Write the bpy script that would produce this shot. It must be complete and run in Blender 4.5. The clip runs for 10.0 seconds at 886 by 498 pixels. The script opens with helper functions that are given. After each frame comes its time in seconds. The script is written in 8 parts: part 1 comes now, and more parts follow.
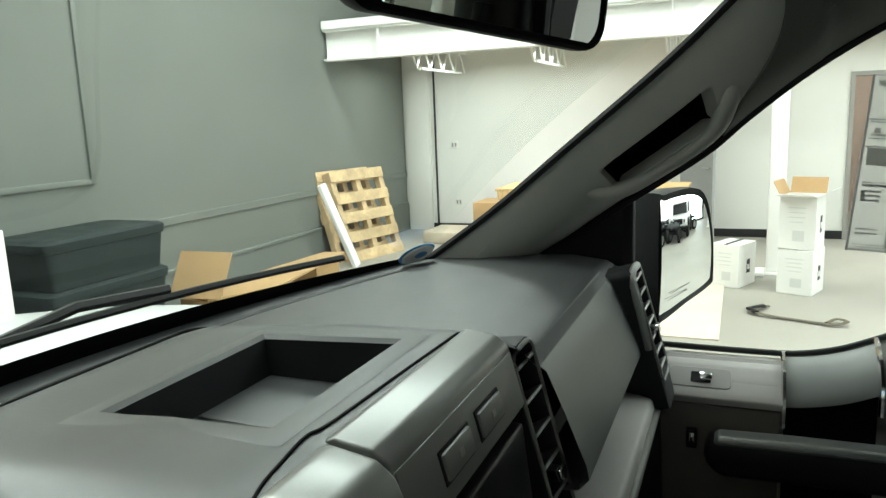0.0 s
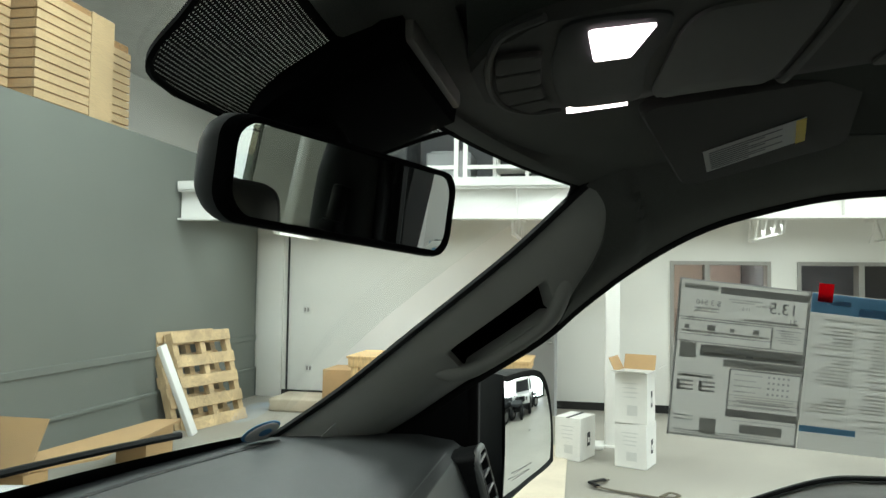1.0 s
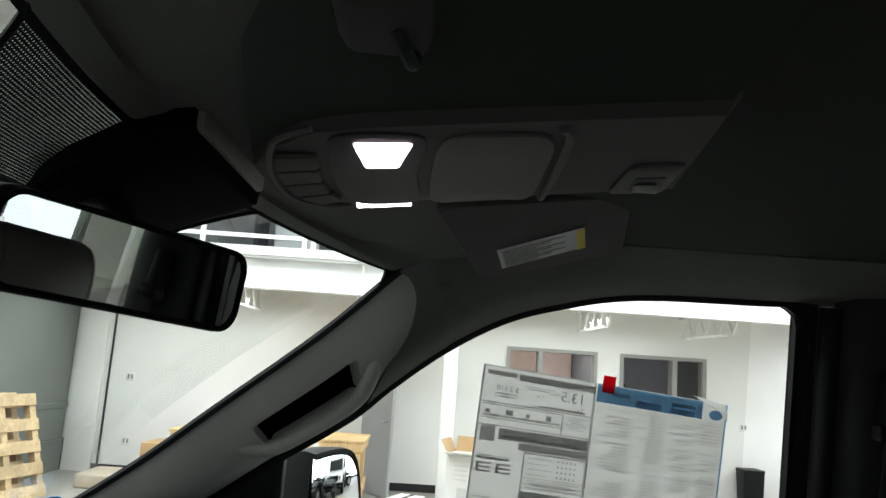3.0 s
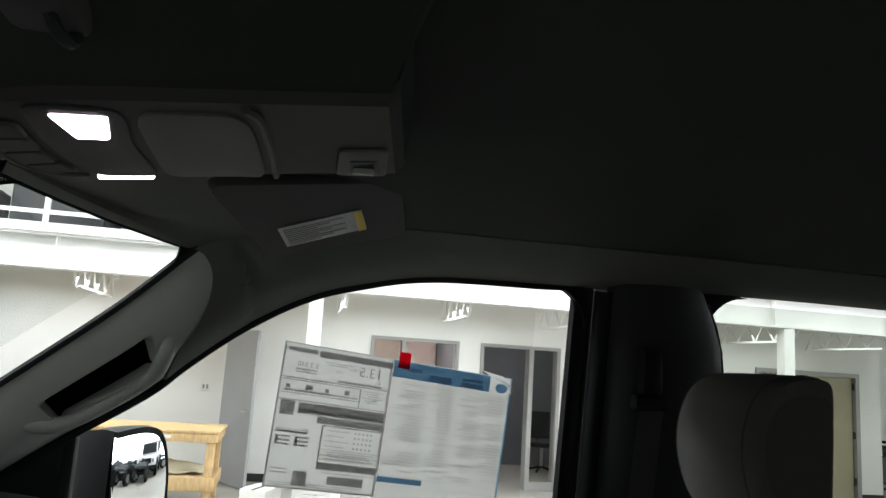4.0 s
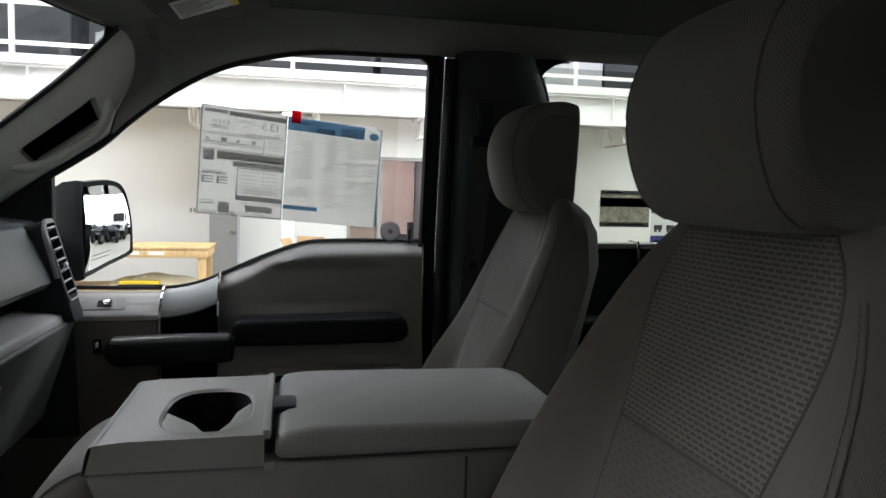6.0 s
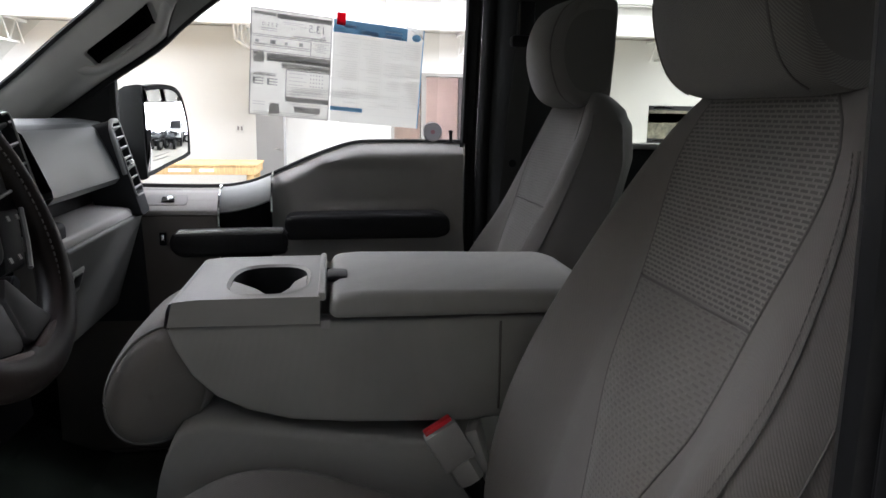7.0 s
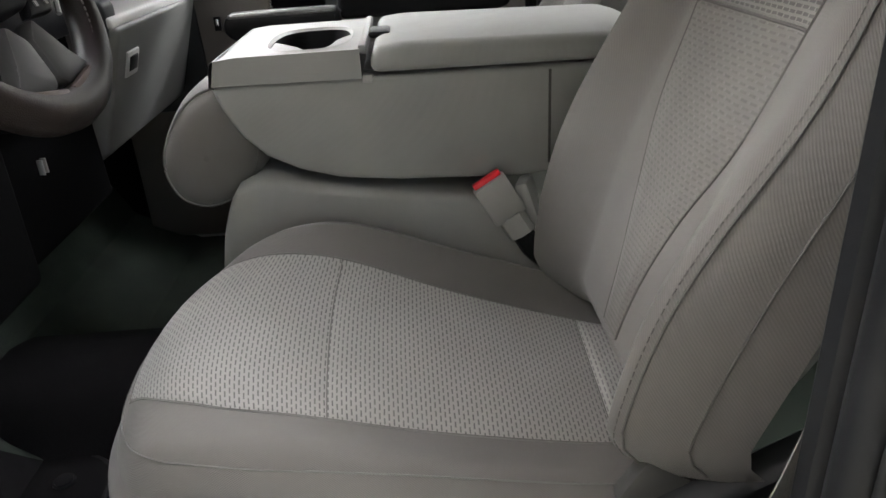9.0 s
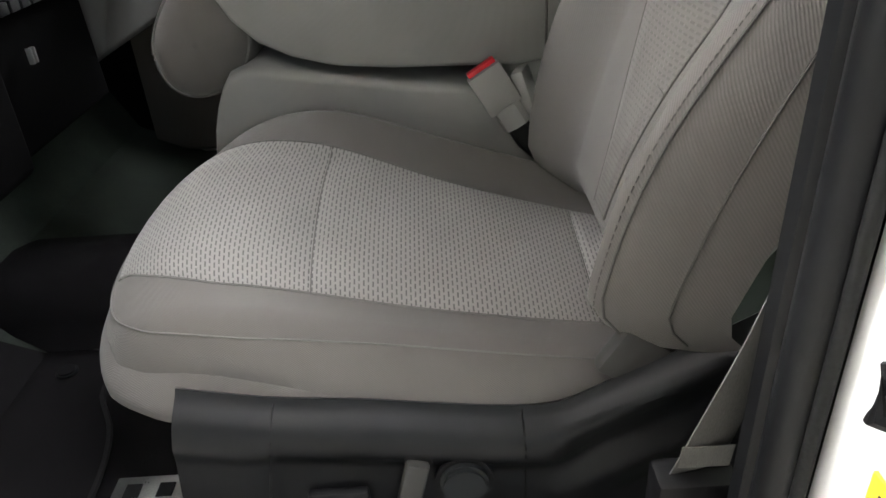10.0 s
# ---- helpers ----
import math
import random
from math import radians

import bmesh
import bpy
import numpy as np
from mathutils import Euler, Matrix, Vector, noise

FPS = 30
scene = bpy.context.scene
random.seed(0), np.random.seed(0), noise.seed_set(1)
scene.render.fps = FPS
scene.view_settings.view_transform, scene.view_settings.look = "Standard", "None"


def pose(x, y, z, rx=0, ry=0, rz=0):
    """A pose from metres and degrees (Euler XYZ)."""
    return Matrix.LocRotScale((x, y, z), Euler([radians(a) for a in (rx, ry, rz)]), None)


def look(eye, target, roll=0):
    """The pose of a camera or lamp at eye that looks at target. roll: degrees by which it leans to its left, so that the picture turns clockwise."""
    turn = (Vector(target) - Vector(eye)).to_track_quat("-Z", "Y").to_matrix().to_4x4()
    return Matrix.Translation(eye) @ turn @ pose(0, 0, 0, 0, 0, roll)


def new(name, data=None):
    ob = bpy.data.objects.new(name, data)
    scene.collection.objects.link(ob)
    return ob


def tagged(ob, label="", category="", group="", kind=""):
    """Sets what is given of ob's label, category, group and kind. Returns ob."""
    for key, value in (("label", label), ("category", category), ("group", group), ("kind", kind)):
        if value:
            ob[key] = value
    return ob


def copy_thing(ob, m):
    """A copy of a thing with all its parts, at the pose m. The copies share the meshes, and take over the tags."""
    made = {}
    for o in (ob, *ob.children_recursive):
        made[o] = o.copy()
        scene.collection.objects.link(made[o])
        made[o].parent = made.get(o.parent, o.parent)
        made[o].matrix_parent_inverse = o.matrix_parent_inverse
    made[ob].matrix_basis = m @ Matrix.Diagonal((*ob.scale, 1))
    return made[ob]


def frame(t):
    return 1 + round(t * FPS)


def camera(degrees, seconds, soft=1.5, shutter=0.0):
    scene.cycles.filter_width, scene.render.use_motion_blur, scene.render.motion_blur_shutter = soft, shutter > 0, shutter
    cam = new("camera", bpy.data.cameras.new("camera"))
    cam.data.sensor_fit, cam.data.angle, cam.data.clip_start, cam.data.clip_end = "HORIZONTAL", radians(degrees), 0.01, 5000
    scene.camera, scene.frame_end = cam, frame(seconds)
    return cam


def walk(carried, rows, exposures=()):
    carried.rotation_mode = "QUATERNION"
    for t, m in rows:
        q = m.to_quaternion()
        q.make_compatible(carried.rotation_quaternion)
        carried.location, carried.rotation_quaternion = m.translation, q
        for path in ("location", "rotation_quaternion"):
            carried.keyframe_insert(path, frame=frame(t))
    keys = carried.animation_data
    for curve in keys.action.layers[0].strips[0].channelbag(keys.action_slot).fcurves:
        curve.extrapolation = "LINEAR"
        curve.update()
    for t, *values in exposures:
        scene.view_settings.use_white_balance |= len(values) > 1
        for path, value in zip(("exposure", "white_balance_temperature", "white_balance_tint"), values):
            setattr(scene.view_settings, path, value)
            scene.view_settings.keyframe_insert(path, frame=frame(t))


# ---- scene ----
cam = camera(63.0, 10.0)
PATH = [
    (0, (-0.472, 0.397, 1.762), (1.347, 1.149, 1.407), -2.2),
    (0.5, (-0.498, 0.392, 1.781), (1.432, 0.913, 1.729), 0.1),
    (1, (-0.499, 0.387, 1.786), (1.464, 0.758, 1.881), 0.8),
    (1.5, (-0.501, 0.379, 1.79), (1.471, 0.645, 1.992), 1.6),
    (2, (-0.519, 0.358, 1.791), (1.456, 0.526, 2.054), 2.9),
    (3.5, (-0.556, 0.286, 1.792), (1.406, 0.093, 2.125), 3.8),
    (4, (-0.615, 0.202, 1.775), (1.324, -0.17, 2.092), 3.7),
    (4.5, (-0.771, 0.099, 1.733), (1.167, -0.334, 1.97), 2.8),
    (5, (-0.915, 0.029, 1.689), (1.031, -0.414, 1.809), 2.2),
    (5.5, (-1.01, -0.001, 1.63), (0.942, -0.437, 1.632), 1.4),
    (5.7, (-1.042, 0.006, 1.615), (0.909, -0.429, 1.549), 1.4),
    (6.8, (-1.172, 0.024, 1.559), (0.775, -0.302, 1.239), 1.1),
    (7, (-1.18, 0.024, 1.547), (0.763, -0.275, 1.178), 1.0),
    (7.5, (-1.185, 0.014, 1.517), (0.74, -0.202, 1.018), 0.1),
    (8, (-1.185, -0.013, 1.495), (0.702, -0.143, 0.847), -2.2),
    (8.5, (-1.189, -0.019, 1.478), (0.658, -0.098, 0.716), -3.2),
    (9, (-1.191, -0.028, 1.46), (0.615, -0.078, 0.602), -3.2),
    (9.5, (-1.199, -0.055, 1.425), (0.57, -0.058, 0.493), -3.4),
    (10, (-1.216, -0.061, 1.387), (0.517, -0.051, 0.388), -3.7),
]
walk(cam, [(t, look(eye, target, roll)) for t, eye, target, roll in PATH], [(0.0, 0.35, 6300, 3), (0.5, -0.12, 6250, 3), (1.2, -0.15, 6200, 4), (2.0, 0.02, 6150, 6), (3.5, 0.3, 6000, 14), (5.5, 0.3, 6050, 16), (6.8, 0.92, 6050, 24), (7.5, 1.28, 6050, 22), (8.0, 1.85, 6150, 20), (8.5, 2.15, 6250, 20), (10.0, 2.45, 6350, 20)])

# ---- light ----
world = bpy.data.worlds.new("daylight")
scene.world = world
world.use_nodes = True
wn = world.node_tree
sky = wn.nodes.new("ShaderNodeTexSky")
sky.sky_type, sky.sun_disc = "NISHITA", False
sky.sun_elevation, sky.sun_rotation = radians(40), radians(200)
wn.links.new(sky.outputs[0], wn.nodes["Background"].inputs[0])
wn.nodes["Background"].inputs[1].default_value = 0.12

sun_data = bpy.data.lights.new("sun", "SUN")
sun_data.energy, sun_data.angle, sun_data.color = 1.2, radians(10), (1.0, 0.96, 0.9)
sun_lamp = new("sun", sun_data)
sun_lamp.matrix_world = look((0, -30, 25), (0, 0, 0))


def area(name, eye, target, sx, sy, watts, colour=(1, 1, 1)):
    d = bpy.data.lights.new(name, "AREA")
    d.shape, d.size, d.size_y, d.energy, d.color = "RECTANGLE", sx, sy, watts, colour
    ob = new(name, d)
    ob.matrix_world = look(eye, target)
    return ob


LAMP_ROWS = [(x, y) for x in (-2.5, 1.6, 5.6) for y in (-9.0, -3.0, 3.0)] + [(1.6, 7.3), (13.5, 3.6)]
LAMP_SHARE = {(-2.5, 3.0): 0.06, (1.6, 3.0): 0.82, (-2.5, -3.0): 1.25, (-2.5, -9.0): 0.7, (1.6, 7.3): 1.9}
LAMP_WATTS = {-2.5: 95, 1.6: 175, 5.6: 240, 13.5: 170}
for lx, ly in LAMP_ROWS:
    area("bay_light", (lx, ly, 5.62), (lx, ly + 0.001, 0), 1.6, 4.0, LAMP_WATTS[lx] * LAMP_SHARE.get((lx, ly), 1.0), (0.93, 1.0, 0.97))
for ly in (-6.5, -1.5, 3.5):
    area("deck_light", (8.9, ly, 2.52), (8.9, ly + 0.001, 0), 1.2, 3.0, 48, (0.94, 1.0, 0.96))

# daylight in the tall windows behind and beside the truck
area("window_daylight", (1.4, -17.9, 2.0), (1.4, 0, 2.0), 17.0, 3.6, 900, (0.93, 0.98, 1.0))
area("window_daylight", (-8.9, -8.3, 2.25), (0, -8.3, 2.25), 14.0, 2.6, 15, (0.93, 0.98, 1.0))

# ---- materials ----


def material(name, colour, rough=0.6, metal=0.0, grain=0.0, grain_scale=300.0, stain=0.0, stain_scale=4.0, bump=0.0, bump_scale=None, coat=0.0, spec=0.5, stretch=None):
    """A principled material with fine grain, broad stains and relief, in object space metres."""
    m = bpy.data.materials.new(name)
    m.use_nodes = True
    nt = m.node_tree
    n, l = nt.nodes, nt.links
    b = n["Principled BSDF"]
    b.inputs["Base Color"].default_value = (*colour, 1)
    b.inputs["Roughness"].default_value = rough
    b.inputs["Metallic"].default_value = metal
    b.inputs["Coat Weight"].default_value = coat
    b.inputs["Specular IOR Level"].default_value = spec
    tc = n.new("ShaderNodeTexCoord")
    src = tc.outputs["Object"]
    if stretch:
        mp = n.new("ShaderNodeMapping")
        mp.inputs["Scale"].default_value = stretch
        l.new(src, mp.inputs[0])
        src = mp.outputs[0]
    last = None
    for amount, scale, detail in ((grain, grain_scale, 2.0), (stain, stain_scale, 5.0)):
        if amount <= 0:
            continue
        t = n.new("ShaderNodeTexNoise")
        t.inputs["Scale"].default_value, t.inputs["Detail"].default_value = scale, detail
        l.new(src, t.inputs["Vector"])
        r = n.new("ShaderNodeMapRange")
        r.inputs["From Min"].default_value, r.inputs["From Max"].default_value = 0.3, 0.7
        r.inputs["To Min"].default_value, r.inputs["To Max"].default_value = 1 - amount, 1 + amount
        l.new(t.outputs[0], r.inputs[0])
        if last is None:
            last = r.outputs[0]
        else:
            q = n.new("ShaderNodeMath")
            q.operation = "MULTIPLY"
            l.new(last, q.inputs[0]), l.new(r.outputs[0], q.inputs[1])
            last = q.outputs[0]
    if last is not None:
        v = n.new("ShaderNodeVectorMath")
        v.operation = "SCALE"
        v.inputs[0].default_value = colour
        l.new(last, v.inputs["Scale"])
        l.new(v.outputs[0], b.inputs["Base Color"])
        if stain > 0:
            rr = n.new("ShaderNodeMath")
            rr.operation, rr.use_clamp = "MULTIPLY", True
            rr.inputs[1].default_value = rough
            l.new(last, rr.inputs[0])
            l.new(rr.outputs[0], b.inputs["Roughness"])
    if bump > 0:
        t = n.new("ShaderNodeTexNoise")
        t.inputs["Scale"].default_value, t.inputs["Detail"].default_value = bump_scale or grain_scale, 3.0
        l.new(src, t.inputs["Vector"])
        bp = n.new("ShaderNodeBump")
        bp.inputs["Strength"].default_value, bp.inputs["Distance"].default_value = bump, 0.002
        l.new(t.outputs[0], bp.inputs["Height"])
        l.new(bp.outputs[0], b.inputs["Normal"])
    return m


def weave(name, light, dark, width, row, gap, offset=0.5, rough=0.9, bump=0.35, swap=False):
    """Woven cloth in the mesh's own flat metres: staggered short stitches."""
    m = bpy.data.materials.new(name)
    m.use_nodes = True
    n, l = m.node_tree.nodes, m.node_tree.links
    b = n["Principled BSDF"]
    b.inputs["Roughness"].default_value = rough
    b.inputs["Specular IOR Level"].default_value = 0.25
    b.inputs["Sheen Weight"].default_value = 0.15
    uv = n.new("ShaderNodeUVMap")
    mp = n.new("ShaderNodeMapping")
    mp.inputs["Rotation"].default_value = (0, 0, radians(90) if swap else 0)
    l.new(uv.outputs[0], mp.inputs[0])
    wob = n.new("ShaderNodeTexNoise")
    wob.inputs["Scale"].default_value = 60
    l.new(uv.outputs[0], wob.inputs["Vector"])
    ws = n.new("ShaderNodeVectorMath")
    ws.operation = "SCALE"
    ws.inputs["Scale"].default_value = row * 0.25
    l.new(wob.outputs["Color"], ws.inputs[0])
    add = n.new("ShaderNodeVectorMath")
    l.new(mp.outputs[0], add.inputs[0]), l.new(ws.outputs[0], add.inputs[1])
    br = n.new("ShaderNodeTexBrick")
    br.offset = offset
    br.inputs["Scale"].default_value = 1
    br.inputs["Color1"].default_value = (*dark, 1)
    br.inputs["Color2"].default_value = (*[c * 1.25 for c in dark], 1)
    br.inputs["Mortar"].default_value = (*light, 1)
    br.inputs["Mortar Size"].default_value = gap
    br.inputs["Mortar Smooth"].default_value = 0.35
    br.inputs["Brick Width"].default_value, br.inputs["Row Height"].default_value = width, row
    l.new(add.outputs[0], br.inputs["Vector"])
    st = n.new("ShaderNodeTexNoise")
    st.inputs["Scale"].default_value, st.inputs["Detail"].default_value = 9, 4
    l.new(uv.outputs[0], st.inputs["Vector"])
    r = n.new("ShaderNodeMapRange")
    r.inputs["To Min"].default_value, r.inputs["To Max"].default_value = 0.82, 1.15
    l.new(st.outputs[0], r.inputs[0])
    v = n.new("ShaderNodeVectorMath")
    v.operation = "SCALE"
    l.new(br.outputs["Color"], v.inputs[0]), l.new(r.outputs[0], v.inputs["Scale"])
    l.new(v.outputs[0], b.inputs["Base Color"])
    bp = n.new("ShaderNodeBump")
    bp.inputs["Strength"].default_value, bp.inputs["Distance"].default_value = bump, 0.0015
    l.new(br.outputs["Fac"], bp.inputs["Height"])
    l.new(bp.outputs[0], b.inputs["Normal"])
    return m


def ribbed(name, colour, pitch, rough=0.88, depth=0.12, slant=0.0):
    """Cloth with fine ribs, in the mesh's own flat metres."""
    m = bpy.data.materials.new(name)
    m.use_nodes = True
    n, l = m.node_tree.nodes, m.node_tree.links
    b = n["Principled BSDF"]
    b.inputs["Roughness"].default_value = rough
    b.inputs["Specular IOR Level"].default_value = 0.3
    b.inputs["Sheen Weight"].default_value = 0.12
    uv = n.new("ShaderNodeUVMap")
    mp = n.new("ShaderNodeMapping")
    mp.inputs["Rotation"].default_value = (0, 0, radians(slant))
    l.new(uv.outputs[0], mp.inputs[0])
    w = n.new("ShaderNodeTexWave")
    w.inputs["Scale"].default_value = 0.314 / pitch
    w.inputs["Distortion"].default_value = 0.6
    w.inputs["Detail"].default_value = 1
    l.new(mp.outputs[0], w.inputs["Vector"])
    st = n.new("ShaderNodeTexNoise")
    st.inputs["Scale"].default_value, st.inputs["Detail"].default_value = 7, 4
    l.new(uv.outputs[0], st.inputs["Vector"])
    r = n.new("ShaderNodeMapRange")
    r.inputs["To Min"].default_value, r.inputs["To Max"].default_value = 0.8, 1.18
    l.new(st.outputs[0], r.inputs[0])
    k = n.new("ShaderNodeMapRange")
    k.inputs["To Min"].default_value, k.inputs["To Max"].default_value = 1 - depth, 1 + depth
    l.new(w.outputs["Fac"], k.inputs[0])
    q = n.new("ShaderNodeMath")
    q.operation = "MULTIPLY"
    l.new(r.outputs[0], q.inputs[0]), l.new(k.outputs[0], q.inputs[1])
    v = n.new("ShaderNodeVectorMath")
    v.operation = "SCALE"
    v.inputs[0].default_value = colour
    l.new(q.outputs[0], v.inputs["Scale"])
    l.new(v.outputs[0], b.inputs["Base Color"])
    bp = n.new("ShaderNodeBump")
    bp.inputs["Strength"].default_value, bp.inputs["Distance"].default_value = 0.25, 0.0008
    l.new(w.outputs["Fac"], bp.inputs["Height"])
    l.new(bp.outputs[0], b.inputs["Normal"])
    return m


def glowing(name, colour, strength):
    m = bpy.data.materials.new(name)
    m.use_nodes = True
    b = m.node_tree.nodes["Principled BSDF"]
    b.inputs["Base Color"].default_value = (0.8, 0.8, 0.8, 1)
    b.inputs["Emission Color"].default_value = (*colour, 1)
    b.inputs["Emission Strength"].default_value = strength
    return m


def glassy(name, tint, weight):
    """A thin pane: clear with a faint mirror gloss."""
    m = bpy.data.materials.new(name)
    m.use_nodes = True
    n, l = m.node_tree.nodes, m.node_tree.links
    n.remove(n["Principled BSDF"])
    tr, gl, mx = n.new("ShaderNodeBsdfTransparent"), n.new("ShaderNodeBsdfGlossy"), n.new("ShaderNodeMixShader")
    tr.inputs[0].default_value = (*tint, 1)
    gl.inputs["Roughness"].default_value = 0.02
    fr = n.new("ShaderNodeFresnel")
    fr.inputs[0].default_value = 1.3
    k = n.new("ShaderNodeMath")
    k.operation = "MULTIPLY"
    k.inputs[1].default_value = weight
    l.new(fr.outputs[0], k.inputs[0]), l.new(k.outputs[0], mx.inputs[0])
    l.new(tr.outputs[0], mx.inputs[1]), l.new(gl.outputs[0], mx.inputs[2])
    l.new(mx.outputs[0], n["Material Output"].inputs[0])
    return m


SHIELD = material("seat_shield_plastic", (0.0075, 0.0078, 0.0085), 0.42, grain=0.1, grain_scale=1500, stain=0.08, stain_scale=6, bump=0.12, bump_scale=1800, spec=0.22)
MIRROR_SHELL = material("grey_black_mirror_shell", (0.032, 0.034, 0.035), 0.55, grain=0.1, grain_scale=1200, bump=0.08, spec=0.3)
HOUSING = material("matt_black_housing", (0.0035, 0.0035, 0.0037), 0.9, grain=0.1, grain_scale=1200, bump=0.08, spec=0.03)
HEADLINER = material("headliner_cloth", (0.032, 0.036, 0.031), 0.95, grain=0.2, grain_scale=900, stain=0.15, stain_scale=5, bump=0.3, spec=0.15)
# headliner cloth again, lightened for the light that bounces in by the windscreen
LIT_HEADER_CLOTH = material("lit_header_cloth", (0.105, 0.107, 0.098), 0.95, grain=0.2, grain_scale=900, stain=0.15, stain_scale=5, bump=0.3, spec=0.15)
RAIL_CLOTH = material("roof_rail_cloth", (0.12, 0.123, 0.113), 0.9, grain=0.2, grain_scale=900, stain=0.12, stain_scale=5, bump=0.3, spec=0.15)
PLASTIC_DARK = material("dark_moulded_plastic", (0.014, 0.0155, 0.0165), 0.6, grain=0.12, grain_scale=1500, stain=0.08, stain_scale=6, bump=0.12, bump_scale=1800, spec=0.25)
B_TRIM = material("dark_pillar_plastic", (0.017, 0.018, 0.017), 0.6, grain=0.1, grain_scale=1500, stain=0.07, stain_scale=6, bump=0.12, bump_scale=1800, spec=0.35)
PLASTIC_BLACK = material("black_plastic", (0.0055, 0.0055, 0.006), 0.5, grain=0.1, grain_scale=1200, bump=0.08, spec=0.22)
PILLAR = material("pillar_trim_plastic", (0.36, 0.363, 0.337), 0.65, grain=0.08, grain_scale=1500, stain=0.07, stain_scale=7, bump=0.12, bump_scale=1800, spec=0.35)
OVERHEAD = material("overhead_console_plastic", (0.042, 0.041, 0.038), 0.7, grain=0.08, grain_scale=1500, stain=0.06, bump=0.1, bump_scale=1800, spec=0.3)
BIN_PLASTIC = material("smooth_overhead_plastic", (0.062, 0.061, 0.057), 0.6, grain=0.06, grain_scale=1500, stain=0.06, bump=0.08, bump_scale=1800, spec=0.3)
DASH_TOP = material("dash_soft_plastic", (0.042, 0.045, 0.045), 0.40, grain=0.1, grain_scale=1200, stain=0.1, stain_scale=5, bump=0.15, bump_scale=1500, spec=0.45)
DASH_LOW = material("grey_dash_plastic", (0.36, 0.353, 0.335), 0.55, grain=0.07, grain_scale=1200, stain=0.06, bump=0.12, bump_scale=1500)
DOOR_TRIM = material("door_trim_plastic", (0.32, 0.308, 0.288), 0.6, grain=0.09, grain_scale=1300, stain=0.08, stain_scale=6, bump=0.14, bump_scale=1600)
SATIN = material("satin_painted_trim", (0.30, 0.305, 0.30), 0.38, metal=0.6, grain=0.04, grain_scale=900, stain=0.05)
SATIN_DARK = material("dark_satin_trim", (0.18, 0.185, 0.178), 0.34, metal=0.6, grain=0.04, grain_scale=900, stain=0.05)
CHROME = material("chrome", (0.7, 0.71, 0.72), 0.12, metal=1.0, grain=0.03, stain=0.04)
STEEL = material("steel", (0.45, 0.45, 0.44), 0.35, metal=0.9, grain=0.08, stain=0.15, stain_scale=12)
RUBBER = material("black_rubber", (0.008, 0.008, 0.008), 0.7, grain=0.1, stain=0.1, spec=0.3)
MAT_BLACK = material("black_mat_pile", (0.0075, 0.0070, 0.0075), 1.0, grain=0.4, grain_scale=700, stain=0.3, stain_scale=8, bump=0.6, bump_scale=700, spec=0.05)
# the lighter green tone takes in the light on the passenger floor
CARPET = material("dark_carpet", (0.034, 0.042, 0.035), 1.0, grain=0.5, grain_scale=700, stain=0.3, stain_scale=8, bump=0.8, bump_scale=700, spec=0.1)
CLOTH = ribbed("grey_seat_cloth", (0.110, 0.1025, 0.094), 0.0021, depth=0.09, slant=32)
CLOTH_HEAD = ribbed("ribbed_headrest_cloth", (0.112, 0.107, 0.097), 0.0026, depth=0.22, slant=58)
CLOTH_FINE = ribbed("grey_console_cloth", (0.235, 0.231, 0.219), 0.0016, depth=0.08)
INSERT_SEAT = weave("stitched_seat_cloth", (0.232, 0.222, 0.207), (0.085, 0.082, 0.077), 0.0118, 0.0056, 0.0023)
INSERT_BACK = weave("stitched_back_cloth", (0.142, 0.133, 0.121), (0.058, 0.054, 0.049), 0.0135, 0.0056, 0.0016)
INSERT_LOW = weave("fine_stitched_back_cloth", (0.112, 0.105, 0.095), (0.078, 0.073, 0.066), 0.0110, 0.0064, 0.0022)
THREAD = material("seam_thread", (0.072, 0.068, 0.062), 0.85, grain=0.2, grain_scale=2000)
THREAD_LIGHT = material("light_thread", (0.125, 0.120, 0.112), 0.85, grain=0.2, grain_scale=2000)
LEATHER = material("dark_leather", (0.013, 0.0098, 0.0085), 0.40, grain=0.15, grain_scale=500, stain=0.15, stain_scale=12, bump=0.25, bump_scale=700, spec=0.16)
# lighter than the dash top, with the face's glossy reflection put into the colour
DASH_FACE = material("dash_face_plastic", (0.125, 0.132, 0.128), 0.36, grain=0.08, grain_scale=1200, stain=0.08, stain_scale=5, bump=0.12, bump_scale=1500)
GLOVE = material("glove_box_plastic", (0.095, 0.095, 0.088), 0.55, grain=0.07, grain_scale=1200, stain=0.06, bump=0.12, bump_scale=1500)
TRAY = material("grey_tray_plastic", (0.20, 0.195, 0.184), 0.5, grain=0.07, grain_scale=1200, stain=0.06, bump=0.1, bump_scale=1500)
DOOR_LOW = material("brown_black_lower_trim", (0.075, 0.066, 0.056), 0.6, grain=0.1, grain_scale=1300, stain=0.1, stain_scale=6, bump=0.14, bump_scale=1600)
STACK_GREY = material("grey_button_strip", (0.15, 0.156, 0.148), 0.45, grain=0.06, grain_scale=1200, stain=0.05, bump=0.06)
SPOKE = material("dark_satin_spoke", (0.022, 0.021, 0.020), 0.5, metal=0.0, grain=0.05, grain_scale=900, stain=0.08)
BELT = material("belt_webbing", (0.12, 0.117, 0.108), 0.8, grain=0.15, grain_scale=900, stretch=(1, 1, 0.2), bump=0.3)
BELT_DARK = material("dark_belt_webbing", (0.035, 0.035, 0.033), 0.8, grain=0.15, grain_scale=900, bump=0.3)
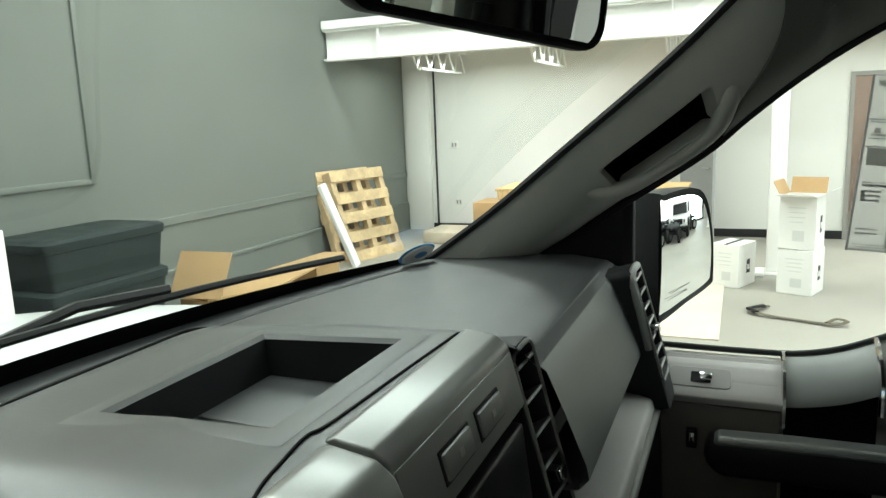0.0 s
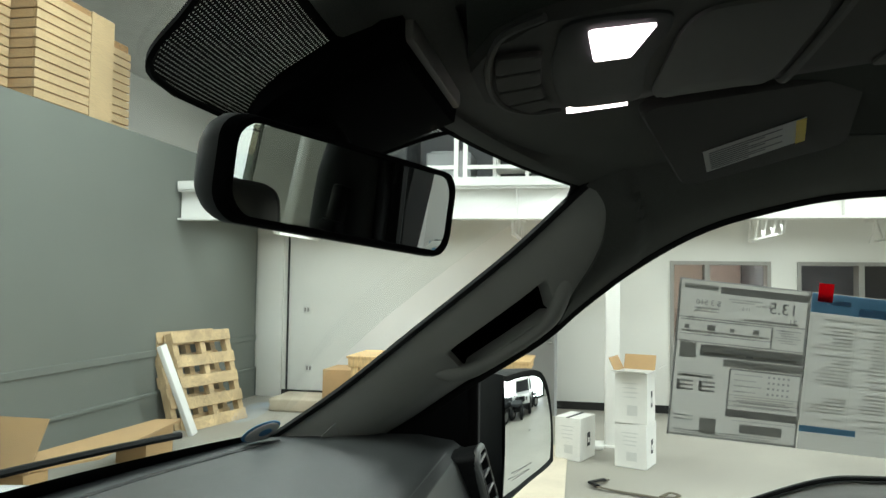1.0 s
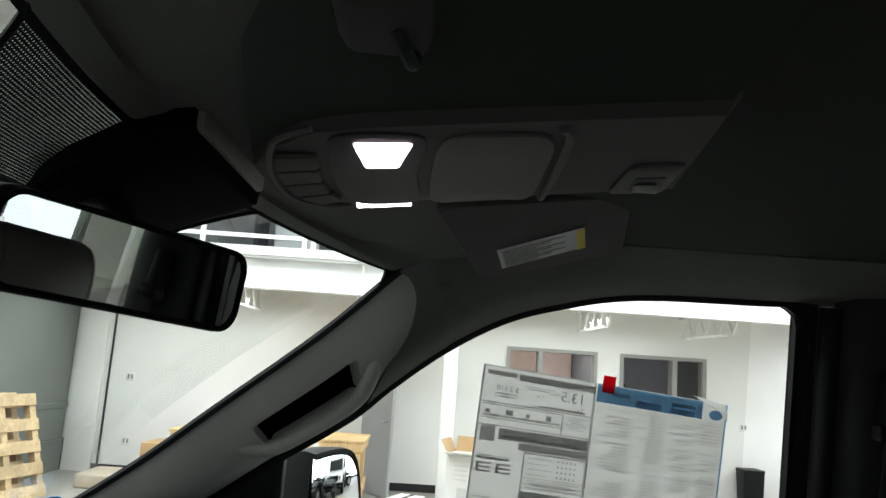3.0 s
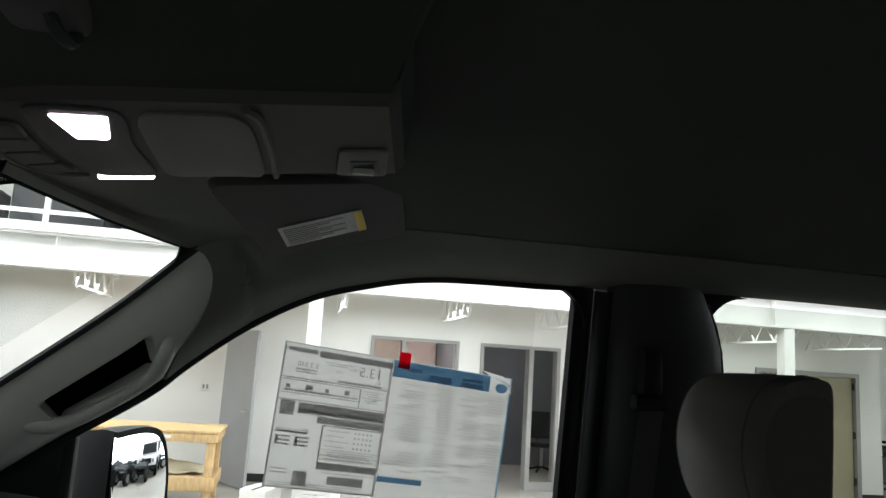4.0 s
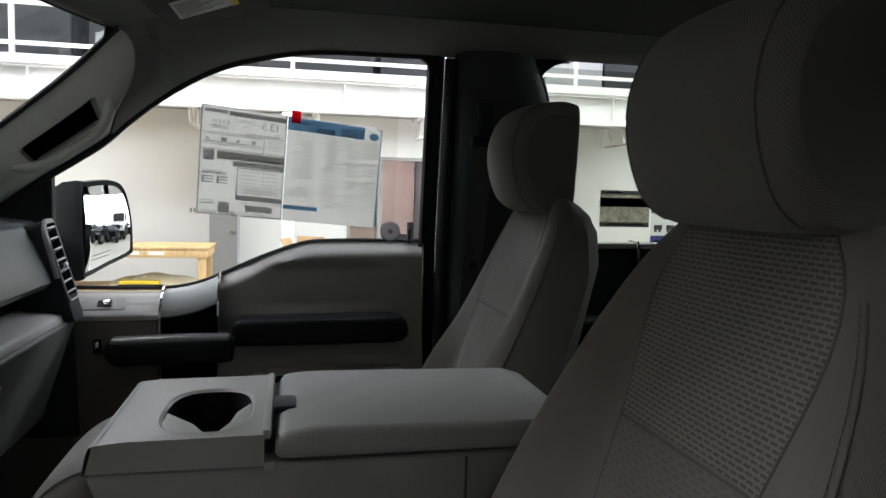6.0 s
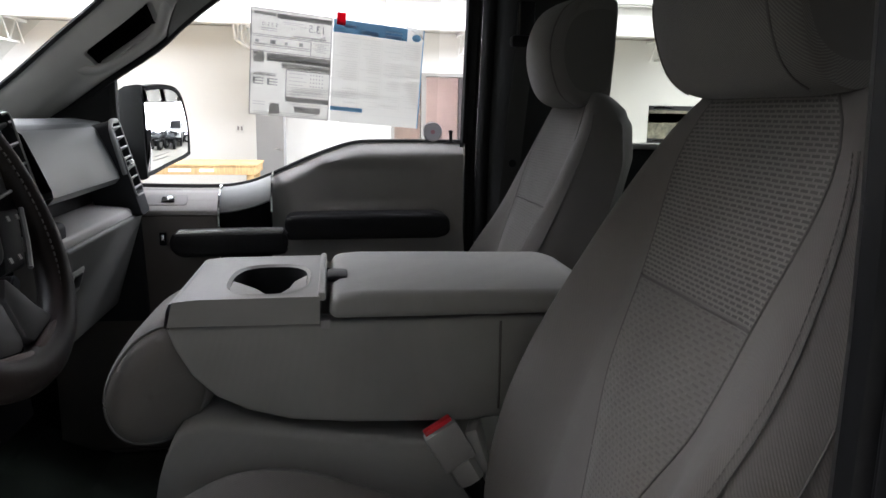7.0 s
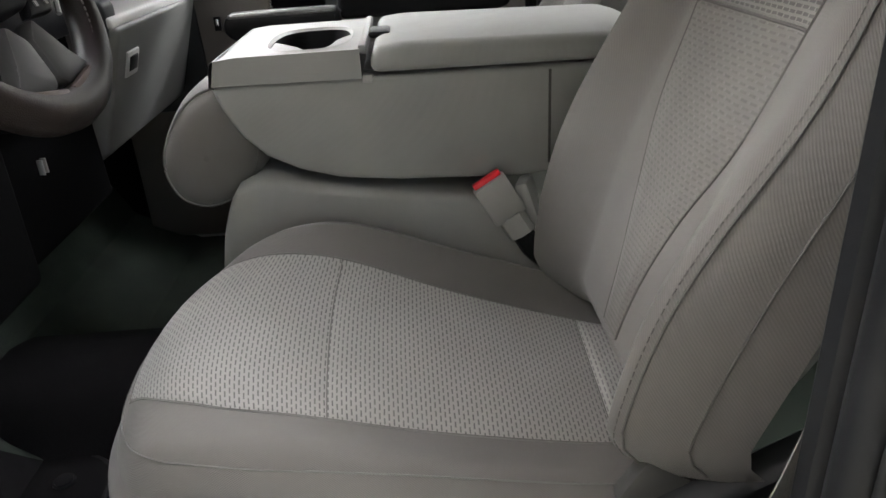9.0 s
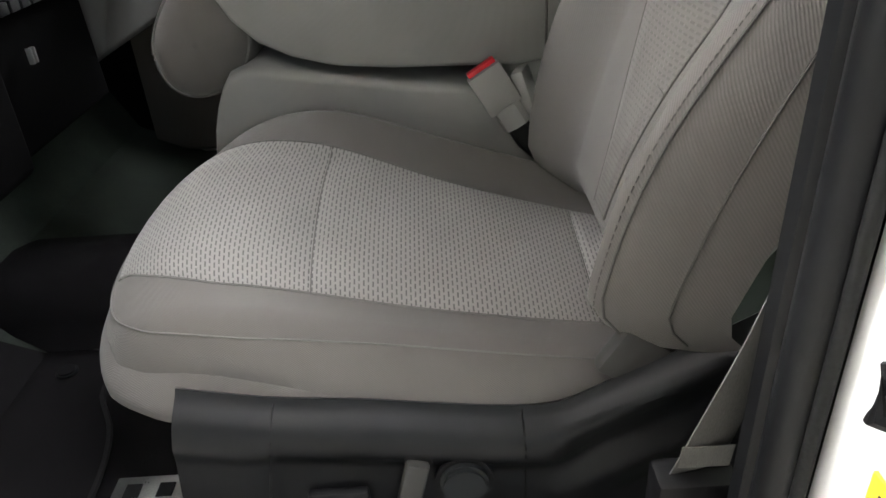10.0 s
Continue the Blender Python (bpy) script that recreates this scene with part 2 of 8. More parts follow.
RED = material("red_plastic", (0.55, 0.012, 0.02), 0.35, grain=0.04)
GREY_PLASTIC = material("light_grey_plastic", (0.27, 0.26, 0.25), 0.5, grain=0.05, grain_scale=900, bump=0.1)
WHITE_PAINT = material("white_car_paint", (0.78, 0.78, 0.77), 0.25, coat=0.5, grain=0.01, stain=0.02)
FRIT = material("black_glass_frit", (0.004, 0.004, 0.004), 0.85, spec=0.1)
GLASS = glassy("clear_glass", (0.94, 0.965, 0.95), 0.10)
PRIVACY = glassy("dark_rear_glass", (0.50, 0.52, 0.47), 0.6)
TINTED = glassy("window_glass", (0.885, 0.888, 0.865), 0.5)
MIRROR = material("silvered_mirror", (0.85, 0.87, 0.87), 0.01, metal=1.0)
LENS = glowing("lit_lamp_lens", (1.0, 0.78, 0.83), 14.0)
TUBE_GLOW = glowing("lit_fixture_diffuser", (1.0, 0.97, 0.9), 6.0)

WALL_WHITE = material("white_wall_paint", (0.80, 0.79, 0.75), 0.8, grain=0.02, grain_scale=60, stain=0.04, stain_scale=0.9, bump=0.1, bump_scale=200)
WALL_GREY = material("grey_green_wall_paint", (0.150, 0.162, 0.141), 0.75, grain=0.03, grain_scale=50, stain=0.07, stain_scale=0.8, bump=0.12, bump_scale=150)
STEEL_WHITE = material("white_painted_steel", (0.82, 0.81, 0.78), 0.5, grain=0.03, stain=0.05, stain_scale=2)
CONCRETE = material("pale_concrete_floor", (0.30, 0.283, 0.248), 0.55, grain=0.06, grain_scale=40, stain=0.16, stain_scale=0.7, bump=0.15, bump_scale=80)
DECKING = material("mezzanine_underside", (0.62, 0.60, 0.55), 0.8, grain=0.04, grain_scale=30, stain=0.08, stain_scale=1)
GREY_DOOR = material("grey_door_paint", (0.36, 0.365, 0.37), 0.5, grain=0.03, stain=0.05, stain_scale=2)
FRAME_GREY = material("grey_frame_paint", (0.32, 0.31, 0.29), 0.5, grain=0.03, stain=0.05)
TAN_DOOR = material("tan_door_paint", (0.33, 0.30, 0.19), 0.55, grain=0.03, stain=0.05)
PINE = material("pine_timber", (0.56, 0.38, 0.18), 0.7, grain=0.18, grain_scale=40, stain=0.15, stain_scale=3, bump=0.2, stretch=(1, 1, 0.25))
PALLET_WOOD = material("pallet_timber", (0.52, 0.38, 0.21), 0.8, grain=0.2, grain_scale=35, stain=0.25, stain_scale=4, bump=0.3)
CRATE_WOOD = material("pale_slat_timber", (0.46, 0.33, 0.18), 0.7, grain=0.12, grain_scale=40, stain=0.1, stain_scale=2)
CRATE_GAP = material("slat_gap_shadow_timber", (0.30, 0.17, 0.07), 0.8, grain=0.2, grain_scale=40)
CARD = material("brown_cardboard", (0.42, 0.27, 0.13), 0.85, grain=0.06, grain_scale=60, stain=0.1, stain_scale=3)
CARTON = material("white_carton", (0.78, 0.77, 0.74), 0.75, grain=0.02, stain=0.04, stain_scale=4)
BLACK_INK = material("black_print", (0.02, 0.02, 0.022), 0.6, grain=0.05)
GREY_INK = material("grey_print", (0.20, 0.20, 0.21), 0.6, grain=0.05)
BLUE_INK = material("blue_print", (0.13, 0.36, 0.66), 0.6, grain=0.05)
NAVY_INK = material("navy_print", (0.03, 0.035, 0.16), 0.6, grain=0.05)
YELLOW = material("yellow_print", (0.75, 0.55, 0.04), 0.5, grain=0.04)
PAPER = material("white_paper", (0.62, 0.62, 0.60), 0.8, grain=0.02, stain=0.03, stain_scale=8)
BASE_BLACK = material("black_cove_base", (0.012, 0.012, 0.012), 0.5, grain=0.1, stain=0.1)
TOTE = material("dark_plastic_tote", (0.012, 0.019, 0.018), 0.7, spec=0.25, grain=0.08, stain=0.15, stain_scale=5)
DARK_STORE = material("dark_stored_goods", (0.03, 0.033, 0.036), 0.6, grain=0.2, grain_scale=8, stain=0.3, stain_scale=2)
PINK_WALL = material("pink_office_wall", (0.50, 0.40, 0.355), 0.8, grain=0.03, stain=0.05)
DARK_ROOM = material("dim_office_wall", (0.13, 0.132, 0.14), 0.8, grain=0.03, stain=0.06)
CEILING_PAINT = material("pale_ceiling_deck", (0.70, 0.70, 0.67), 0.8, grain=0.03, stain=0.06)

# ---- mesh tools ----


def mesh_of(name, bm, mat, smooth=True):
    me = bpy.data.meshes.new(name)
    bmesh.ops.recalc_face_normals(bm, faces=bm.faces)
    bm.to_mesh(me)
    bm.free()
    if smooth:
        me.shade_smooth()
        me.set_sharp_from_angle(angle=radians(38))
    me.materials.append(mat)
    return me


BASE = {}


def part(name, bm, mat, parent=None, label="", smooth=True):
    """One mesh object, given in world metres, under a thing or a part."""
    base = BASE.get(parent, Vector((0, 0, 0)))
    if base.length > 0:
        bmesh.ops.translate(bm, verts=bm.verts, vec=-base)
    ob = new(name, mesh_of(name, bm, mat, smooth))
    if parent is not None:
        ob.parent = parent
    BASE[ob] = base
    if label:
        ob["label"] = label
    return ob


def thing(name, label, category, at=(0, 0, 0), group="", kind=""):
    ob = new(name)
    ob.matrix_world = Matrix.Translation(at)
    ob.empty_display_size = 0.05
    BASE[ob] = Vector(at)
    return tagged(ob, label, category, group, kind)


def solid(name, bm, mat, label, category, group="", kind="", smooth=True):
    return tagged(part(name, bm, mat, None, "", smooth), label, category, group, kind)


def box(lo, hi, bevel=0.0, segs=2, bm=None):
    """A box between two corners with rounded edges; added to bm if given."""
    b = bmesh.new()
    lo, hi = Vector(lo), Vector(hi)
    bmesh.ops.create_cube(b, size=1, matrix=Matrix.Translation((lo + hi) / 2) @ Matrix.Diagonal((*(hi - lo), 1)))
    if bevel > 0:
        bmesh.ops.bevel(b, geom=b.edges[:], offset=bevel, segments=segs, affect="EDGES", profile=0.5)
    return merge(bm, b)


def merge(bm, other):
    if bm is None:
        return other
    me = bpy.data.meshes.new("t")
    other.to_mesh(me)
    other.free()
    bm.from_mesh(me)
    bpy.data.meshes.remove(me)
    return bm


def moved(bm, m):
    bmesh.ops.transform(bm, matrix=m, verts=bm.verts)
    return bm


def prism(points, axis, lo, hi, bevel=0.0, segs=2, bm=None):
    """A polygon in the plane across axis, drawn out from lo to hi. Points are the two other coordinates in x, y, z order."""
    b = bmesh.new()

    def place(p, d):
        q = list(p)
        q.insert("xyz".index(axis), d)
        return q

    a = [b.verts.new(place(p, lo)) for p in points]
    c = [b.verts.new(place(p, hi)) for p in points]
    b.faces.new(a), b.faces.new(c[::-1])
    k = len(points)
    for i in range(k):
        b.faces.new((a[i], c[i], c[(i + 1) % k], a[(i + 1) % k]))
    bmesh.ops.recalc_face_normals(b, faces=b.faces)
    if bevel > 0:
        bmesh.ops.bevel(b, geom=b.edges[:], offset=bevel, segments=segs, affect="EDGES", profile=0.5)
    return merge(bm, b)


def loft(rings, closed=True, caps=True, bm=None, uv=True):
    """A skin over rings of equally many points, with flat metres as its UV map."""
    b = bmesh.new()
    layer = b.loops.layers.uv.new("UVMap")
    vs = [[b.verts.new(p) for p in r] for r in rings]
    k = len(rings[0])
    along = [0.0]
    for i in range(1, len(rings)):
        along.append(along[-1] + (Vector(rings[i][k // 2]) - Vector(rings[i - 1][k // 2])).length)
    mid = rings[len(rings) // 2]
    across = [0.0]
    for j in range(1, k + 1):
        across.append(across[-1] + (Vector(mid[j % k]) - Vector(mid[j - 1])).length)
    for i in range(len(rings) - 1):
        for j in range(k if closed else k - 1):
            j2 = (j + 1) % k
            f = b.faces.new((vs[i][j], vs[i][j2], vs[i + 1][j2], vs[i + 1][j]))
            for lp, (a, c) in zip(f.loops, ((i, j), (i, j + 1), (i + 1, j + 1), (i + 1, j))):
                lp[layer].uv = (across[c], along[a])
    if caps and closed:
        b.faces.new(vs[0]), b.faces.new(vs[-1][::-1])
    return merge(bm, b)


def sheet(f, nu, nv, bm=None):
    """A surface from f(u, v), u and v from 0 to 1."""
    return loft([[f(i / nu, j / nv) for i in range(nu + 1)] for j in range(nv + 1)], closed=False, bm=bm)


def thick(bm, d):
    """Gives a sheet its thickness, away from its normals."""
    bmesh.ops.recalc_face_normals(bm, faces=bm.faces)
    bmesh.ops.solidify(bm, geom=bm.faces[:], thickness=d)
    return bm


def smooth_line(pts, per=6, closed=False):
    """Catmull-Rom through pts."""
    pts = [Vector(p) for p in pts]
    n, out = len(pts), []
    for i in range(n if closed else n - 1):
        if closed:
            p0, p1, p2, p3 = pts[i - 1], pts[i], pts[(i + 1) % n], pts[(i + 2) % n]
        else:
            p0, p1, p2, p3 = pts[max(i - 1, 0)], pts[i], pts[i + 1], pts[min(i + 2, n - 1)]
        for s in range(per):
            t = s / per
            out.append(0.5 * (2 * p1 + (p2 - p0) * t + (2 * p0 - 5 * p1 + 4 * p2 - p3) * t * t + (3 * p1 - p0 - 3 * p2 + p3) * t ** 3))
    if not closed:
        out.append(pts[-1])
    return out


def tube(pts, radius, sides=8, closed=False, bm=None, flat=1.0, up=(0, 0, 1)):
    """A round bar along a line; radius may be a list. flat squeezes it across the up direction."""
    pts = [Vector(p) for p in pts]
    n = len(pts)
    rings = []
    for i, p in enumerate(pts):
        a = pts[i - 1] if (i or closed) else p
        c = pts[(i + 1) % n] if (i < n - 1 or closed) else p
        d = (c - a).normalized()
        s = d.cross(Vector(up))
        if s.length < 1e-4:
            s = d.cross(Vector((1, 0, 0)))
        s.normalize()
        w = s.cross(d).normalized()
        r = radius[i] if isinstance(radius, (list, tuple)) else radius
        rings.append([p + (s * math.cos(q) * r + w * math.sin(q) * r * flat) for q in (2 * math.pi * j / sides for j in range(sides))])
    if closed:
        rings.append(rings[0])
        b = loft(rings, caps=False)
        bmesh.ops.remove_doubles(b, verts=b.verts, dist=1e-6)
        return merge(bm, b)
    return loft(rings, bm=bm)


def stitches(pts, radius, dash, gap):
    """A row of short thread stitches along a line, in one mesh."""
    pts = smooth_line(pts, 12)
    bm, run, start = bmesh.new(), 0.0, pts[0]
    for p, q in zip(pts, pts[1:]):
        run += (q - p).length
        if start is not None and run >= dash:
            tube([start, q], radius, 4, bm=bm)
            start, run = None, 0.0
        elif start is None and run >= gap:
            start, run = q, 0.0
    return bm


def disc(centre, axis, radius, depth, sides=28, bevel=0.0, bm=None, radius2=None):
    b = bmesh.new()
    q = Vector(axis).to_track_quat("Z", "Y").to_matrix().to_4x4()
    bmesh.ops.create_cone(b, cap_ends=True, segments=sides, radius1=radius, radius2=radius if radius2 is None else radius2, depth=depth, matrix=Matrix.Translation(centre) @ q)
    if bevel > 0:
        bmesh.ops.bevel(b, geom=[e for e in b.edges if len(e.link_faces) == 2 and e.calc_face_angle() > 0.8], offset=bevel, segments=2, affect="EDGES")
    return merge(bm, b)


def lerp(a, b, t):
    return a + (b - a) * t


def ramp(t, knots):
    """Smooth interpolation through (t, value) knots."""
    if t <= knots[0][0]:
        return knots[0][1]
    for (a, va), (b, vb) in zip(knots, knots[1:]):
        if t <= b:
            s = (t - a) / (b - a)
            s = s * s * (3 - 2 * s)
            return lerp(va, vb, s)
    return knots[-1][1]


def line_at(t, knots):
    if t <= knots[0][0]:
        return knots[0][1]
    for (a, va), (b, vb) in zip(knots, knots[1:]):
        if t <= b:
            return lerp(va, vb, (t - a) / (b - a))
    return knots[-1][1]


def spline_at(t, knots):
    """A smooth curve through (t, value) knots, without steps."""
    if t <= knots[0][0]:
        return knots[0][1]
    if t >= knots[-1][0]:
        return knots[-1][1]
    n = len(knots)
    for i in range(n - 1):
        (a, va), (b, vb) = knots[i], knots[i + 1]
        if t <= b:
            def slope(k):
                lo, hi = max(k - 1, 0), min(k + 1, n - 1)
                return (knots[hi][1] - knots[lo][1]) / (knots[hi][0] - knots[lo][0])
            h, s = b - a, (t - a) / (b - a)
            return (2 * s ** 3 - 3 * s * s + 1) * va + (s ** 3 - 2 * s * s + s) * h * slope(i) + (3 * s * s - 2 * s ** 3) * vb + (s ** 3 - s * s) * h * slope(i + 1)


def plate(corner, right, up, w, h, depth=0.001, bm=None):
    """A thin flat plate: corner, unit directions, size."""
    r, u = Vector(right).normalized(), Vector(up).normalized()
    n = r.cross(u).normalized()
    b = bmesh.new()
    c = Vector(corner)
    vs = []
    for d in (0, depth):
        vs.append([b.verts.new(c + r * x + u * y + n * d) for x, y in ((0, 0), (w, 0), (w, h), (0, h))])
    b.faces.new(vs[0][::-1]), b.faces.new(vs[1])
    for i in range(4):
        b.faces.new((vs[0][i], vs[0][(i + 1) % 4], vs[1][(i + 1) % 4], vs[1][i]))
    return merge(bm, b)

# ---- the building ----
WALL_X, DECK_X, GREY_Y = 10.2, 7.9, 5.4

solid("floor", box((-9, -18, -0.2), (16, 12, 0)), CONCRETE, "pale sealed concrete workshop floor", "floor", kind="structure")
solid("ground", box((-400, -400, -0.3), (400, 400, -0.21)), material("outdoor_ground", (0.16, 0.19, 0.12), 0.9, grain=0.2, grain_scale=2, stain=0.3, stain_scale=0.1), "grassy ground and road outside the building", "ground", kind="structure")
solid("ceiling", box((-9, -18, 5.9), (16, 12, 6.1)), CEILING_PAINT, "pale painted steel roof deck", "ceiling", kind="structure")

# east wall with two glazed office door frames and one plain door
OPENINGS = [(-2.22, -0.88, 2.15), (-3.84, -2.56, 2.15), (-9.17, -7.23, 2.07)]
bm = None
edge = GREY_Y
for y0, y1, top in OPENINGS:
    bm = box((WALL_X, y1, 0), (WALL_X + 0.16, edge, 2.75), bm=bm)
    bm = box((WALL_X, y0, top), (WALL_X + 0.16, y1, 2.75), bm=bm)
    edge = y0
bm = box((WALL_X, -9.6, 0), (WALL_X + 0.16, edge, 2.75), bm=bm)
solid("wall_east", bm, WALL_WHITE, "white painted wall under the mezzanine", "wall", kind="structure", smooth=False)
solid("wall_return", box((WALL_X + 0.16, -9.6, 0), (15.8, -9.44, 2.75)), WALL_WHITE, "white painted return wall", "wall", kind="structure", smooth=False)
bm = None
for y0, y1 in ((GREY_Y, 0.66), (0.66, -0.9), (-2.2, -2.58), (-3.82, -7.25), (-9.15, -9.6)):
    bm = box((WALL_X - 0.012, y1, 0), (WALL_X - 0.001, y0, 0.11), bm=bm)
solid("baseboard", bm, BASE_BLACK, "black rubber cove base", "baseboard", kind="structure", smooth=False)

# grey partition with boarded rails, and the loft above it
bm = box((-3, GREY_Y, 0), (WALL_X, GREY_Y + 0.15, 3.47))
for z0, z1, d in ((0.86, 0.94, 0.02), (0.0, 0.40, 0.03), (0.40, 0.44, 0.045)):
    bm = box((-3, GREY_Y - d, z0), (WALL_X, GREY_Y + 0.01, z1), 0.006, 1, bm=bm)
solid("wall_north", bm, WALL_GREY, "grey-green painted partition with low rails and rough top edge", "wall", kind="structure", smooth=False)
for x0, x1 in ((1.9, 4.0), (-0.6, 1.5)):
    bm = None
    for a, b in (((x0, 1.33), (x0 + 0.05, 3.1)), ((x1, 1.33), (x1 + 0.05, 3.1)), ((x0 + 0.05, 1.33), (x1, 1.38)), ((x0 + 0.05, 3.05), (x1, 3.1))):
        bm = box((a[0], GREY_Y - 0.025, a[1]), (b[0], GREY_Y - 0.001, b[1]), 0.01, 2, bm=bm)
    solid("trim", bm, WALL_GREY, "raised panel moulding on the grey partition", "trim", kind="structure")
solid("loft_floor", box((-3, GREY_Y + 0.15, 3.18), (7.6, 9.2, 3.36)), DECKING, "timber loft deck behind the partition", "floor", kind="structure", smooth=False)
solid("wall_loft", box((-9, 9.2, 0), (16, 9.4, 5.9)), WALL_WHITE, "white upper wall behind the loft", "wall", kind="structure", smooth=False)
solid("corner_post", box((WALL_X - 0.05, GREY_Y - 0.46, 0), (WALL_X - 0.002, GREY_Y - 0.05, 2.5), 0.004), WALL_WHITE, "white boxed corner post", "post", kind="structure")
solid("conduit", tube([(WALL_X - 0.03, GREY_Y - 0.55, 0.1), (WALL_X - 0.03, GREY_Y - 0.55, 2.7)], 0.016), BLACK_INK, "dark vertical cable against the white wall", "cable", kind="structure")

# other walls, closing the hall
bm = None
for y0, y1 in ((-18, -15.6), (-13.8, -12.4), (-10.6, -9.2), (-7.4, -6), (-4.2, -2.8), (-1.0, 12)):
    bm = box((-9.2, y0, 0), (-9, y1, 5.9), bm=bm)
bm = box((-9.2, -15.6, 0), (-9, -1, 0.9), bm=bm)
bm = box((-9.2, -15.6, 3.6), (-9, -1, 5.9), bm=bm)
solid("wall_west", bm, WALL_GREY, "grey-green hall wall with tall windows", "wall", kind="structure", smooth=False)
bm = None
for x0, x1 in ((-9, -7.5), (-5.2, -4.4), (-2.1, -1.3), (1.0, 1.8), (4.1, 4.9), (7.2, 8.0), (10.3, 16)):
    bm = box((x0, -18.2, 0), (x1, -18, 5.9), bm=bm)
bm = box((-9, -18.2, 3.9), (16, -18, 5.9), bm=bm)
solid("wall_south", bm, WALL_WHITE, "white showroom wall with tall windows", "wall", kind="structure", smooth=False)


def hall_window(name, lo, hi, across):
    w = thing(name, "tall black-framed showroom window", "window", kind="structure")
    (x0, y0, z0), (x1, y1, z1) = lo, hi
    fr = None
    for i in range(3):
        t = i / 2
        if across == "y":
            y = lerp(y0, y1 - 0.07, t)
            fr = box((x0, y, z0), (x1, y + 0.07, z1), bm=fr)
        else:
            x = lerp(x0, x1 - 0.07, t)
            fr = box((x, y0, z0), (x + 0.07, y1, z1), bm=fr)
    for z in (z0, lerp(z0, z1, 0.62), z1 - 0.07):
        fr = box((x0 + 0.004, y0 + 0.004, z), (x1 - 0.004, y1 - 0.004, z + 0.07), bm=fr)
    part("window_frame", fr, PLASTIC_BLACK, w, smooth=False)
    mid = [(a + b) / 2 for a, b in zip(lo, hi)]
    g = box((mid[0] - 0.004, y0, z0), (mid[0] + 0.004, y1, z1)) if across == "y" else box((x0, mid[1] - 0.004, z0), (x1, mid[1] + 0.004, z1))
    p = part("pane", g, GLASS, w, smooth=False)
    p.visible_shadow = False


for i, (y0, y1) in enumerate(((-15.6, -13.8), (-12.4, -10.6), (-9.2, -7.4), (-6, -4.2), (-2.8, -1.0))):
    hall_window("window_%d" % (i + 1), (-9.16, y0, 0.9), (-9.04, y1, 3.6), "y")
for i, (x0, x1) in enumerate(((-7.5, -5.2), (-4.4, -2.1), (-1.3, 1.0), (1.8, 4.1), (4.9, 7.2), (8.0, 10.3))):
    hall_window("window_%d" % (i + 6), (x0, -18.16, 0.05), (x1, -18.04, 3.9), "x")
bm = None
for y0, y1, z0, z1 in ((-18, -13.9, 0, 5.9), (-11.6, 12, 0, 5.9), (-13.9, -11.6, 3.2, 5.9), (-13.9, -12.9, 0, 3.2), (-12.4, -11.6, 2.15, 3.2)):
    bm = box((15.8, y0, z0), (16, y1, z1), bm=bm)
solid("wall_far_east", bm, WALL_WHITE, "white far wall beyond the offices", "wall", kind="structure", smooth=False)

# mezzanine
solid("mezzanine_floor", box((DECK_X + 0.1, -9.6, 2.76), (15.8, GREY_Y + 0.3, 2.96)), DECKING, "white painted mezzanine deck", "floor", kind="structure", smooth=False)
bm = box((DECK_X - 0.09, -16, 2.54), (DECK_X + 0.09, GREY_Y - 0.03, 2.565), bm=None)
bm = box((DECK_X - 0.005, -16, 2.565), (DECK_X + 0.005, GREY_Y - 0.03, 2.90), bm=bm)
bm = box((DECK_X - 0.09, -16, 2.90), (DECK_X + 0.09, GREY_Y - 0.03, 2.925), bm=bm)
for i in range(12):
    y = 4.6 - 1.75 * i
    bm = box((DECK_X - 0.08, y, 2.565), (DECK_X - 0.005, y + 0.014, 2.90), bm=bm)
solid("edge_beam", bm, STEEL_WHITE, "white painted steel edge beam with stiffener plates", "beam", kind="structure", smooth=False)
solid("deck_kerb", box((DECK_X - 0.11, -16, 2.927), (DECK_X + 0.09, GREY_Y - 0.03, 3.03)), STEEL_WHITE, "white toe board along the deck edge", "trim", kind="structure", smooth=False)


def hall_column(y):
    bm = box((DECK_X - 0.08, y - 0.08, 0.02), (DECK_X + 0.08, y + 0.08, 2.538), 0.012)
    bm = box((DECK_X - 0.14, y - 0.14, 0), (DECK_X + 0.14, y + 0.14, 0.02), bm=bm)
    return solid("column", bm, STEEL_WHITE, "white square steel column on a base plate", "column", group="mezzanine columns", kind="structure")


for y in (0.02, -6.1, -12.0):
    hall_column(y)


def bar_joist(y):
    j = thing("bar_joist", "white open-web bar joist under the mezzanine", "joist", group="bar joists", kind="structure")
    bm = box((DECK_X + 0.12, y - 0.03, 2.70), (WALL_X - 0.002, y + 0.03, 2.735))
    bm = box((DECK_X + 0.55, y - 0.025, 2.40), (WALL_X - 0.3, y + 0.025, 2.43), bm=bm)
    part("chord", bm, STEEL_WHITE, j, smooth=False)
    n = 9
    x0, x1 = DECK_X + 0.2, WALL_X - 0.1
    pts = [(lerp(x0, x1, i / n), y, 2.715 if i % 2 == 0 else 2.415) for i in range(n + 1)]
    part("web", tube(pts, 0.014, 6), STEEL_WHITE, j)
    return j


for i in range(9):
    bar_joist(4.3 - 1.55 * i)

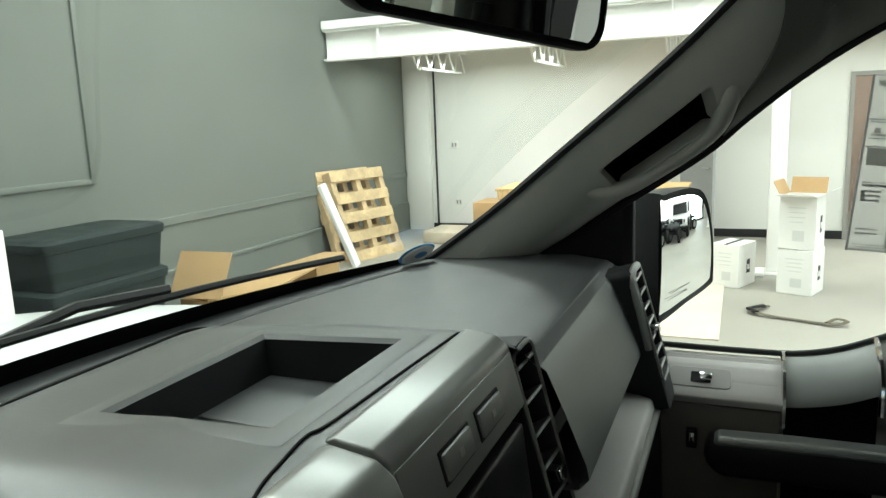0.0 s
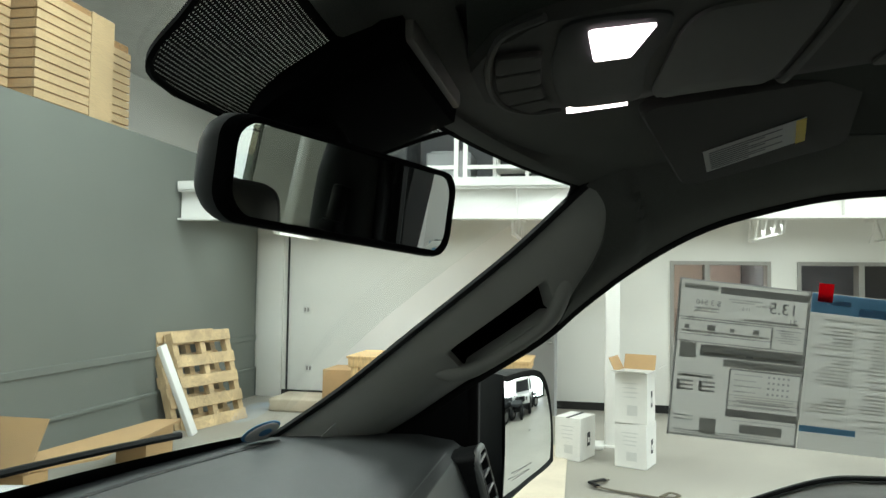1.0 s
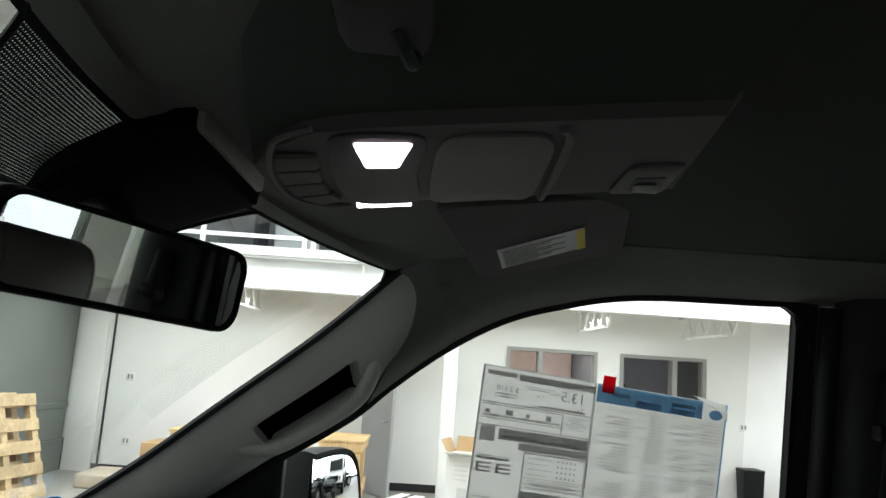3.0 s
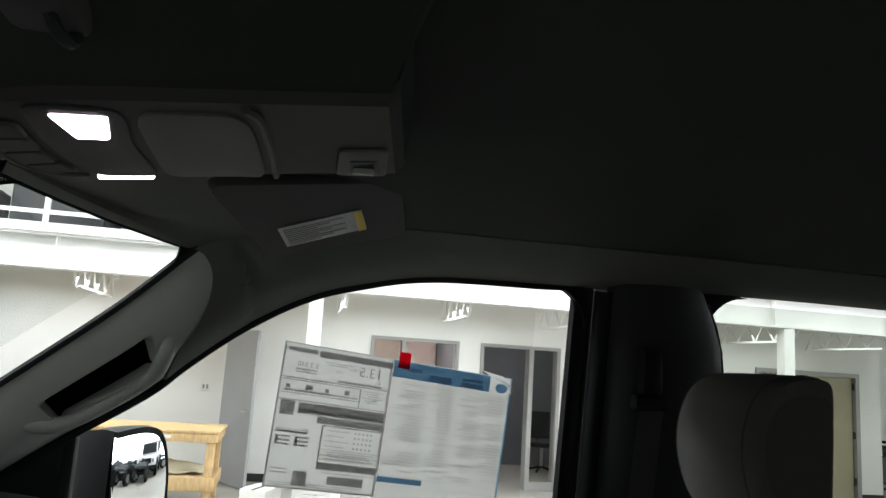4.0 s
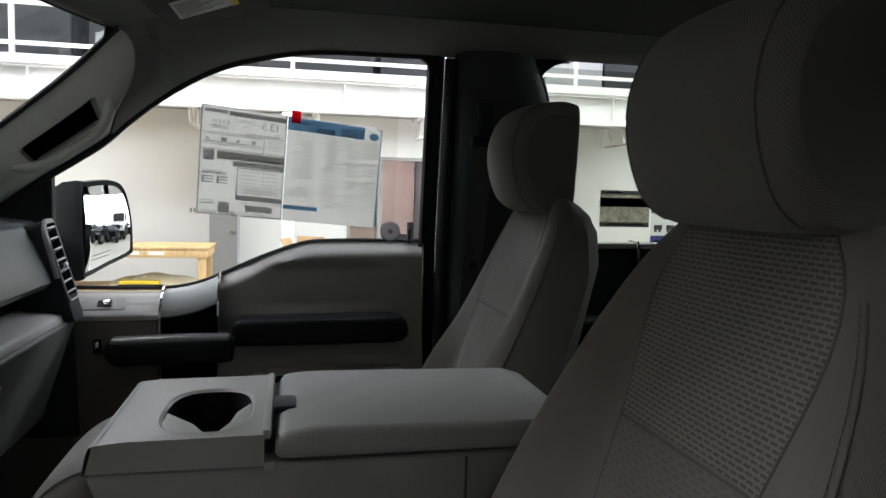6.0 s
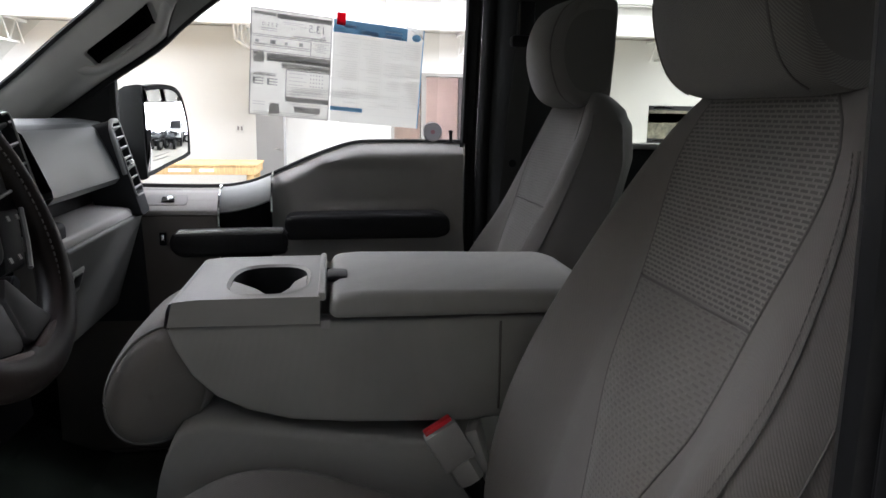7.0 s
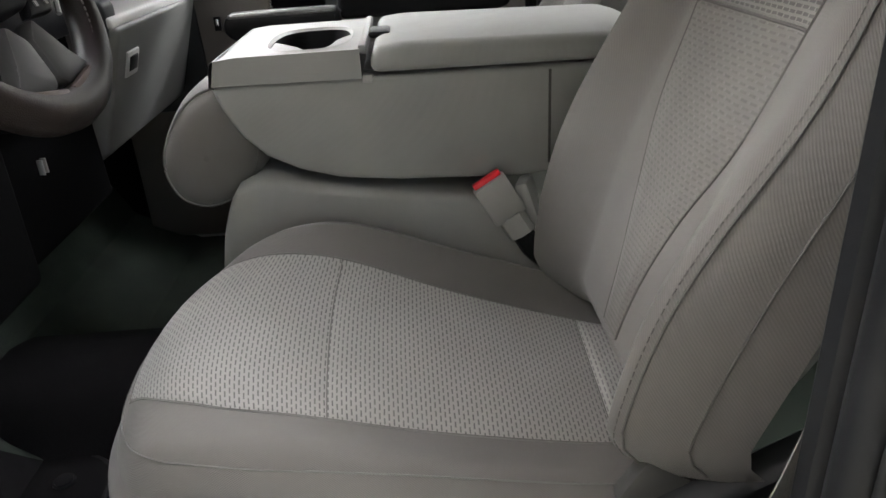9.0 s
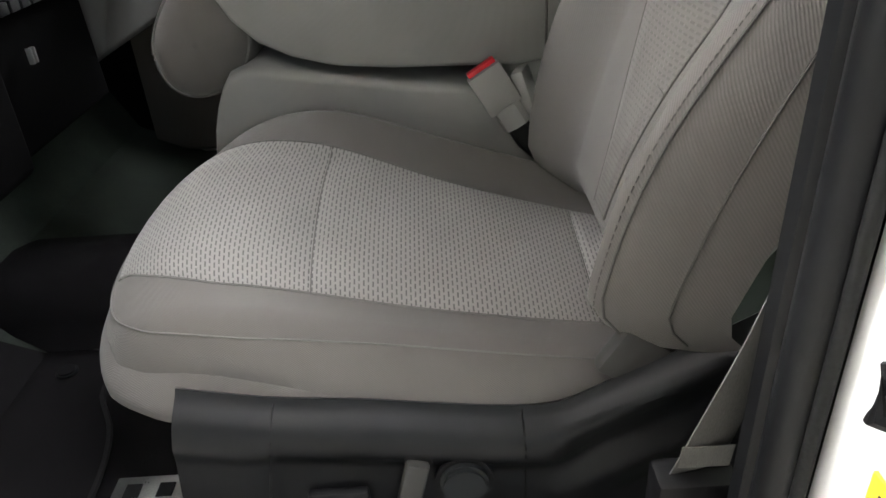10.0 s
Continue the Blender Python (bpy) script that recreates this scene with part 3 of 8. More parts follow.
# deck railing
RAIL_START = 1.1
for k in range(4):
    y1 = GREY_Y - 0.05 - 3.6 * k - (RAIL_START if k == 0 else 0.0)
    y0 = GREY_Y - 3.6 - 3.6 * k
    r = thing("railing", "grey steel guard rail along the mezzanine edge", "railing", group="mezzanine railings", kind="structure")
    for i in range(3):
        y = lerp(y0 + 0.03, y1 - 0.03, i / 2)
        part("post", box((DECK_X - 0.02, y - 0.025, 3.03), (DECK_X + 0.03, y + 0.025, 4.05)), STEEL_WHITE, r, smooth=False)
    for z in (3.14, 3.58, 4.05):
        part("rail", box((DECK_X - 0.015, y0, z), (DECK_X + 0.025, y1, z + 0.045)), STEEL_WHITE, r, smooth=False)

# goods on the deck
rnd = random.Random(4)
y = GREY_Y - 0.9
while y > -9.2:
    w, h, d = rnd.uniform(0.5, 1.1), rnd.uniform(0.45, 1.5), rnd.uniform(0.5, 0.9)
    if y - w < -9.5:
        break
    x0 = DECK_X + 0.5 + rnd.uniform(0, 0.5)
    bm = box((x0, y - w, 2.96), (x0 + d, y, 2.96 + h), 0.015, 1)
    bm = box((x0 + 0.05, y - w + 0.05, 2.96 + h), (x0 + d - 0.05, y - 0.05, 2.96 + h + 0.03), 0.01, 1, bm=bm)
    solid("storage_crate", bm, DARK_STORE if rnd.random() < 0.75 else GREY_DOOR, "dark lidded storage crate on the mezzanine", "crate", group="crates on the mezzanine")
    y -= w + rnd.uniform(0.05, 0.5)
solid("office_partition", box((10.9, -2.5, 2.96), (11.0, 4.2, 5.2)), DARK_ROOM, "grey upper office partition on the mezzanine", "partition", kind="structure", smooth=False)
bm = None
for z in (3.2, 3.5, 3.8, 4.1, 4.4):
    bm = box((DECK_X + 0.35, 1.0, z), (DECK_X + 0.95, 1.42, z + 0.02), bm=bm)
for yy in (1.0, 1.4):
    bm = box((DECK_X + 0.4, yy, 2.965), (DECK_X + 0.46, yy + 0.04, 4.5), bm=bm)
    bm = box((DECK_X + 0.84, yy, 2.965), (DECK_X + 0.9, yy + 0.04, 4.5), bm=bm)
solid("step_ladder", bm, STEEL_WHITE, "white step ladder standing on the mezzanine", "ladder", smooth=False)


def door_frame(name, y0, y1, mull, top, label, glazed):
    """Frame, mullion, a glazed side light and an open doorway."""
    d = thing(name, label, "door frame", kind="structure")
    x0, x1 = WALL_X - 0.03, WALL_X + 0.18
    for a, b in ((y0, y0 + 0.05), (y1 - 0.05, y1), (mull - 0.035, mull + 0.035)):
        part("jamb", box((x0, a, 0.001), (x1, b, top - 0.05)), FRAME_GREY, d, smooth=False)
    part("head", box((x0, y0, top - 0.05), (x1, y1, top)), FRAME_GREY, d, smooth=False)
    g0, g1 = glazed
    part("sill", box((x0 + 0.02, g0, 0.002), (x1 - 0.02, g1, 0.12)), FRAME_GREY, d, smooth=False)
    p = part("pane", box((WALL_X + 0.05, g0, 0.12), (WALL_X + 0.058, g1, top - 0.05)), TINTED, d, smooth=False)
    p.visible_shadow = False
    return d


door_frame("door_1", -2.22, -0.88, -1.38, 2.15, "grey office door frame with a glazed side light, doorway open", (-1.345, -0.93))
door_frame("door_2", -3.84, -2.56, -3.37, 2.15, "grey office door frame with a glazed side light, doorway open", (-3.79, -3.405))

# small rooms behind the frames
bm = box((13.0, -2.4, 0), (13.1, -0.4, 2.7))
bm = box((WALL_X + 0.2, -0.45, 0), (13.0, -0.35, 2.7), bm=bm)
solid("wall_office_one", bm, PINK_WALL, "pink painted office wall", "wall", kind="structure", smooth=False)
bm = box((13.0, -5.4, 0), (13.1, -2.45, 2.7))
bm = box((WALL_X + 0.2, -2.47, 0), (13.0, -2.41, 2.7), bm=bm)
bm = box((WALL_X + 0.2, -5.5, 0), (13.1, -5.42, 2.7), bm=bm)
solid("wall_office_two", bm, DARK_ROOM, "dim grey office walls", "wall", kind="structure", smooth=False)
fr = thing("picture", "small black framed picture on the office wall", "picture", (12.99, -3.3, 1.55))
part("frame", box((12.97, -3.42, 1.48), (12.998, -3.14, 1.70), 0.004, 1), BLACK_INK, fr)
part("print", box((12.966, -3.39, 1.51), (12.972, -3.17, 1.67)), GREY_INK, fr, smooth=False)


for y, w in ((-1.4, 26), (-3.6, 7)):
    f = thing("ceiling_light", "flat white office ceiling light, lit", "ceiling light", (11.6, y, 2.6), group="office lights")
    part("frame", box((11.3, y - 0.6, 2.62), (11.9, y + 0.6, 2.70), 0.01), STEEL_WHITE, f)
    part("diffuser", box((11.33, y - 0.57, 2.605), (11.87, y + 0.57, 2.619)), TUBE_GLOW, f, smooth=False)
    area("office_light", (11.6, y, 2.6), (11.6, y + 0.001, 0), 0.5, 1.1, w, (1.0, 0.98, 0.92))


def office_chair(x, y):
    c = thing("office_chair", "black office chair in the dim room", "chair", (x, y, 0))
    part("seat", box((x - 0.24, y - 0.24, 0.44), (x + 0.24, y + 0.24, 0.52), 0.03), PLASTIC_BLACK, c)
    part("backrest", box((x + 0.2, y - 0.22, 0.56), (x + 0.27, y + 0.22, 1.05), 0.03), PLASTIC_BLACK, c)
    part("column", disc((x, y, 0.27), (0, 0, 1), 0.03, 0.34), STEEL, c)
    for k in range(5):
        a = 2 * math.pi * k / 5
        part("foot", tube([(x, y, 0.1), (x + 0.28 * math.cos(a), y + 0.28 * math.sin(a), 0.03)], 0.02, 6), PLASTIC_BLACK, c)
    part("back_stay", tube([(x + 0.15, y, 0.45), (x + 0.24, y, 0.5), (x + 0.25, y, 0.62)], 0.02, 6), PLASTIC_BLACK, c)


office_chair(11.6, -3.05)
office_chair(12.2, -4.3)

# plain grey door, standing ajar
d = thing("door_3", "plain grey steel door standing ajar", "door", (10.16, 1.16, 0), kind="structure")
leaf = box((0, -0.82, 0.012), (0.045, 0, 2.08), 0.003, 1)
turn = Matrix.Translation((10.14, 1.16, 0)) @ Matrix.Rotation(radians(-57), 4, "Z")
part("door_leaf", moved(leaf, turn), GREY_DOOR, d)
hb = disc((-0.03, -0.75, 1.0), (1, 0, 0), 0.012, 0.06, 12)
hb = tube([(-0.055, -0.75, 1.0), (-0.055, -0.66, 1.0)], 0.011, 8, bm=hb)
part("door_handle", moved(hb, turn), STEEL, d)

# far office window and tan door
d = thing("door_4", "tan painted door in a grey frame beside an office window", "door", kind="structure")
x0, x1 = WALL_X - 0.03, WALL_X + 0.12
part("frame", box((x0, -9.17, 0), (x1, -9.10, 2.07), bm=box((x0, -8.24, 0), (x1, -8.16, 2.07), bm=box((x0, -7.30, 0), (x1, -7.23, 2.07)))), FRAME_GREY, d, smooth=False)
part("head", box((x0 - 0.002, -9.17, 2.0), (x1 + 0.002, -7.23, 2.072)), FRAME_GREY, d, smooth=False)
part("door_leaf", box((WALL_X + 0.02, -9.06, 0.01), (WALL_X + 0.065, -8.245, 1.998), 0.002, 1), TAN_DOOR, d)
part("panel", box((WALL_X + 0.02, -8.16, 0.0), (WALL_X + 0.08, -7.3, 1.0)), GREY_DOOR, d, smooth=False)
part("sill", box((x0 + 0.004, -8.155, 1.0), (x1, -7.305, 1.06)), FRAME_GREY, d, smooth=False)
part("door_handle", disc((WALL_X - 0.01, -8.33, 1.0), (1, 0, 0), 0.03, 0.06, 14), STEEL, d)
for z in (0.25, 1.0, 1.8):
    part("hinge", box((WALL_X - 0.005, -9.10, z), (WALL_X + 0.018, -9.06, z + 0.11)), BLACK_INK, d, smooth=False)
p = part("pane", box((WALL_X + 0.04, -8.15, 1.06), (WALL_X + 0.048, -7.31, 2.0)), TINTED, d, smooth=False)
p.visible_shadow = False
bm = box((12.4, -9.4, 0), (12.5, -6.9, 2.7))
bm = box((WALL_X + 0.2, -6.9, 0), (12.5, -6.8, 2.7), bm=bm)
solid("wall_office_three", bm, material("blue_grey_office_wall", (0.42, 0.50, 0.55), 0.8, grain=0.03, stain=0.05), "pale blue office wall", "wall", kind="structure", smooth=False)
solid("curtain", sheet(lambda u, v: (12.2 + 0.03 * math.sin(u * 40), -7.45 - 0.25 * u, 0.8 + 1.3 * v), 30, 2), material("cream_curtain", (0.62, 0.58, 0.42), 0.9, grain=0.05, stain=0.08), "cream folded curtain in the office", "curtain")
solid("exit_sign", box((15.72, -12.1, 2.35), (15.79, -11.75, 2.5)), glowing("lit_red_sign", (1.0, 0.03, 0.04), 2.5), "lit red exit sign above the far door", "sign")
d = thing("door_5", "pale blue-grey far exit door in its frame", "door", kind="structure")
part("door_leaf", box((15.82, -12.38, 0.01), (15.87, -11.62, 2.13)), material("blue_grey_door", (0.33, 0.38, 0.42), 0.5, grain=0.03, stain=0.06), d, smooth=False)
part("frame", box((15.76, -12.47, 0), (15.82, -12.38, 2.2), bm=box((15.76, -11.6, 0), (15.82, -11.5, 2.2))), STEEL_WHITE, d, smooth=False)

# ---- the pickup's cab ----


def win_x(z):
    """The side glass leans inwards towards the roof."""
    return 0.82 - (z - 1.45) * 0.15


RAIL = [  # window-side edge and roof- or windscreen-side edge of the upper side trim
    ((0.745, -1.70, 1.952), (0.58, -1.70, 2.000)),
    ((0.745, -0.80, 1.962), (0.58, -0.80, 2.003)),
    ((0.745, -0.33, 1.950), (0.58, -0.33, 2.003)),
    ((0.745, -0.05, 1.944), (0.58, -0.05, 2.003)),
    ((0.745, 0.10, 1.916), (0.578, 0.10, 2.000)),
    ((0.748, 0.20, 1.882), (0.578, 0.22, 1.992)),
    ((0.750, 0.30, 1.823), (0.588, 0.325, 1.972)),
    ((0.755, 0.387, 1.755), (0.612, 0.378, 1.938)),
    ((0.762, 0.453, 1.697), (0.644, 0.491, 1.836)),
    ((0.775, 0.583, 1.612), (0.677, 0.655, 1.706)),
    ((0.790, 0.70, 1.53), (0.713, 0.795, 1.597)),
    ((0.805, 0.82, 1.455), (0.757, 0.957, 1.487)),
]


def rail_rows(side, per=5):
    a = smooth_line([(side * p[0], p[1], p[2]) for p, _ in RAIL], per)
    b = smooth_line([(side * q[0], q[1], q[2]) for _, q in RAIL], per)
    return a, b


def rail_point(side, row, across, out=0.0):
    """A point of the side trim: row from 0 to 11, across from the window edge (0) to the other (1)."""
    a, b = rail_rows(side)
    i = min(int(row * 5), len(a) - 2)
    f = min(row * 5 - i, 1.0)
    p, q = a[i].lerp(a[i + 1], f), b[i].lerp(b[i + 1], f)
    swell = Vector((-side * 0.042, -0.020, -0.004)) * (1.0 if row > 6 else 0.6)
    t = across
    # a flat face towards the screen that rolls over close to the window
    h = 1.0 - (1.0 - t / 0.34) ** 2 if t < 0.34 else 1.0 - ((t - 0.34) / 0.66) ** 1.6
    return p.lerp(q, t) + swell * 0.85 * h + Vector((-side, -0.55, -0.25)).normalized() * out


def step(x, a, b):
    t = min(1.0, max(0.0, (x - a) / (b - a)))
    return t * t * (3 - 2 * t)


def shade_joint(t):
    """The row at which the cloth rail meets the plastic pillar cover, drawn along the edge where the pillar rolls into
    shade.
    """
    return spline_at(t, [(0.0, 7.70), (0.15, 7.60), (0.28, 7.35), (0.38, 7.02), (0.52, 6.78), (0.72, 6.66), (0.88, 6.78), (1.0, 7.0)])


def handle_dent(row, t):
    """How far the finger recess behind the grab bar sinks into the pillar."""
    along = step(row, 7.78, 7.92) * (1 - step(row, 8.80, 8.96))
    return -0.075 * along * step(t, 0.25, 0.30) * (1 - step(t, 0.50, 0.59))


for side in (1, -1):
    a, b = rail_rows(side)
    last = (len(a) - 1) / 5
    cut = [shade_joint(j / 20) for j in range(21)]
    lower = []
    for k in range(161):
        ring = []
        for i in range(67):
            t = i / 66
            row = lerp(shade_joint(t), 7.76, k / 40) if k < 40 else lerp(7.76, last, (k - 40) / 120)
            ring.append((rail_point(side, row, t, handle_dent(row, t)), handle_dent(row, t)))
        lower.append(ring)
    skin, pocket = bmesh.new(), bmesh.new()
    sv = [[skin.verts.new(p) for p, _ in ring] for ring in lower]
    pv = [[pocket.verts.new(p) for p, _ in ring] for ring in lower]
    for k in range(160):
        for i in range(66):
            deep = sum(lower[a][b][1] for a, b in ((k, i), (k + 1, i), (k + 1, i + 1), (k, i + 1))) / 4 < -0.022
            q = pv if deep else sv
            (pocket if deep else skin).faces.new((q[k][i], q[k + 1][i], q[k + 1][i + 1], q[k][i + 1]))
    for b_ in (skin, pocket):
        bmesh.ops.delete(b_, geom=[v for v in b_.verts if not v.link_faces], context="VERTS")
    upper = [[rail_point(side, lerp(0.0, cut[j], k / 60), j / 20) for j in range(21)] for k in range(61)]
    pil = thing("a_pillar_trim", "grey moulded windscreen pillar trim with grab handle", "pillar trim", kind="structure")
    part("cover", skin, PILLAR, pil)
    # darker colour down to the joint paints the shade on the rolled pillar edge
    part("roof_rail_cover", thick(loft(upper, closed=False), 0.006), RAIL_CLOTH, pil)
    # rounded upper corner of the windscreen opening
    c0, c1, c2 = Vector((side * 0.616, 0.384, 1.946)), Vector((side * 0.552, 0.417, 1.951)), Vector((side * 0.631, 0.443, 1.880))
    arc = [c1 * (1 - t) ** 2 + c0 * 2 * t * (1 - t) + c2 * t * t for t in [k / 10 for k in range(11)]]
    b_ = bmesh.new()
    top_v = b_.verts.new(c0 + Vector((side * 0.01, -0.01, 0.012)))
    arc_v = [b_.verts.new(p + Vector((0, -0.004, -0.002))) for p in arc]
    for v0_, v1_ in zip(arc_v, arc_v[1:]):
        b_.faces.new((top_v, v0_, v1_))
    part("corner_seal", thick(b_, 0.003), RUBBER, pil, smooth=False)
    # near-black colour of the pocket stands in for the shade deep inside it
    part("finger_recess", pocket, HOUSING, pil, "finger recess, blackened for its deep shade")
    # grab bar in front of the finger recess
    pts = smooth_line([rail_point(side, r, w, o) for r, w, o in ((7.50, 0.42, -0.016), (7.62, 0.33, -0.005), (7.78, 0.225, 0.000), (7.95, 0.180, 0.002), (8.2, 0.165, 0.003), (8.5, 0.165, 0.003), (8.75, 0.18, 0.002), (8.92, 0.225, 0.000), (9.04, 0.31, -0.005), (9.14, 0.42, -0.016))], 5)
    part("grab_handle", tube(pts, [0.0130 + 0.003 * (abs(i / (len(pts) - 1) - 0.5) * 2) ** 2 for i in range(len(pts))], 14), PILLAR, pil)
    part("end_cap", disc(rail_point(side, 10.45, 0.55, 0.001), rail_point(side, 10.45, 0.55, 0.01) - rail_point(side, 10.45, 0.55, 0), 0.024, 0.004, 4), PILLAR, pil, "square cover cap")
    # weather strip round the front door opening
    if side == 1:
        seal = [(win_x(1.46) - 0.004, -0.335, 1.47), (win_x(1.9) - 0.004, -0.335, 1.90)] + [(p.x - 0.004, p.y, p.z - 0.006) for p in a[10:50]]
        part("seal", tube(seal, 0.009, 6), RUBBER, pil)

# headliner, roof skin and header
solid("header_panel", thick(sheet(lambda u, v: (lerp(-0.60, 0.60, u), lerp(0.46, 0.565, v) - 0.16 * (2 * u - 1) ** 2, 1.994 - 0.024 * v), 20, 3), 0.006), LIT_HEADER_CLOTH, "dark lined roof header above the windscreen", "roof", kind="structure")
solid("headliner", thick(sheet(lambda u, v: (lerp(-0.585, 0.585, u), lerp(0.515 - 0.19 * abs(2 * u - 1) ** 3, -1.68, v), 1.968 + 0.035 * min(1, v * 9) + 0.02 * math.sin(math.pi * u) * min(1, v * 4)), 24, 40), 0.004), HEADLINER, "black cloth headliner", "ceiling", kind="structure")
solid("cab_roof", thick(sheet(lambda u, v: (lerp(-0.72, 0.72, u), lerp(0.52 - 0.12 * (2 * u - 1) ** 2, -1.75, v), 2.05 + 0.03 * math.sin(math.pi * u)), 16, 16), 0.01), WHITE_PAINT, "white painted cab roof skin", "roof", kind="structure")


def screen_at(u, v):
    """The windscreen, u across, v from the foot to the head."""
    x = lerp(-1, 1, u)
    foot = Vector((0.76 * x, 1.20 - 0.235 * x * x, 1.478 + 0.008 * x * x))
    head = Vector((0.612 * x, 0.545 - 0.155 * x * x, 1.957 - 0.012 * x * x))
    return foot.lerp(head, v) + Vector((0, 0.02, 0.02)) * math.sin(math.pi * v)


ws = thing("windshield", "clear curved windscreen with black dotted sensor patch", "windshield", kind="structure")
g = part("glass", sheet(screen_at, 24, 12), GLASS, ws)
g.visible_shadow = False
# black printed border of the screen
band = []
for k in range(41):
    u = k / 40
    band.append([screen_at(u, 0.985) + Vector((0, -0.004, -0.004)), screen_at(u, 1.03) + Vector((0, -0.004, -0.004))])
header = []
for k in range(41):
    w = k / 20 - 1
    e, q = screen_at(k / 40, 0.99), screen_at(k / 40, 1.0)
    yb = 0.52 - 0.19 * abs(w) ** 3
    header.append([e + Vector((0, -0.004, -0.003)), e + Vector((0, -0.010, -0.005)), q + Vector((0, -0.022, -0.004))] + [Vector((q.x * f, yb - d, z)) for f, d, z in ((0.965, 0.005, 1.957), (0.955, 0.035, 1.960), (0.945, 0.075, 1.967), (0.935, 0.125, 1.978), (0.925, 0.18, 1.992), (0.92, 0.24, 2.004))])
part("header_cover", loft(header, closed=False), LIT_HEADER_CLOTH, ws, "cloth header over the windscreen, lightened for the light there")
part("top_border", loft(band, closed=False), FRIT, ws)
for side in (1, -1):
    _, edge_line = rail_rows(side)
    part("side_seal", tube(edge_line[33:], 0.007, 6), RUBBER, ws)
part("foot_border", loft([[screen_at(k / 40, -0.02) + Vector((0, -0.004, -0.003)), screen_at(k / 40, 0.060) + Vector((0, -0.004, -0.003))] for k in range(41)], closed=False), FRIT, ws)


# dotted sensor patch round the mirror foot: bars crossing, leaving small clear squares
def patch_point(x, d):
    """On the screen at x metres from its middle, d metres down from the head."""
    return screen_at(0.5 + x / (2 * lerp(0.605, 0.76, d / 0.86)), 1 - d / 0.86) + Vector((0, -0.003, -0.004))


def patch_half(d):
    return spline_at(d, [(0.0, 0.240), (0.012, 0.224), (0.036, 0.205), (0.065, 0.188), (0.088, 0.178), (0.100, 0.168), (0.107, 0.152), (0.110, 0.12)])


PATCH_X = 0.02  # the patch's middle
bm = bmesh.new()
pitch, bar = 0.0028, 0.0018
rows = int(0.110 / pitch)
for i in range(rows):
    d = i * pitch
    h = patch_half(d)
    n = 14
    top = [bm.verts.new(patch_point(lerp(-h, h, k / n) + PATCH_X, d)) for k in range(n + 1)]
    low = [bm.verts.new(patch_point(lerp(-h, h, k / n) + PATCH_X, d + bar)) for k in range(n + 1)]
    for k in range(n):
        bm.faces.new((top[k], top[k + 1], low[k + 1], low[k]))
cols = int(0.49 / pitch)
for j in range(cols):
    x = -0.245 + j * pitch
    last = 0.0
    for k in range(40):
        if patch_half(k * 0.110 / 40) >= abs(x):
            last = k * 0.110 / 40
    if last > 0.01:
        n = 8
        a = [bm.verts.new(patch_point(x + PATCH_X, last * k / n)) for k in range(n + 1)]
        b = [bm.verts.new(patch_point(x + PATCH_X + bar, last * k / n)) for k in range(n + 1)]
        for k in range(n):
            bm.faces.new((a[k], b[k], b[k + 1], a[k + 1]))
part("dotted_patch", bm, FRIT, ws, "black dotted ceramic patch", smooth=False)
edge = [patch_point(-patch_half(0.110 * k / 40) + PATCH_X, 0.110 * k / 40) for k in range(41)] + [patch_point(patch_half(0.110 * k / 40) + PATCH_X, 0.110 * k / 40) for k in range(40, -1, -1)]
part("patch_edge", tube(edge, 0.0025, 5), FRIT, ws)

# sensor housing behind the mirror
hs = thing("camera_housing", "black plastic sensor housing under the windscreen head", "housing")
rings = []
for k in range(9):
    t = k / 8
    y = lerp(0.50, 0.672, t)
    w = ramp(t, [(0, 0.105), (0.5, 0.10), (1, 0.035)])
    ztop = lerp(1.975, 1.880, t)
    zlow = lerp(1.93, 1.862, t)
    rings.append([(0.05 + w * x, y, lerp(zlow, ztop, s) ) for x, s in ((-1, 0.4), (-0.92, 0.08), (-0.7, 0), (0.7, 0), (0.92, 0.08), (1, 0.4), (0.95, 1), (-0.95, 1))])
part("shell", loft(rings), HOUSING, hs)
part("foot_cover", box((-0.045, 0.494, 1.945), (0.145, 0.505, 1.975), 0.004), TRAY, hs, "grey end strip")

# rear-view mirror
mv = thing("rear_view_mirror", "black rear-view mirror with dark glass on its stalk", "mirror", (-0.013, 0.55, 1.845))
mc = Vector((-0.022, 0.532, 1.846))
right = Vector((0.955, -0.295, -0.02)).normalized()
up = Vector((0.0, -0.13, 0.99))
up = (up - right * up.dot(right)).normalized()
back = right.cross(up).normalized()  # points forwards, away from the viewer
if back.y < 0:
    back = -back


def rounded(hw, hh, r, n=6, skew=0.0):
    out = []
    for cx, cy, a0 in ((hw - r, hh - r, 0), (-hw + r, hh - r, 90), (-hw + r, -hh + r, 180), (hw - r, -hh + r, 270)):
        for k in range(n + 1):
            a = radians(a0 + 90 * k / n)
            x, y = cx + r * math.cos(a), cy + r * math.sin(a)
            out.append((x, y + skew * x))
    return out


def mirror_ring(hw, hh, r, depth):
    return [mc + right * x + up * (y * (0.865 - 0.085 * (-x / 0.13)) - 0.010 * (1 - (x / hw) ** 2) * (1 if y < 0 else -0.4)) + back * depth for x, y in rounded(hw, hh, r)]


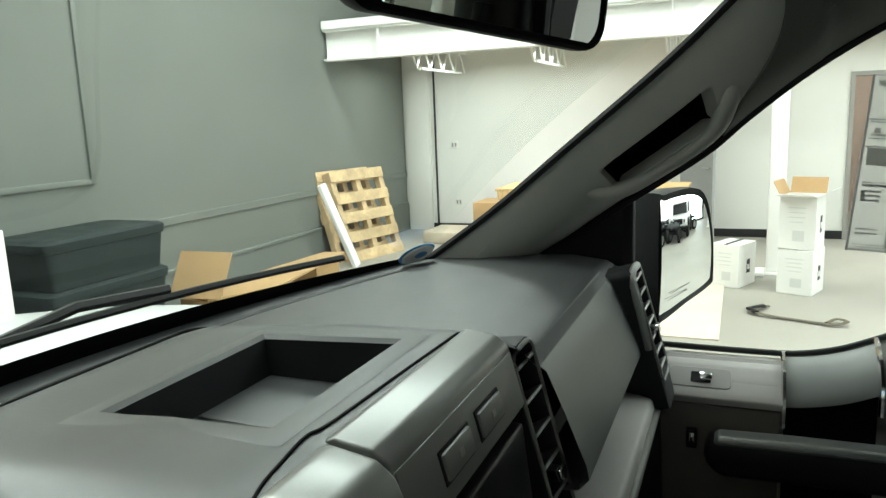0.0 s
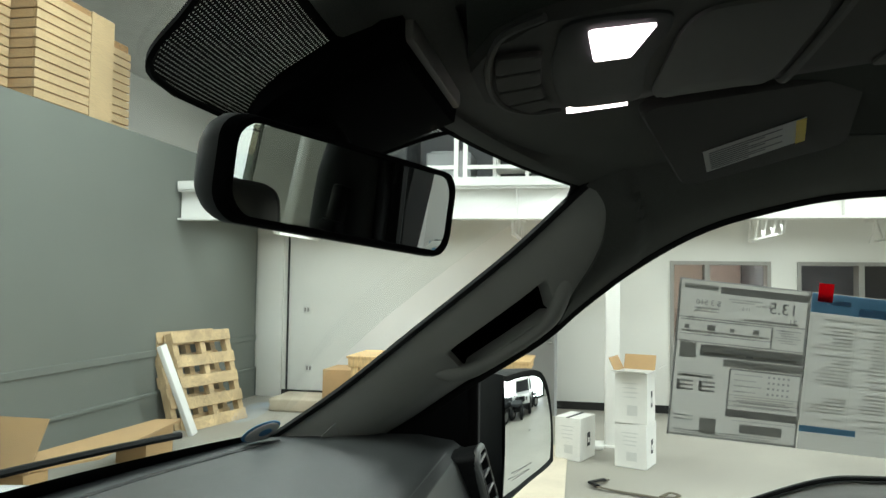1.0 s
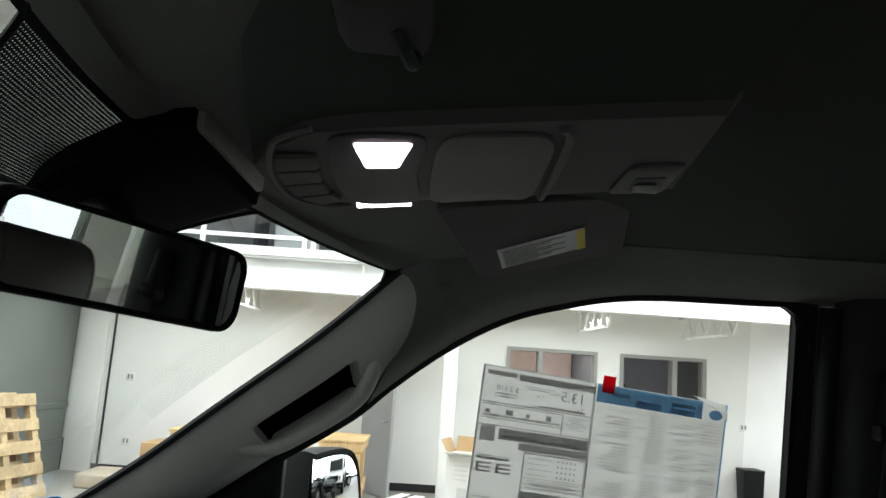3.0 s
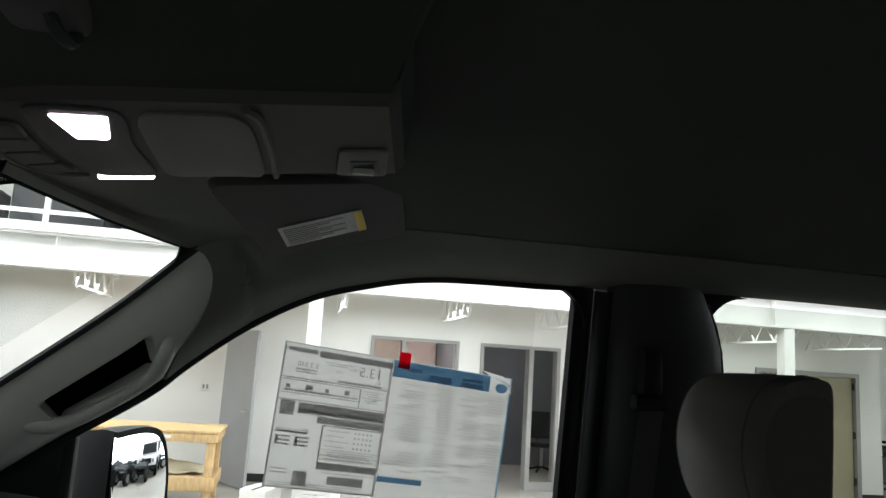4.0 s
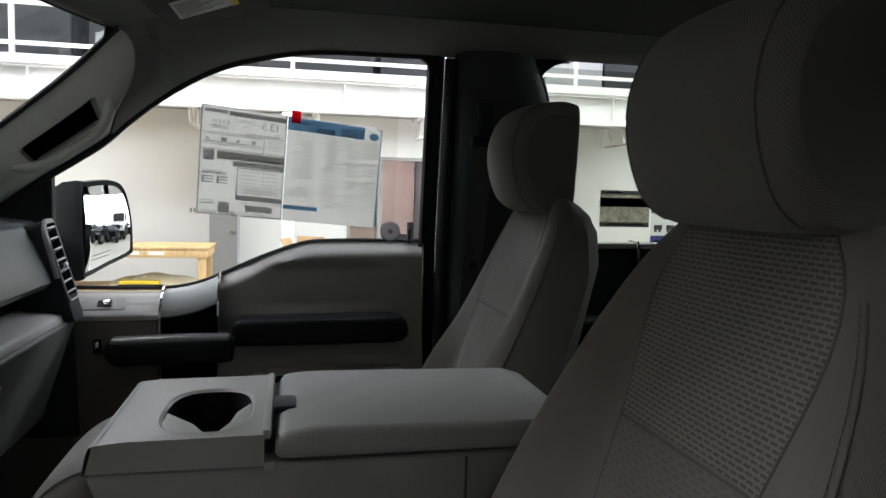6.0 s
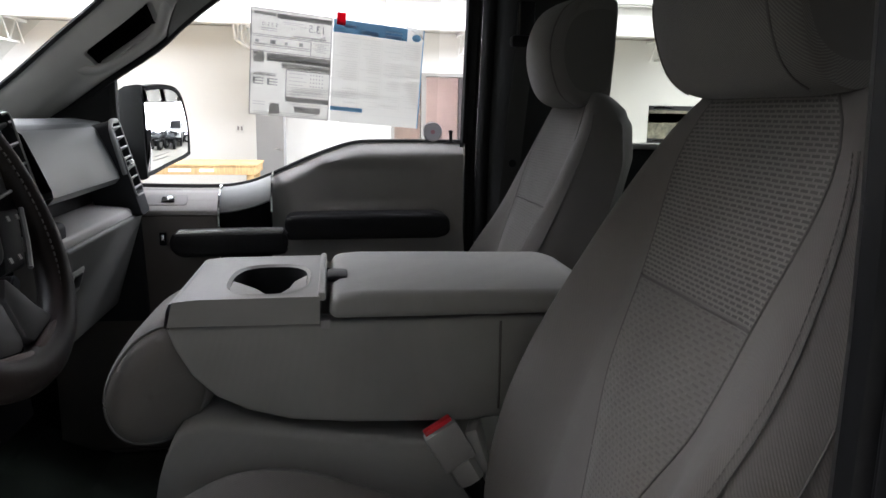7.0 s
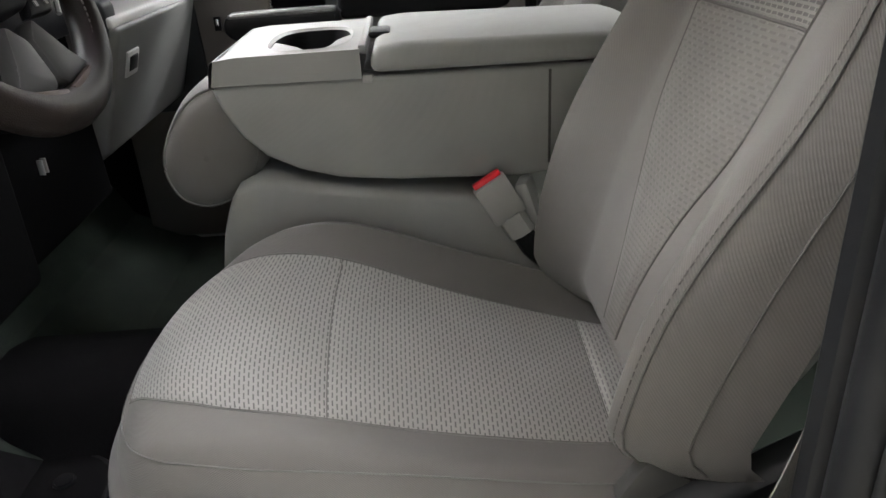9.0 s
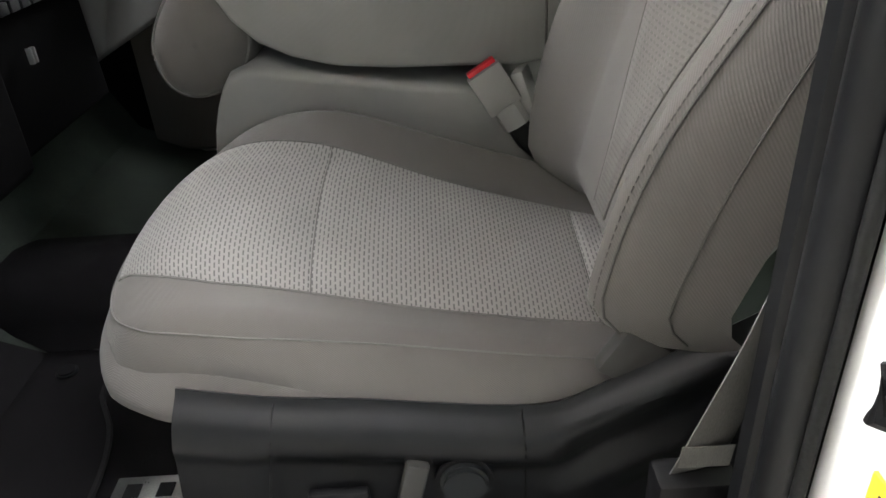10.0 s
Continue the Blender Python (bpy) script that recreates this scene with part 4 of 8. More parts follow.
part("bezel", loft([mirror_ring(0.1255, 0.0305, 0.0165, 0.0012), mirror_ring(0.1262, 0.0312, 0.017, -0.0016), mirror_ring(0.1295, 0.0345, 0.018, -0.0014), mirror_ring(0.1318, 0.036, 0.0185, 0.003), mirror_ring(0.1322, 0.0362, 0.019, 0.007)], caps=False), HOUSING, mv, "thin black bezel")
part("shell", loft([mirror_ring(0.1315, 0.0356, 0.019, 0.006), mirror_ring(0.1325, 0.0366, 0.02, 0.008), mirror_ring(0.1325, 0.0366, 0.02, 0.016), mirror_ring(0.131, 0.0350, 0.02, 0.021), mirror_ring(0.126, 0.032, 0.02, 0.028), mirror_ring(0.108, 0.024, 0.018, 0.034), mirror_ring(0.06, 0.012, 0.01, 0.037)]), MIRROR_SHELL, mv)
part("glass", loft([mirror_ring(0.1256, 0.0306, 0.0165, 0.0006), mirror_ring(0.1256, 0.0306, 0.0165, 0.003)]), MIRROR, mv, "mirror glass", smooth=False)
part("stalk", tube(smooth_line([mc + back * 0.02 + up * 0.012, mc + back * 0.04 + up * 0.04, (0.02, 0.62, 1.905)], 5), 0.011, 10), PLASTIC_BLACK, mv)

# overhead console
oc = thing("overhead_console", "grey overhead console with two lit map lamps", "overhead console", (0, 0.3, 1.95))


def console_z(x, y):
    """The console's flat face, rising to the rear and curling up at its edges."""
    z = 1.957 - 0.112 * (y - 0.13)
    if x > 0.078:
        z += 0.9 * (x - 0.078) ** 1.5 * 4
    return z


def console_edges(t):
    """Driver side and passenger side edge from the round nose (0) to the tail (1)."""
    w = ramp(t, [(0, 0.35), (0.06, 0.72), (0.16, 0.95), (0.28, 1.0)])
    return -0.012 - 0.113 * w, -0.012 + 0.112 * w * ramp(t, [(0.3, 1.0), (1.0, 0.90)])


def tail_y(t, x, y):
    """The tail is cut at a slant, shorter on the driver's side."""
    return y + 0.036 * t * t * min(1.0, max(0.0, (0.10 - x) / 0.225))


rings = []
for k in range(33):
    t = k / 32
    y = lerp(0.456, 0.118, t)
    xa, xb = console_edges(t)
    ring = [(xa - 0.002, y, console_z(xa, y) + 0.010), (xa, y, console_z(xa, y) + 0.004), (xa + 0.004, y, console_z(xa, y))]
    ring += [(lerp(xa + 0.004, xb, j / 12), y, console_z(lerp(xa + 0.004, xb, j / 12), y)) for j in range(1, 13)]
    ring += [(xb + 0.004, y, console_z(xb, y) + 0.012), (xb + 0.006, y, console_z(xb, y) + 0.02)]
    rings.append([(x, tail_y(t, x, y), z + console_z(0, tail_y(t, x, y)) - console_z(0, y)) for x, y, z in ring])
tail = [(p[0], p[1] - 0.008, min(p[2] + 0.012, 1.998)) for p in rings[-1]]
body = loft(rings + [tail], closed=False)
nose = [[(p[0], p[1], p[2]) for p in rings[0]], [(lerp(-0.012, p[0], 0.9), p[1] + 0.016, 1.985) for p in rings[0]]]
body = loft(nose, closed=False, bm=body)
part("body", body, OVERHEAD, oc)
side_way = [(tail_y(k / 16, console_edges(k / 16)[0], lerp(0.456, 0.118, k / 16)), console_edges(k / 16)) for k in range(17)]
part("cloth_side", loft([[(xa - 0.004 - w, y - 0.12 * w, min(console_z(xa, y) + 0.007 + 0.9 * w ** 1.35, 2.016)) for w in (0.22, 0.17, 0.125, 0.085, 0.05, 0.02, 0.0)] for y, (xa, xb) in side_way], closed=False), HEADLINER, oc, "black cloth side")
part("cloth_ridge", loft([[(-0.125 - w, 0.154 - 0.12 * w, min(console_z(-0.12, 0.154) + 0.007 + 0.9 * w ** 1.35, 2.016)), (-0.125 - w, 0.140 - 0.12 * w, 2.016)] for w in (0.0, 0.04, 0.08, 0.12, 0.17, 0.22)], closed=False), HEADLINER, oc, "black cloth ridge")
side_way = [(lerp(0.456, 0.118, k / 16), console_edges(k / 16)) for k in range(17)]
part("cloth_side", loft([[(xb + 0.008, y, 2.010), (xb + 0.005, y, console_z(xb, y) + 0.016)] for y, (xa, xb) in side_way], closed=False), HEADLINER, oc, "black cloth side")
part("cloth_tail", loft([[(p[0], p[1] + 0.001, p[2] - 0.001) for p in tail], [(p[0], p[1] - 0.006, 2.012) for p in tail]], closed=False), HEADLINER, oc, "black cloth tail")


def console_poly(pts, lift, h=0.003):
    """A plate with this outline in plan that follows the console's face."""
    cx_, cy_ = sum(p[0] for p in pts) / len(pts), sum(p[1] for p in pts) / len(pts)
    rows = []
    for sc, d in ((0.0, lift), (0.55, lift), (0.93, lift), (0.985, lift - h * 0.25), (1.0, lift - h)):
        rows.append([(lerp(cx_, x, max(sc, 0.01)), lerp(cy_, y, max(sc, 0.01)), console_z(lerp(cx_, x, sc), lerp(cy_, y, sc)) - d) for x, y in pts])
    return loft(rows, caps=False)


def outline(pts, per=5):
    return [(p.x, p.y) for p in smooth_line([(x, y, 0) for x, y in pts], per, True)]


def round_quad(a, b, c, d, r=0.18, n=4):
    """A four-cornered outline with softened corners."""
    q = [Vector((*p, 0)) for p in (a, b, c, d)]
    out = []
    for k in range(4):
        p, before, after = q[k], q[k - 1], q[(k + 1) % 4]
        s0, s1 = p.lerp(before, r), p.lerp(after, r)
        out += [tuple((s0 * (1 - t) ** 2 + p * 2 * t * (1 - t) + s1 * t * t).xy) for t in [i / n for i in range(n + 1)]]
    return out


part("lamp_panel", console_poly(outline([(-0.112, 0.392), (-0.072, 0.402), (-0.03, 0.406), (0.021, 0.405), (0.062, 0.399), (0.083, 0.385), (0.086, 0.350), (0.06, 0.341), (-0.02, 0.343), (-0.082, 0.336), (-0.108, 0.345)]), 0.0022), PLASTIC_DARK, oc, "dark lamp surround")
part("lamp_lens", console_poly(round_quad((-0.099, 0.383), (-0.094, 0.345), (-0.040, 0.356), (-0.042, 0.379), 0.08), 0.0036, 0.002), LENS, oc, "lit white map lamp lens")
part("lamp_lens", tube([(0.097, y, console_z(0.097, y) - 0.0062) for y in (0.350, 0.365, 0.385, 0.398)], 0.0050, 8, flat=0.7), LENS, oc, "lit white map lamp lens")
rim_ = [(-0.126, 0.405), (-0.109, 0.428), (-0.074, 0.440), (-0.016, 0.448), (0.040, 0.445), (0.072, 0.428), (0.085, 0.403)]
part("switch_rim", tube([(p.x, p.y, console_z(p.x, p.y) - 0.001) for p in smooth_line([(x, y, 0) for x, y in rim_], 5)], 0.0024, 6), BIN_PLASTIC, oc)
keys = [((-0.078, 0.436), (-0.074, 0.409), (-0.045, 0.411), (-0.044, 0.441)), ((-0.041, 0.4415), (-0.042, 0.4115), (-0.010, 0.413), (-0.006, 0.4435)), ((-0.003, 0.4435), (-0.007, 0.413), (0.025, 0.4115), (0.033, 0.441)), ((0.036, 0.440), (0.028, 0.411), (0.055, 0.406), (0.065, 0.426))]
for q in keys:
    part("button", console_poly(round_quad(*q, 0.14), 0.0042, 0.0034), OVERHEAD, oc)
part("bin_door", console_poly(round_quad((-0.104, 0.330), (0.090, 0.336), (0.094, 0.243), (-0.100, 0.250), 0.26, 6), 0.0030, 0.0026), BIN_PLASTIC, oc, "smooth sunglasses bin door")
lip_ = [(-0.112, 0.252), (-0.09, 0.2435), (-0.03, 0.239), (0.05, 0.236), (0.094, 0.236)]
part("bin_lip", tube([(p.x, p.y, console_z(p.x, p.y) - 0.0015) for p in smooth_line([(x, y, 0) for x, y in lip_], 5)], 0.0034, 6), BIN_PLASTIC, oc)
part("hook_frame", console_poly(round_quad((-0.014, 0.182), (0.070, 0.180), (0.074, 0.131), (-0.016, 0.140), 0.12), 0.0035, 0.003), BIN_PLASTIC, oc)
part("hook_slot", console_poly(round_quad((0.014, 0.171), (0.058, 0.167), (0.057, 0.139), (0.014, 0.146), 0.1), 0.0044, 0.0008), PLASTIC_BLACK, oc)
part("hook", box((0.036, 0.146, console_z(0.04, 0.155) - 0.010), (0.042, 0.166, console_z(0.04, 0.155) - 0.004), 0.001), PILLAR, oc)

# sun visors
for side in (1, -1):
    vs = thing("sun_visor", "grey cloth sun visor folded up against the roof", "sun visor", (side * 0.4, 0.2, 1.96))
    corner = [Vector((side * x, y, z)) for x, y, z in ((0.262, 0.332, 1.9735), (0.492, 0.255, 1.922), (0.505, 0.050, 1.9795), (0.340, 0.082, 2.0235))]
    if side == -1:
        corner = [p + Vector((0.062, 0.02, 0.004)) for p in corner]
    c0, c1, c2, c3 = corner
    nrm = (c1 - c0).cross(c3 - c0).normalized()
    if nrm.z > 0:
        nrm = -nrm

    def visor_at(u, v):
        return c0.lerp(c1, u).lerp(c3.lerp(c2, u), v)
    poly = []
    for x, y in rounded(0.5, 0.5, 0.10, 5):
        poly.append(visor_at(x + 0.5, y + 0.5))
    cen = sum(poly, Vector()) / len(poly)
    part("panel", loft([[cen + (p - cen) * 0.97 - nrm * 0.009 for p in poly], [p - nrm * 0.005 for p in poly], [p + nrm * 0.003 for p in poly], [cen + (p - cen) * 0.975 + nrm * 0.007 for p in poly]]), OVERHEAD, vs)
    if side == -1:
        clip = part("clip_mount", box((-0.222, 0.335, 1.952), (-0.168, 0.385, 1.985), 0.010, 3), OVERHEAD, vs, "moulded clip mount")
        part("clip_hook", tube(smooth_line([(-0.206, 0.352, 1.952), (-0.200, 0.348, 1.944), (-0.186, 0.345, 1.944), (-0.180, 0.345, 1.952)], 4), 0.004, 8), PLASTIC_DARK, clip)
    if side == 1:
        tl, tr, bl = Vector((0.403, 0.245, 1.954)), Vector((0.392, 0.132, 1.991)), Vector((0.473, 0.228, 1.936))
        r_, d_ = tr - tl, bl - tl
        lab = part("warning_label", plate(tl + nrm * 0.008, r_, d_, r_.length, 0.062, 0.0006), PAPER, vs, "white printed warning label with yellow end")
        rr, dd = r_.normalized(), d_.normalized()
        part("yellow_band", plate(tl + nrm * 0.0092 + rr * (r_.length - 0.012), rr, dd, 0.0115, 0.062, 0.0004), YELLOW, lab)
        for k in range(9):
            part("print_bar", plate(tl + nrm * 0.0092 + rr * 0.006 + dd * (0.007 + 0.0058 * k), rr, dd, 0.086 - 0.02 * ((k * 7) % 3), 0.0022, 0.0004), GREY_INK, lab)

# ---- passenger side doors ----


def sill(y):
    return spline_at(y, [(-0.34, 1.467), (-0.06, 1.464), (0.0, 1.452), (0.09, 1.418), (0.17, 1.382), (0.24, 1.354), (0.32, 1.341), (0.75, 1.346)])


def door_skin(y, z, extra=0.0):
    """How far out the inner door face stands."""
    top = sill(y)
    x = 0.805
    x -= 0.035 * ramp(z, [(1.16, 1.0), (1.25, 0.0)]) * ramp(y, [(0.1, 1.0), (0.35, 1.0)])
    x -= 0.045 * ramp(y, [(0.27, 0.0), (0.33, 1.0)]) * ramp(z, [(1.18, 0.0), (1.26, 1.0)])
    x += 0.03 * ramp(z, [(top - 0.045, 0.0), (top, 1.0)]) ** 2 * (1.0 if y < 0.3 else 1.6)
    x += 0.016 * ramp(z, [(1.28, 0.0), (1.31, 1.0), (1.39, 1.0), (1.42, 0.0)]) * ramp(y, [(-0.29, 0.0), (-0.22, 1.0), (0.02, 1.0), (0.14, 0.0)])
    return x + extra


fd = thing("front_door", "grey moulded passenger door with window raised", "car door", (0.86, 0.15, 0.75))
ny, nz = 110, 110
bm = sheet(lambda u, v: (door_skin(lerp(-0.335, 0.74, u), lerp(0.60, sill(lerp(-0.335, 0.74, u)), v)), lerp(-0.335, 0.74, u), lerp(0.60, sill(lerp(-0.335, 0.74, u)), v)), ny, nz)
part("trim_panel", bm, DOOR_TRIM, fd)
part("sill_strip", loft([[(0.833, y, sill(y)), (0.845, y, sill(y) + 0.004), (0.862, y, sill(y) - 0.004)] for y in [lerp(-0.335, 0.74, k / 50) for k in range(51)]], closed=False), RUBBER, fd)
part("belt_seal", tube([(0.842, y, sill(y) + 0.003) for y in [lerp(-0.33, 0.60, k / 50) for k in range(51)]], 0.0055, 8), RUBBER, fd, "black rubber belt seal")
part("outer_skin", thick(sheet(lambda u, v: (0.985 - 0.11 * max(0, v - 0.7) ** 1.2, lerp(-0.345, 0.78, u), lerp(0.55, min(1.37, sill(lerp(-0.345, 0.78, u)) - 0.045), v)), 24, 10), 0.004), WHITE_PAINT, fd, "white painted outer skin")
part("rear_edge", box((0.80, -0.345, 0.60), (0.97, -0.337, 1.465)), PLASTIC_BLACK, fd, smooth=False)
# glass
pts = []
a_, b_ = rail_rows(1)
line = [p for p in a_ if -0.33 <= p.y <= 0.60]
bm = loft([[(win_x(lerp(sill(p.y) - 0.01, p.z + 0.004, t)) + 0.012, p.y, lerp(sill(p.y) - 0.01, p.z + 0.004, t)) for t in (0, 0.25, 0.5, 0.75, 1)] for p in line], closed=False)
gl = part("window_glass", bm, TINTED, fd)
gl.visible_shadow = False
# black glass channel at the rear and the sail panel in front
part("rear_channel", loft([[(win_x(z) + 0.004, -0.326, z), (win_x(z) - 0.008, -0.338, z), (win_x(z) - 0.012, -0.368, z)] for z in [lerp(1.455, 1.945, k / 12) for k in range(13)]], closed=False), RUBBER, fd)
part("sail_panel", prism([(0.575, 1.35), (0.575, 1.612), (0.70, 1.535), (0.85, 1.44), (0.85, 1.35)], "x", 0.775, 0.80, 0.006), PLASTIC_BLACK, fd)
part("division_bar", box((0.775, 0.560, 1.36), (0.80, 0.580, 1.62), 0.004), RUBBER, fd)
# switch pad on the shelf in front
SLOPE = Matrix.Translation((0.7672, 0.448, 1.3142)) @ Matrix.Rotation(radians(-39.7), 4, "Y")
sw = part("switch_plate", moved(prism(rounded(0.019, 0.050, 0.008, 5), "z", -0.002, 0.0016, 0.0008, 1), SLOPE), GREY_PLASTIC, fd, "rounded grey switch plate")
part("lower_panel", prism([(0.800, 0.61), (0.748, 0.64), (0.742, 1.276), (0.80, 1.276)], "y", 0.322, 0.745, 0.004), DOOR_LOW, fd, "dark brown lower panel")
part("switch_shelf", prism([(0.742, 1.277), (0.740, 1.289), (0.747, 1.297), (0.788, 1.331), (0.80, 1.335), (0.84, 1.336), (0.84, 1.277)], "y", 0.318, 0.70, 0.003), DOOR_TRIM, fd, "pale grey switch shelf")
part("switch_well", moved(box((-0.010, -0.018, 0.0014), (0.010, 0.014, 0.003), 0.001, 1), SLOPE), PLASTIC_BLACK, fd)
part("window_switch", moved(box((-0.007, -0.020, 0.002), (0.007, 0.000, 0.010), 0.002), SLOPE), CHROME, fd, "bright window switch")
part("lock_switch", box((0.732, 0.448, 1.20), (0.742, 0.466, 1.235), 0.003), PLASTIC_BLACK, fd)
part("lock_rocker", box((0.727, 0.452, 1.212), (0.735, 0.461, 1.230), 0.002), CHROME, fd)
# bracket between two bright rings
cap = [[(0.845, y, sill(y) - 0.004), (0.825, y, sill(y) + 0.002), (0.795, y, sill(y) - 0.006), (0.768, y, sill(y) - 0.026), (0.754, y, sill(y) - 0.046), (0.751, y, sill(y) - 0.058), (0.758, y, sill(y) - 0.062)] for y in [lerp(0.185, 0.318, k / 10) for k in range(11)]]
part("bracket_cap", loft(cap, closed=False), STACK_GREY, fd, "satin grey bracket cap")
part("bracket", prism([(0.765, 1.24), (0.775, 1.29), (0.80, 1.30), (0.83, 1.30), (0.83, 1.10), (0.765, 1.10)], "y", 0.187, 0.316, 0.003), HOUSING, fd)
part("bracket_face", loft([[(0.757, y, sill(y) - 0.060), (0.755, y, 1.27), (0.755, y, 1.12)] for y in [lerp(0.186, 0.317, k / 8) for k in range(9)]], closed=False), HOUSING, fd, "black bracket face")
for y in (0.183, 0.318):
    ring = [(0.842, y, sill(y)), (0.823, y, sill(y) + 0.005), (0.793, y, sill(y) - 0.003), (0.766, y, sill(y) - 0.023), (0.749, y, sill(y) - 0.048), (0.744, y, sill(y) - 0.09)]
    part("bright_ring", tube(smooth_line(ring, 4), 0.0045, 6, flat=1.6), CHROME, fd, "bright chrome ring")
# pull handle and armrest
part("pull_handle", prism([(0.428, 1.190), (0.436, 1.206), (0.434, 1.224), (0.422, 1.240), (0.150, 1.244), (0.142, 1.236), (0.142, 1.190), (0.152, 1.180), (0.41, 1.176)], "x", 0.686, 0.745, 0.014, 4), PLASTIC_BLACK, fd)
part("pull_handle_cap", prism([(0.425, 1.226), (0.418, 1.2445), (0.30, 1.248), (0.152, 1.249), (0.150, 1.232)], "x", 0.687, 0.730, 0.009, 4), SATIN_DARK, fd, "satin top of the pull handle")
part("armrest", prism([(0.150, 1.212), (0.150, 1.268), (0.135, 1.280), (-0.255, 1.285), (-0.285, 1.275), (-0.29, 1.228), (-0.26, 1.215)], "x", 0.715, 0.81, 0.016, 4), PLASTIC_BLACK, fd, "black padded armrest")
part("door_pocket", prism([(0.12, 0.80), (0.14, 1.10), (0.10, 1.145), (-0.28, 1.15), (-0.30, 0.80)], "x", 0.735, 0.80, 0.012, 3), DOOR_TRIM, fd)
part("pocket_slot", prism([(0.06, 1.118), (0.04, 1.136), (-0.24, 1.140), (-0.26, 1.120)], "x", 0.731, 0.737, 0.002), PLASTIC_BLACK, fd)
# lock pin and its collar
part("lock_pin", disc((0.833, -0.302, 1.482), (0, 0, 1), 0.0045, 0.032, 12), PLASTIC_BLACK, fd)
part("pin_knob", disc((0.833, -0.302, 1.497), (0, 0, 1), 0.0065, 0.008, 12, 0.002), PLASTIC_BLACK, fd)
part("collar", disc((0.833, -0.302, 1.468), (0, 0, 1), 0.010, 0.004, 14), PLASTIC_BLACK, fd)

# door mirror
dm = thing("door_mirror", "black door mirror with silvered glass", "door mirror", (1.0, 0.56, 1.48))
gc = Vector((0.988, 0.493, 1.492))
mr = Vector((0.835, -0.55, 0.0)).normalized()
mn = Vector((-0.55, -0.835, 0.085)).normalized()
GLASS_SHAPE = smooth_line([(0.66 * a, b, c) for a, b, c in [(-0.112, 0.085, 0), (-0.09, 0.103, 0), (0.03, 0.108, 0), (0.085, 0.085, 0), (0.115, 0.02, 0), (0.122, -0.055, 0), (0.108, -0.075, 0), (0.0, -0.098, 0), (-0.09, -0.118, 0), (-0.108, -0.105, 0)]], 5, True)


def mirror_loop(scale, depth, lift=0.0):
    return [gc + mr * (p.x * scale) + Vector((0, 0, p.y * scale + lift)) + mn * depth for p in GLASS_SHAPE]


part("housing", loft([mirror_loop(1.0, 0.0), mirror_loop(1.10, 0.006), mirror_loop(1.13, -0.01), mirror_loop(1.12, -0.06), mirror_loop(1.0, -0.105), mirror_loop(0.7, -0.135)]), PLASTIC_DARK, dm)
CURVE = 0.9  # radius of the convex glass
domed = [[gc + mr * (p.x * s) + Vector((0, 0, p.y * s)) + mn * (0.0105 - (p.x ** 2 + p.y ** 2) * s * s / (2 * CURVE)) for p in GLASS_SHAPE] for s in (0.01, 0.15, 0.3, 0.45, 0.6, 0.75, 0.88, 0.985)]
part("glass", loft(domed, caps=False), MIRROR, dm, "silvered convex mirror glass")
part("mounting_arm", prism([(0.60, 1.37), (0.60, 1.47), (0.70, 1.47), (0.72, 1.38)], "x", 0.80, 0.96, 0.015, 3), PLASTIC_BLACK, dm)
for k in range(2):
    lo = gc + mr * (-0.085 + 0.006 * k) + Vector((0, 0, -0.092 + 0.012 * k)) + mn * 0.0085
    part("etched_bar", plate(lo + mr * 0.03, mr + Vector((0, 0, 0.22)), (0, 0, 1), 0.06, 0.0013, 0.0004), GREY_PLASTIC, dm, "faint etched line of writing")

# second row door
rd = thing("rear_door", "dark moulded rear passenger door with window", "car door", (0.86, -1.05, 0.75))
part("trim_panel", thick(sheet(lambda u, v: (0.80 + 0.03 * max(0, v - 0.92) / 0.08, lerp(-1.68, -0.60, u), lerp(0.74, 1.465, v)), 10, 20), -0.02), PLASTIC_DARK, rd)
part("sill_cap", box((0.80, -1.68, 1.455), (0.85, -0.60, 1.472), 0.006), DOOR_TRIM, rd, "pale sill cap")
part("armrest", box((0.73, -1.5, 1.19), (0.80, -0.75, 1.27), 0.02, 3), PLASTIC_BLACK, rd)
part("outer_skin", thick(sheet(lambda u, v: (0.985 - 0.11 * max(0, v - 0.7) ** 1.2, lerp(-1.7, -0.36, u), lerp(0.55, 1.37, v)), 6, 10), 0.004), WHITE_PAINT, rd, "white painted outer skin")
gl = part("window_glass", sheet(lambda u, v: (win_x(lerp(1.46, 1.94, v)) + 0.012, lerp(-1.68, -0.58, u), lerp(1.46, 1.94, v)), 4, 4), PRIVACY, rd)
for y in (-0.955, -1.09):
    part("bright_ring", tube([(0.85, y, 1.474), (0.80, y, 1.474), (0.79, y, 1.45), (0.785, y, 1.36)], 0.005, 6), CHROME, rd, "bright chrome ring")
part("bracket", box((0.785, -1.085, 1.3), (0.83, -0.96, 1.462), 0.01), PLASTIC_BLACK, rd)
pk = part("lock_pin", disc((0.833, -1.36, 1.486), (0, 0, 1), 0.0045, 0.032, 12), PLASTIC_BLACK, rd)

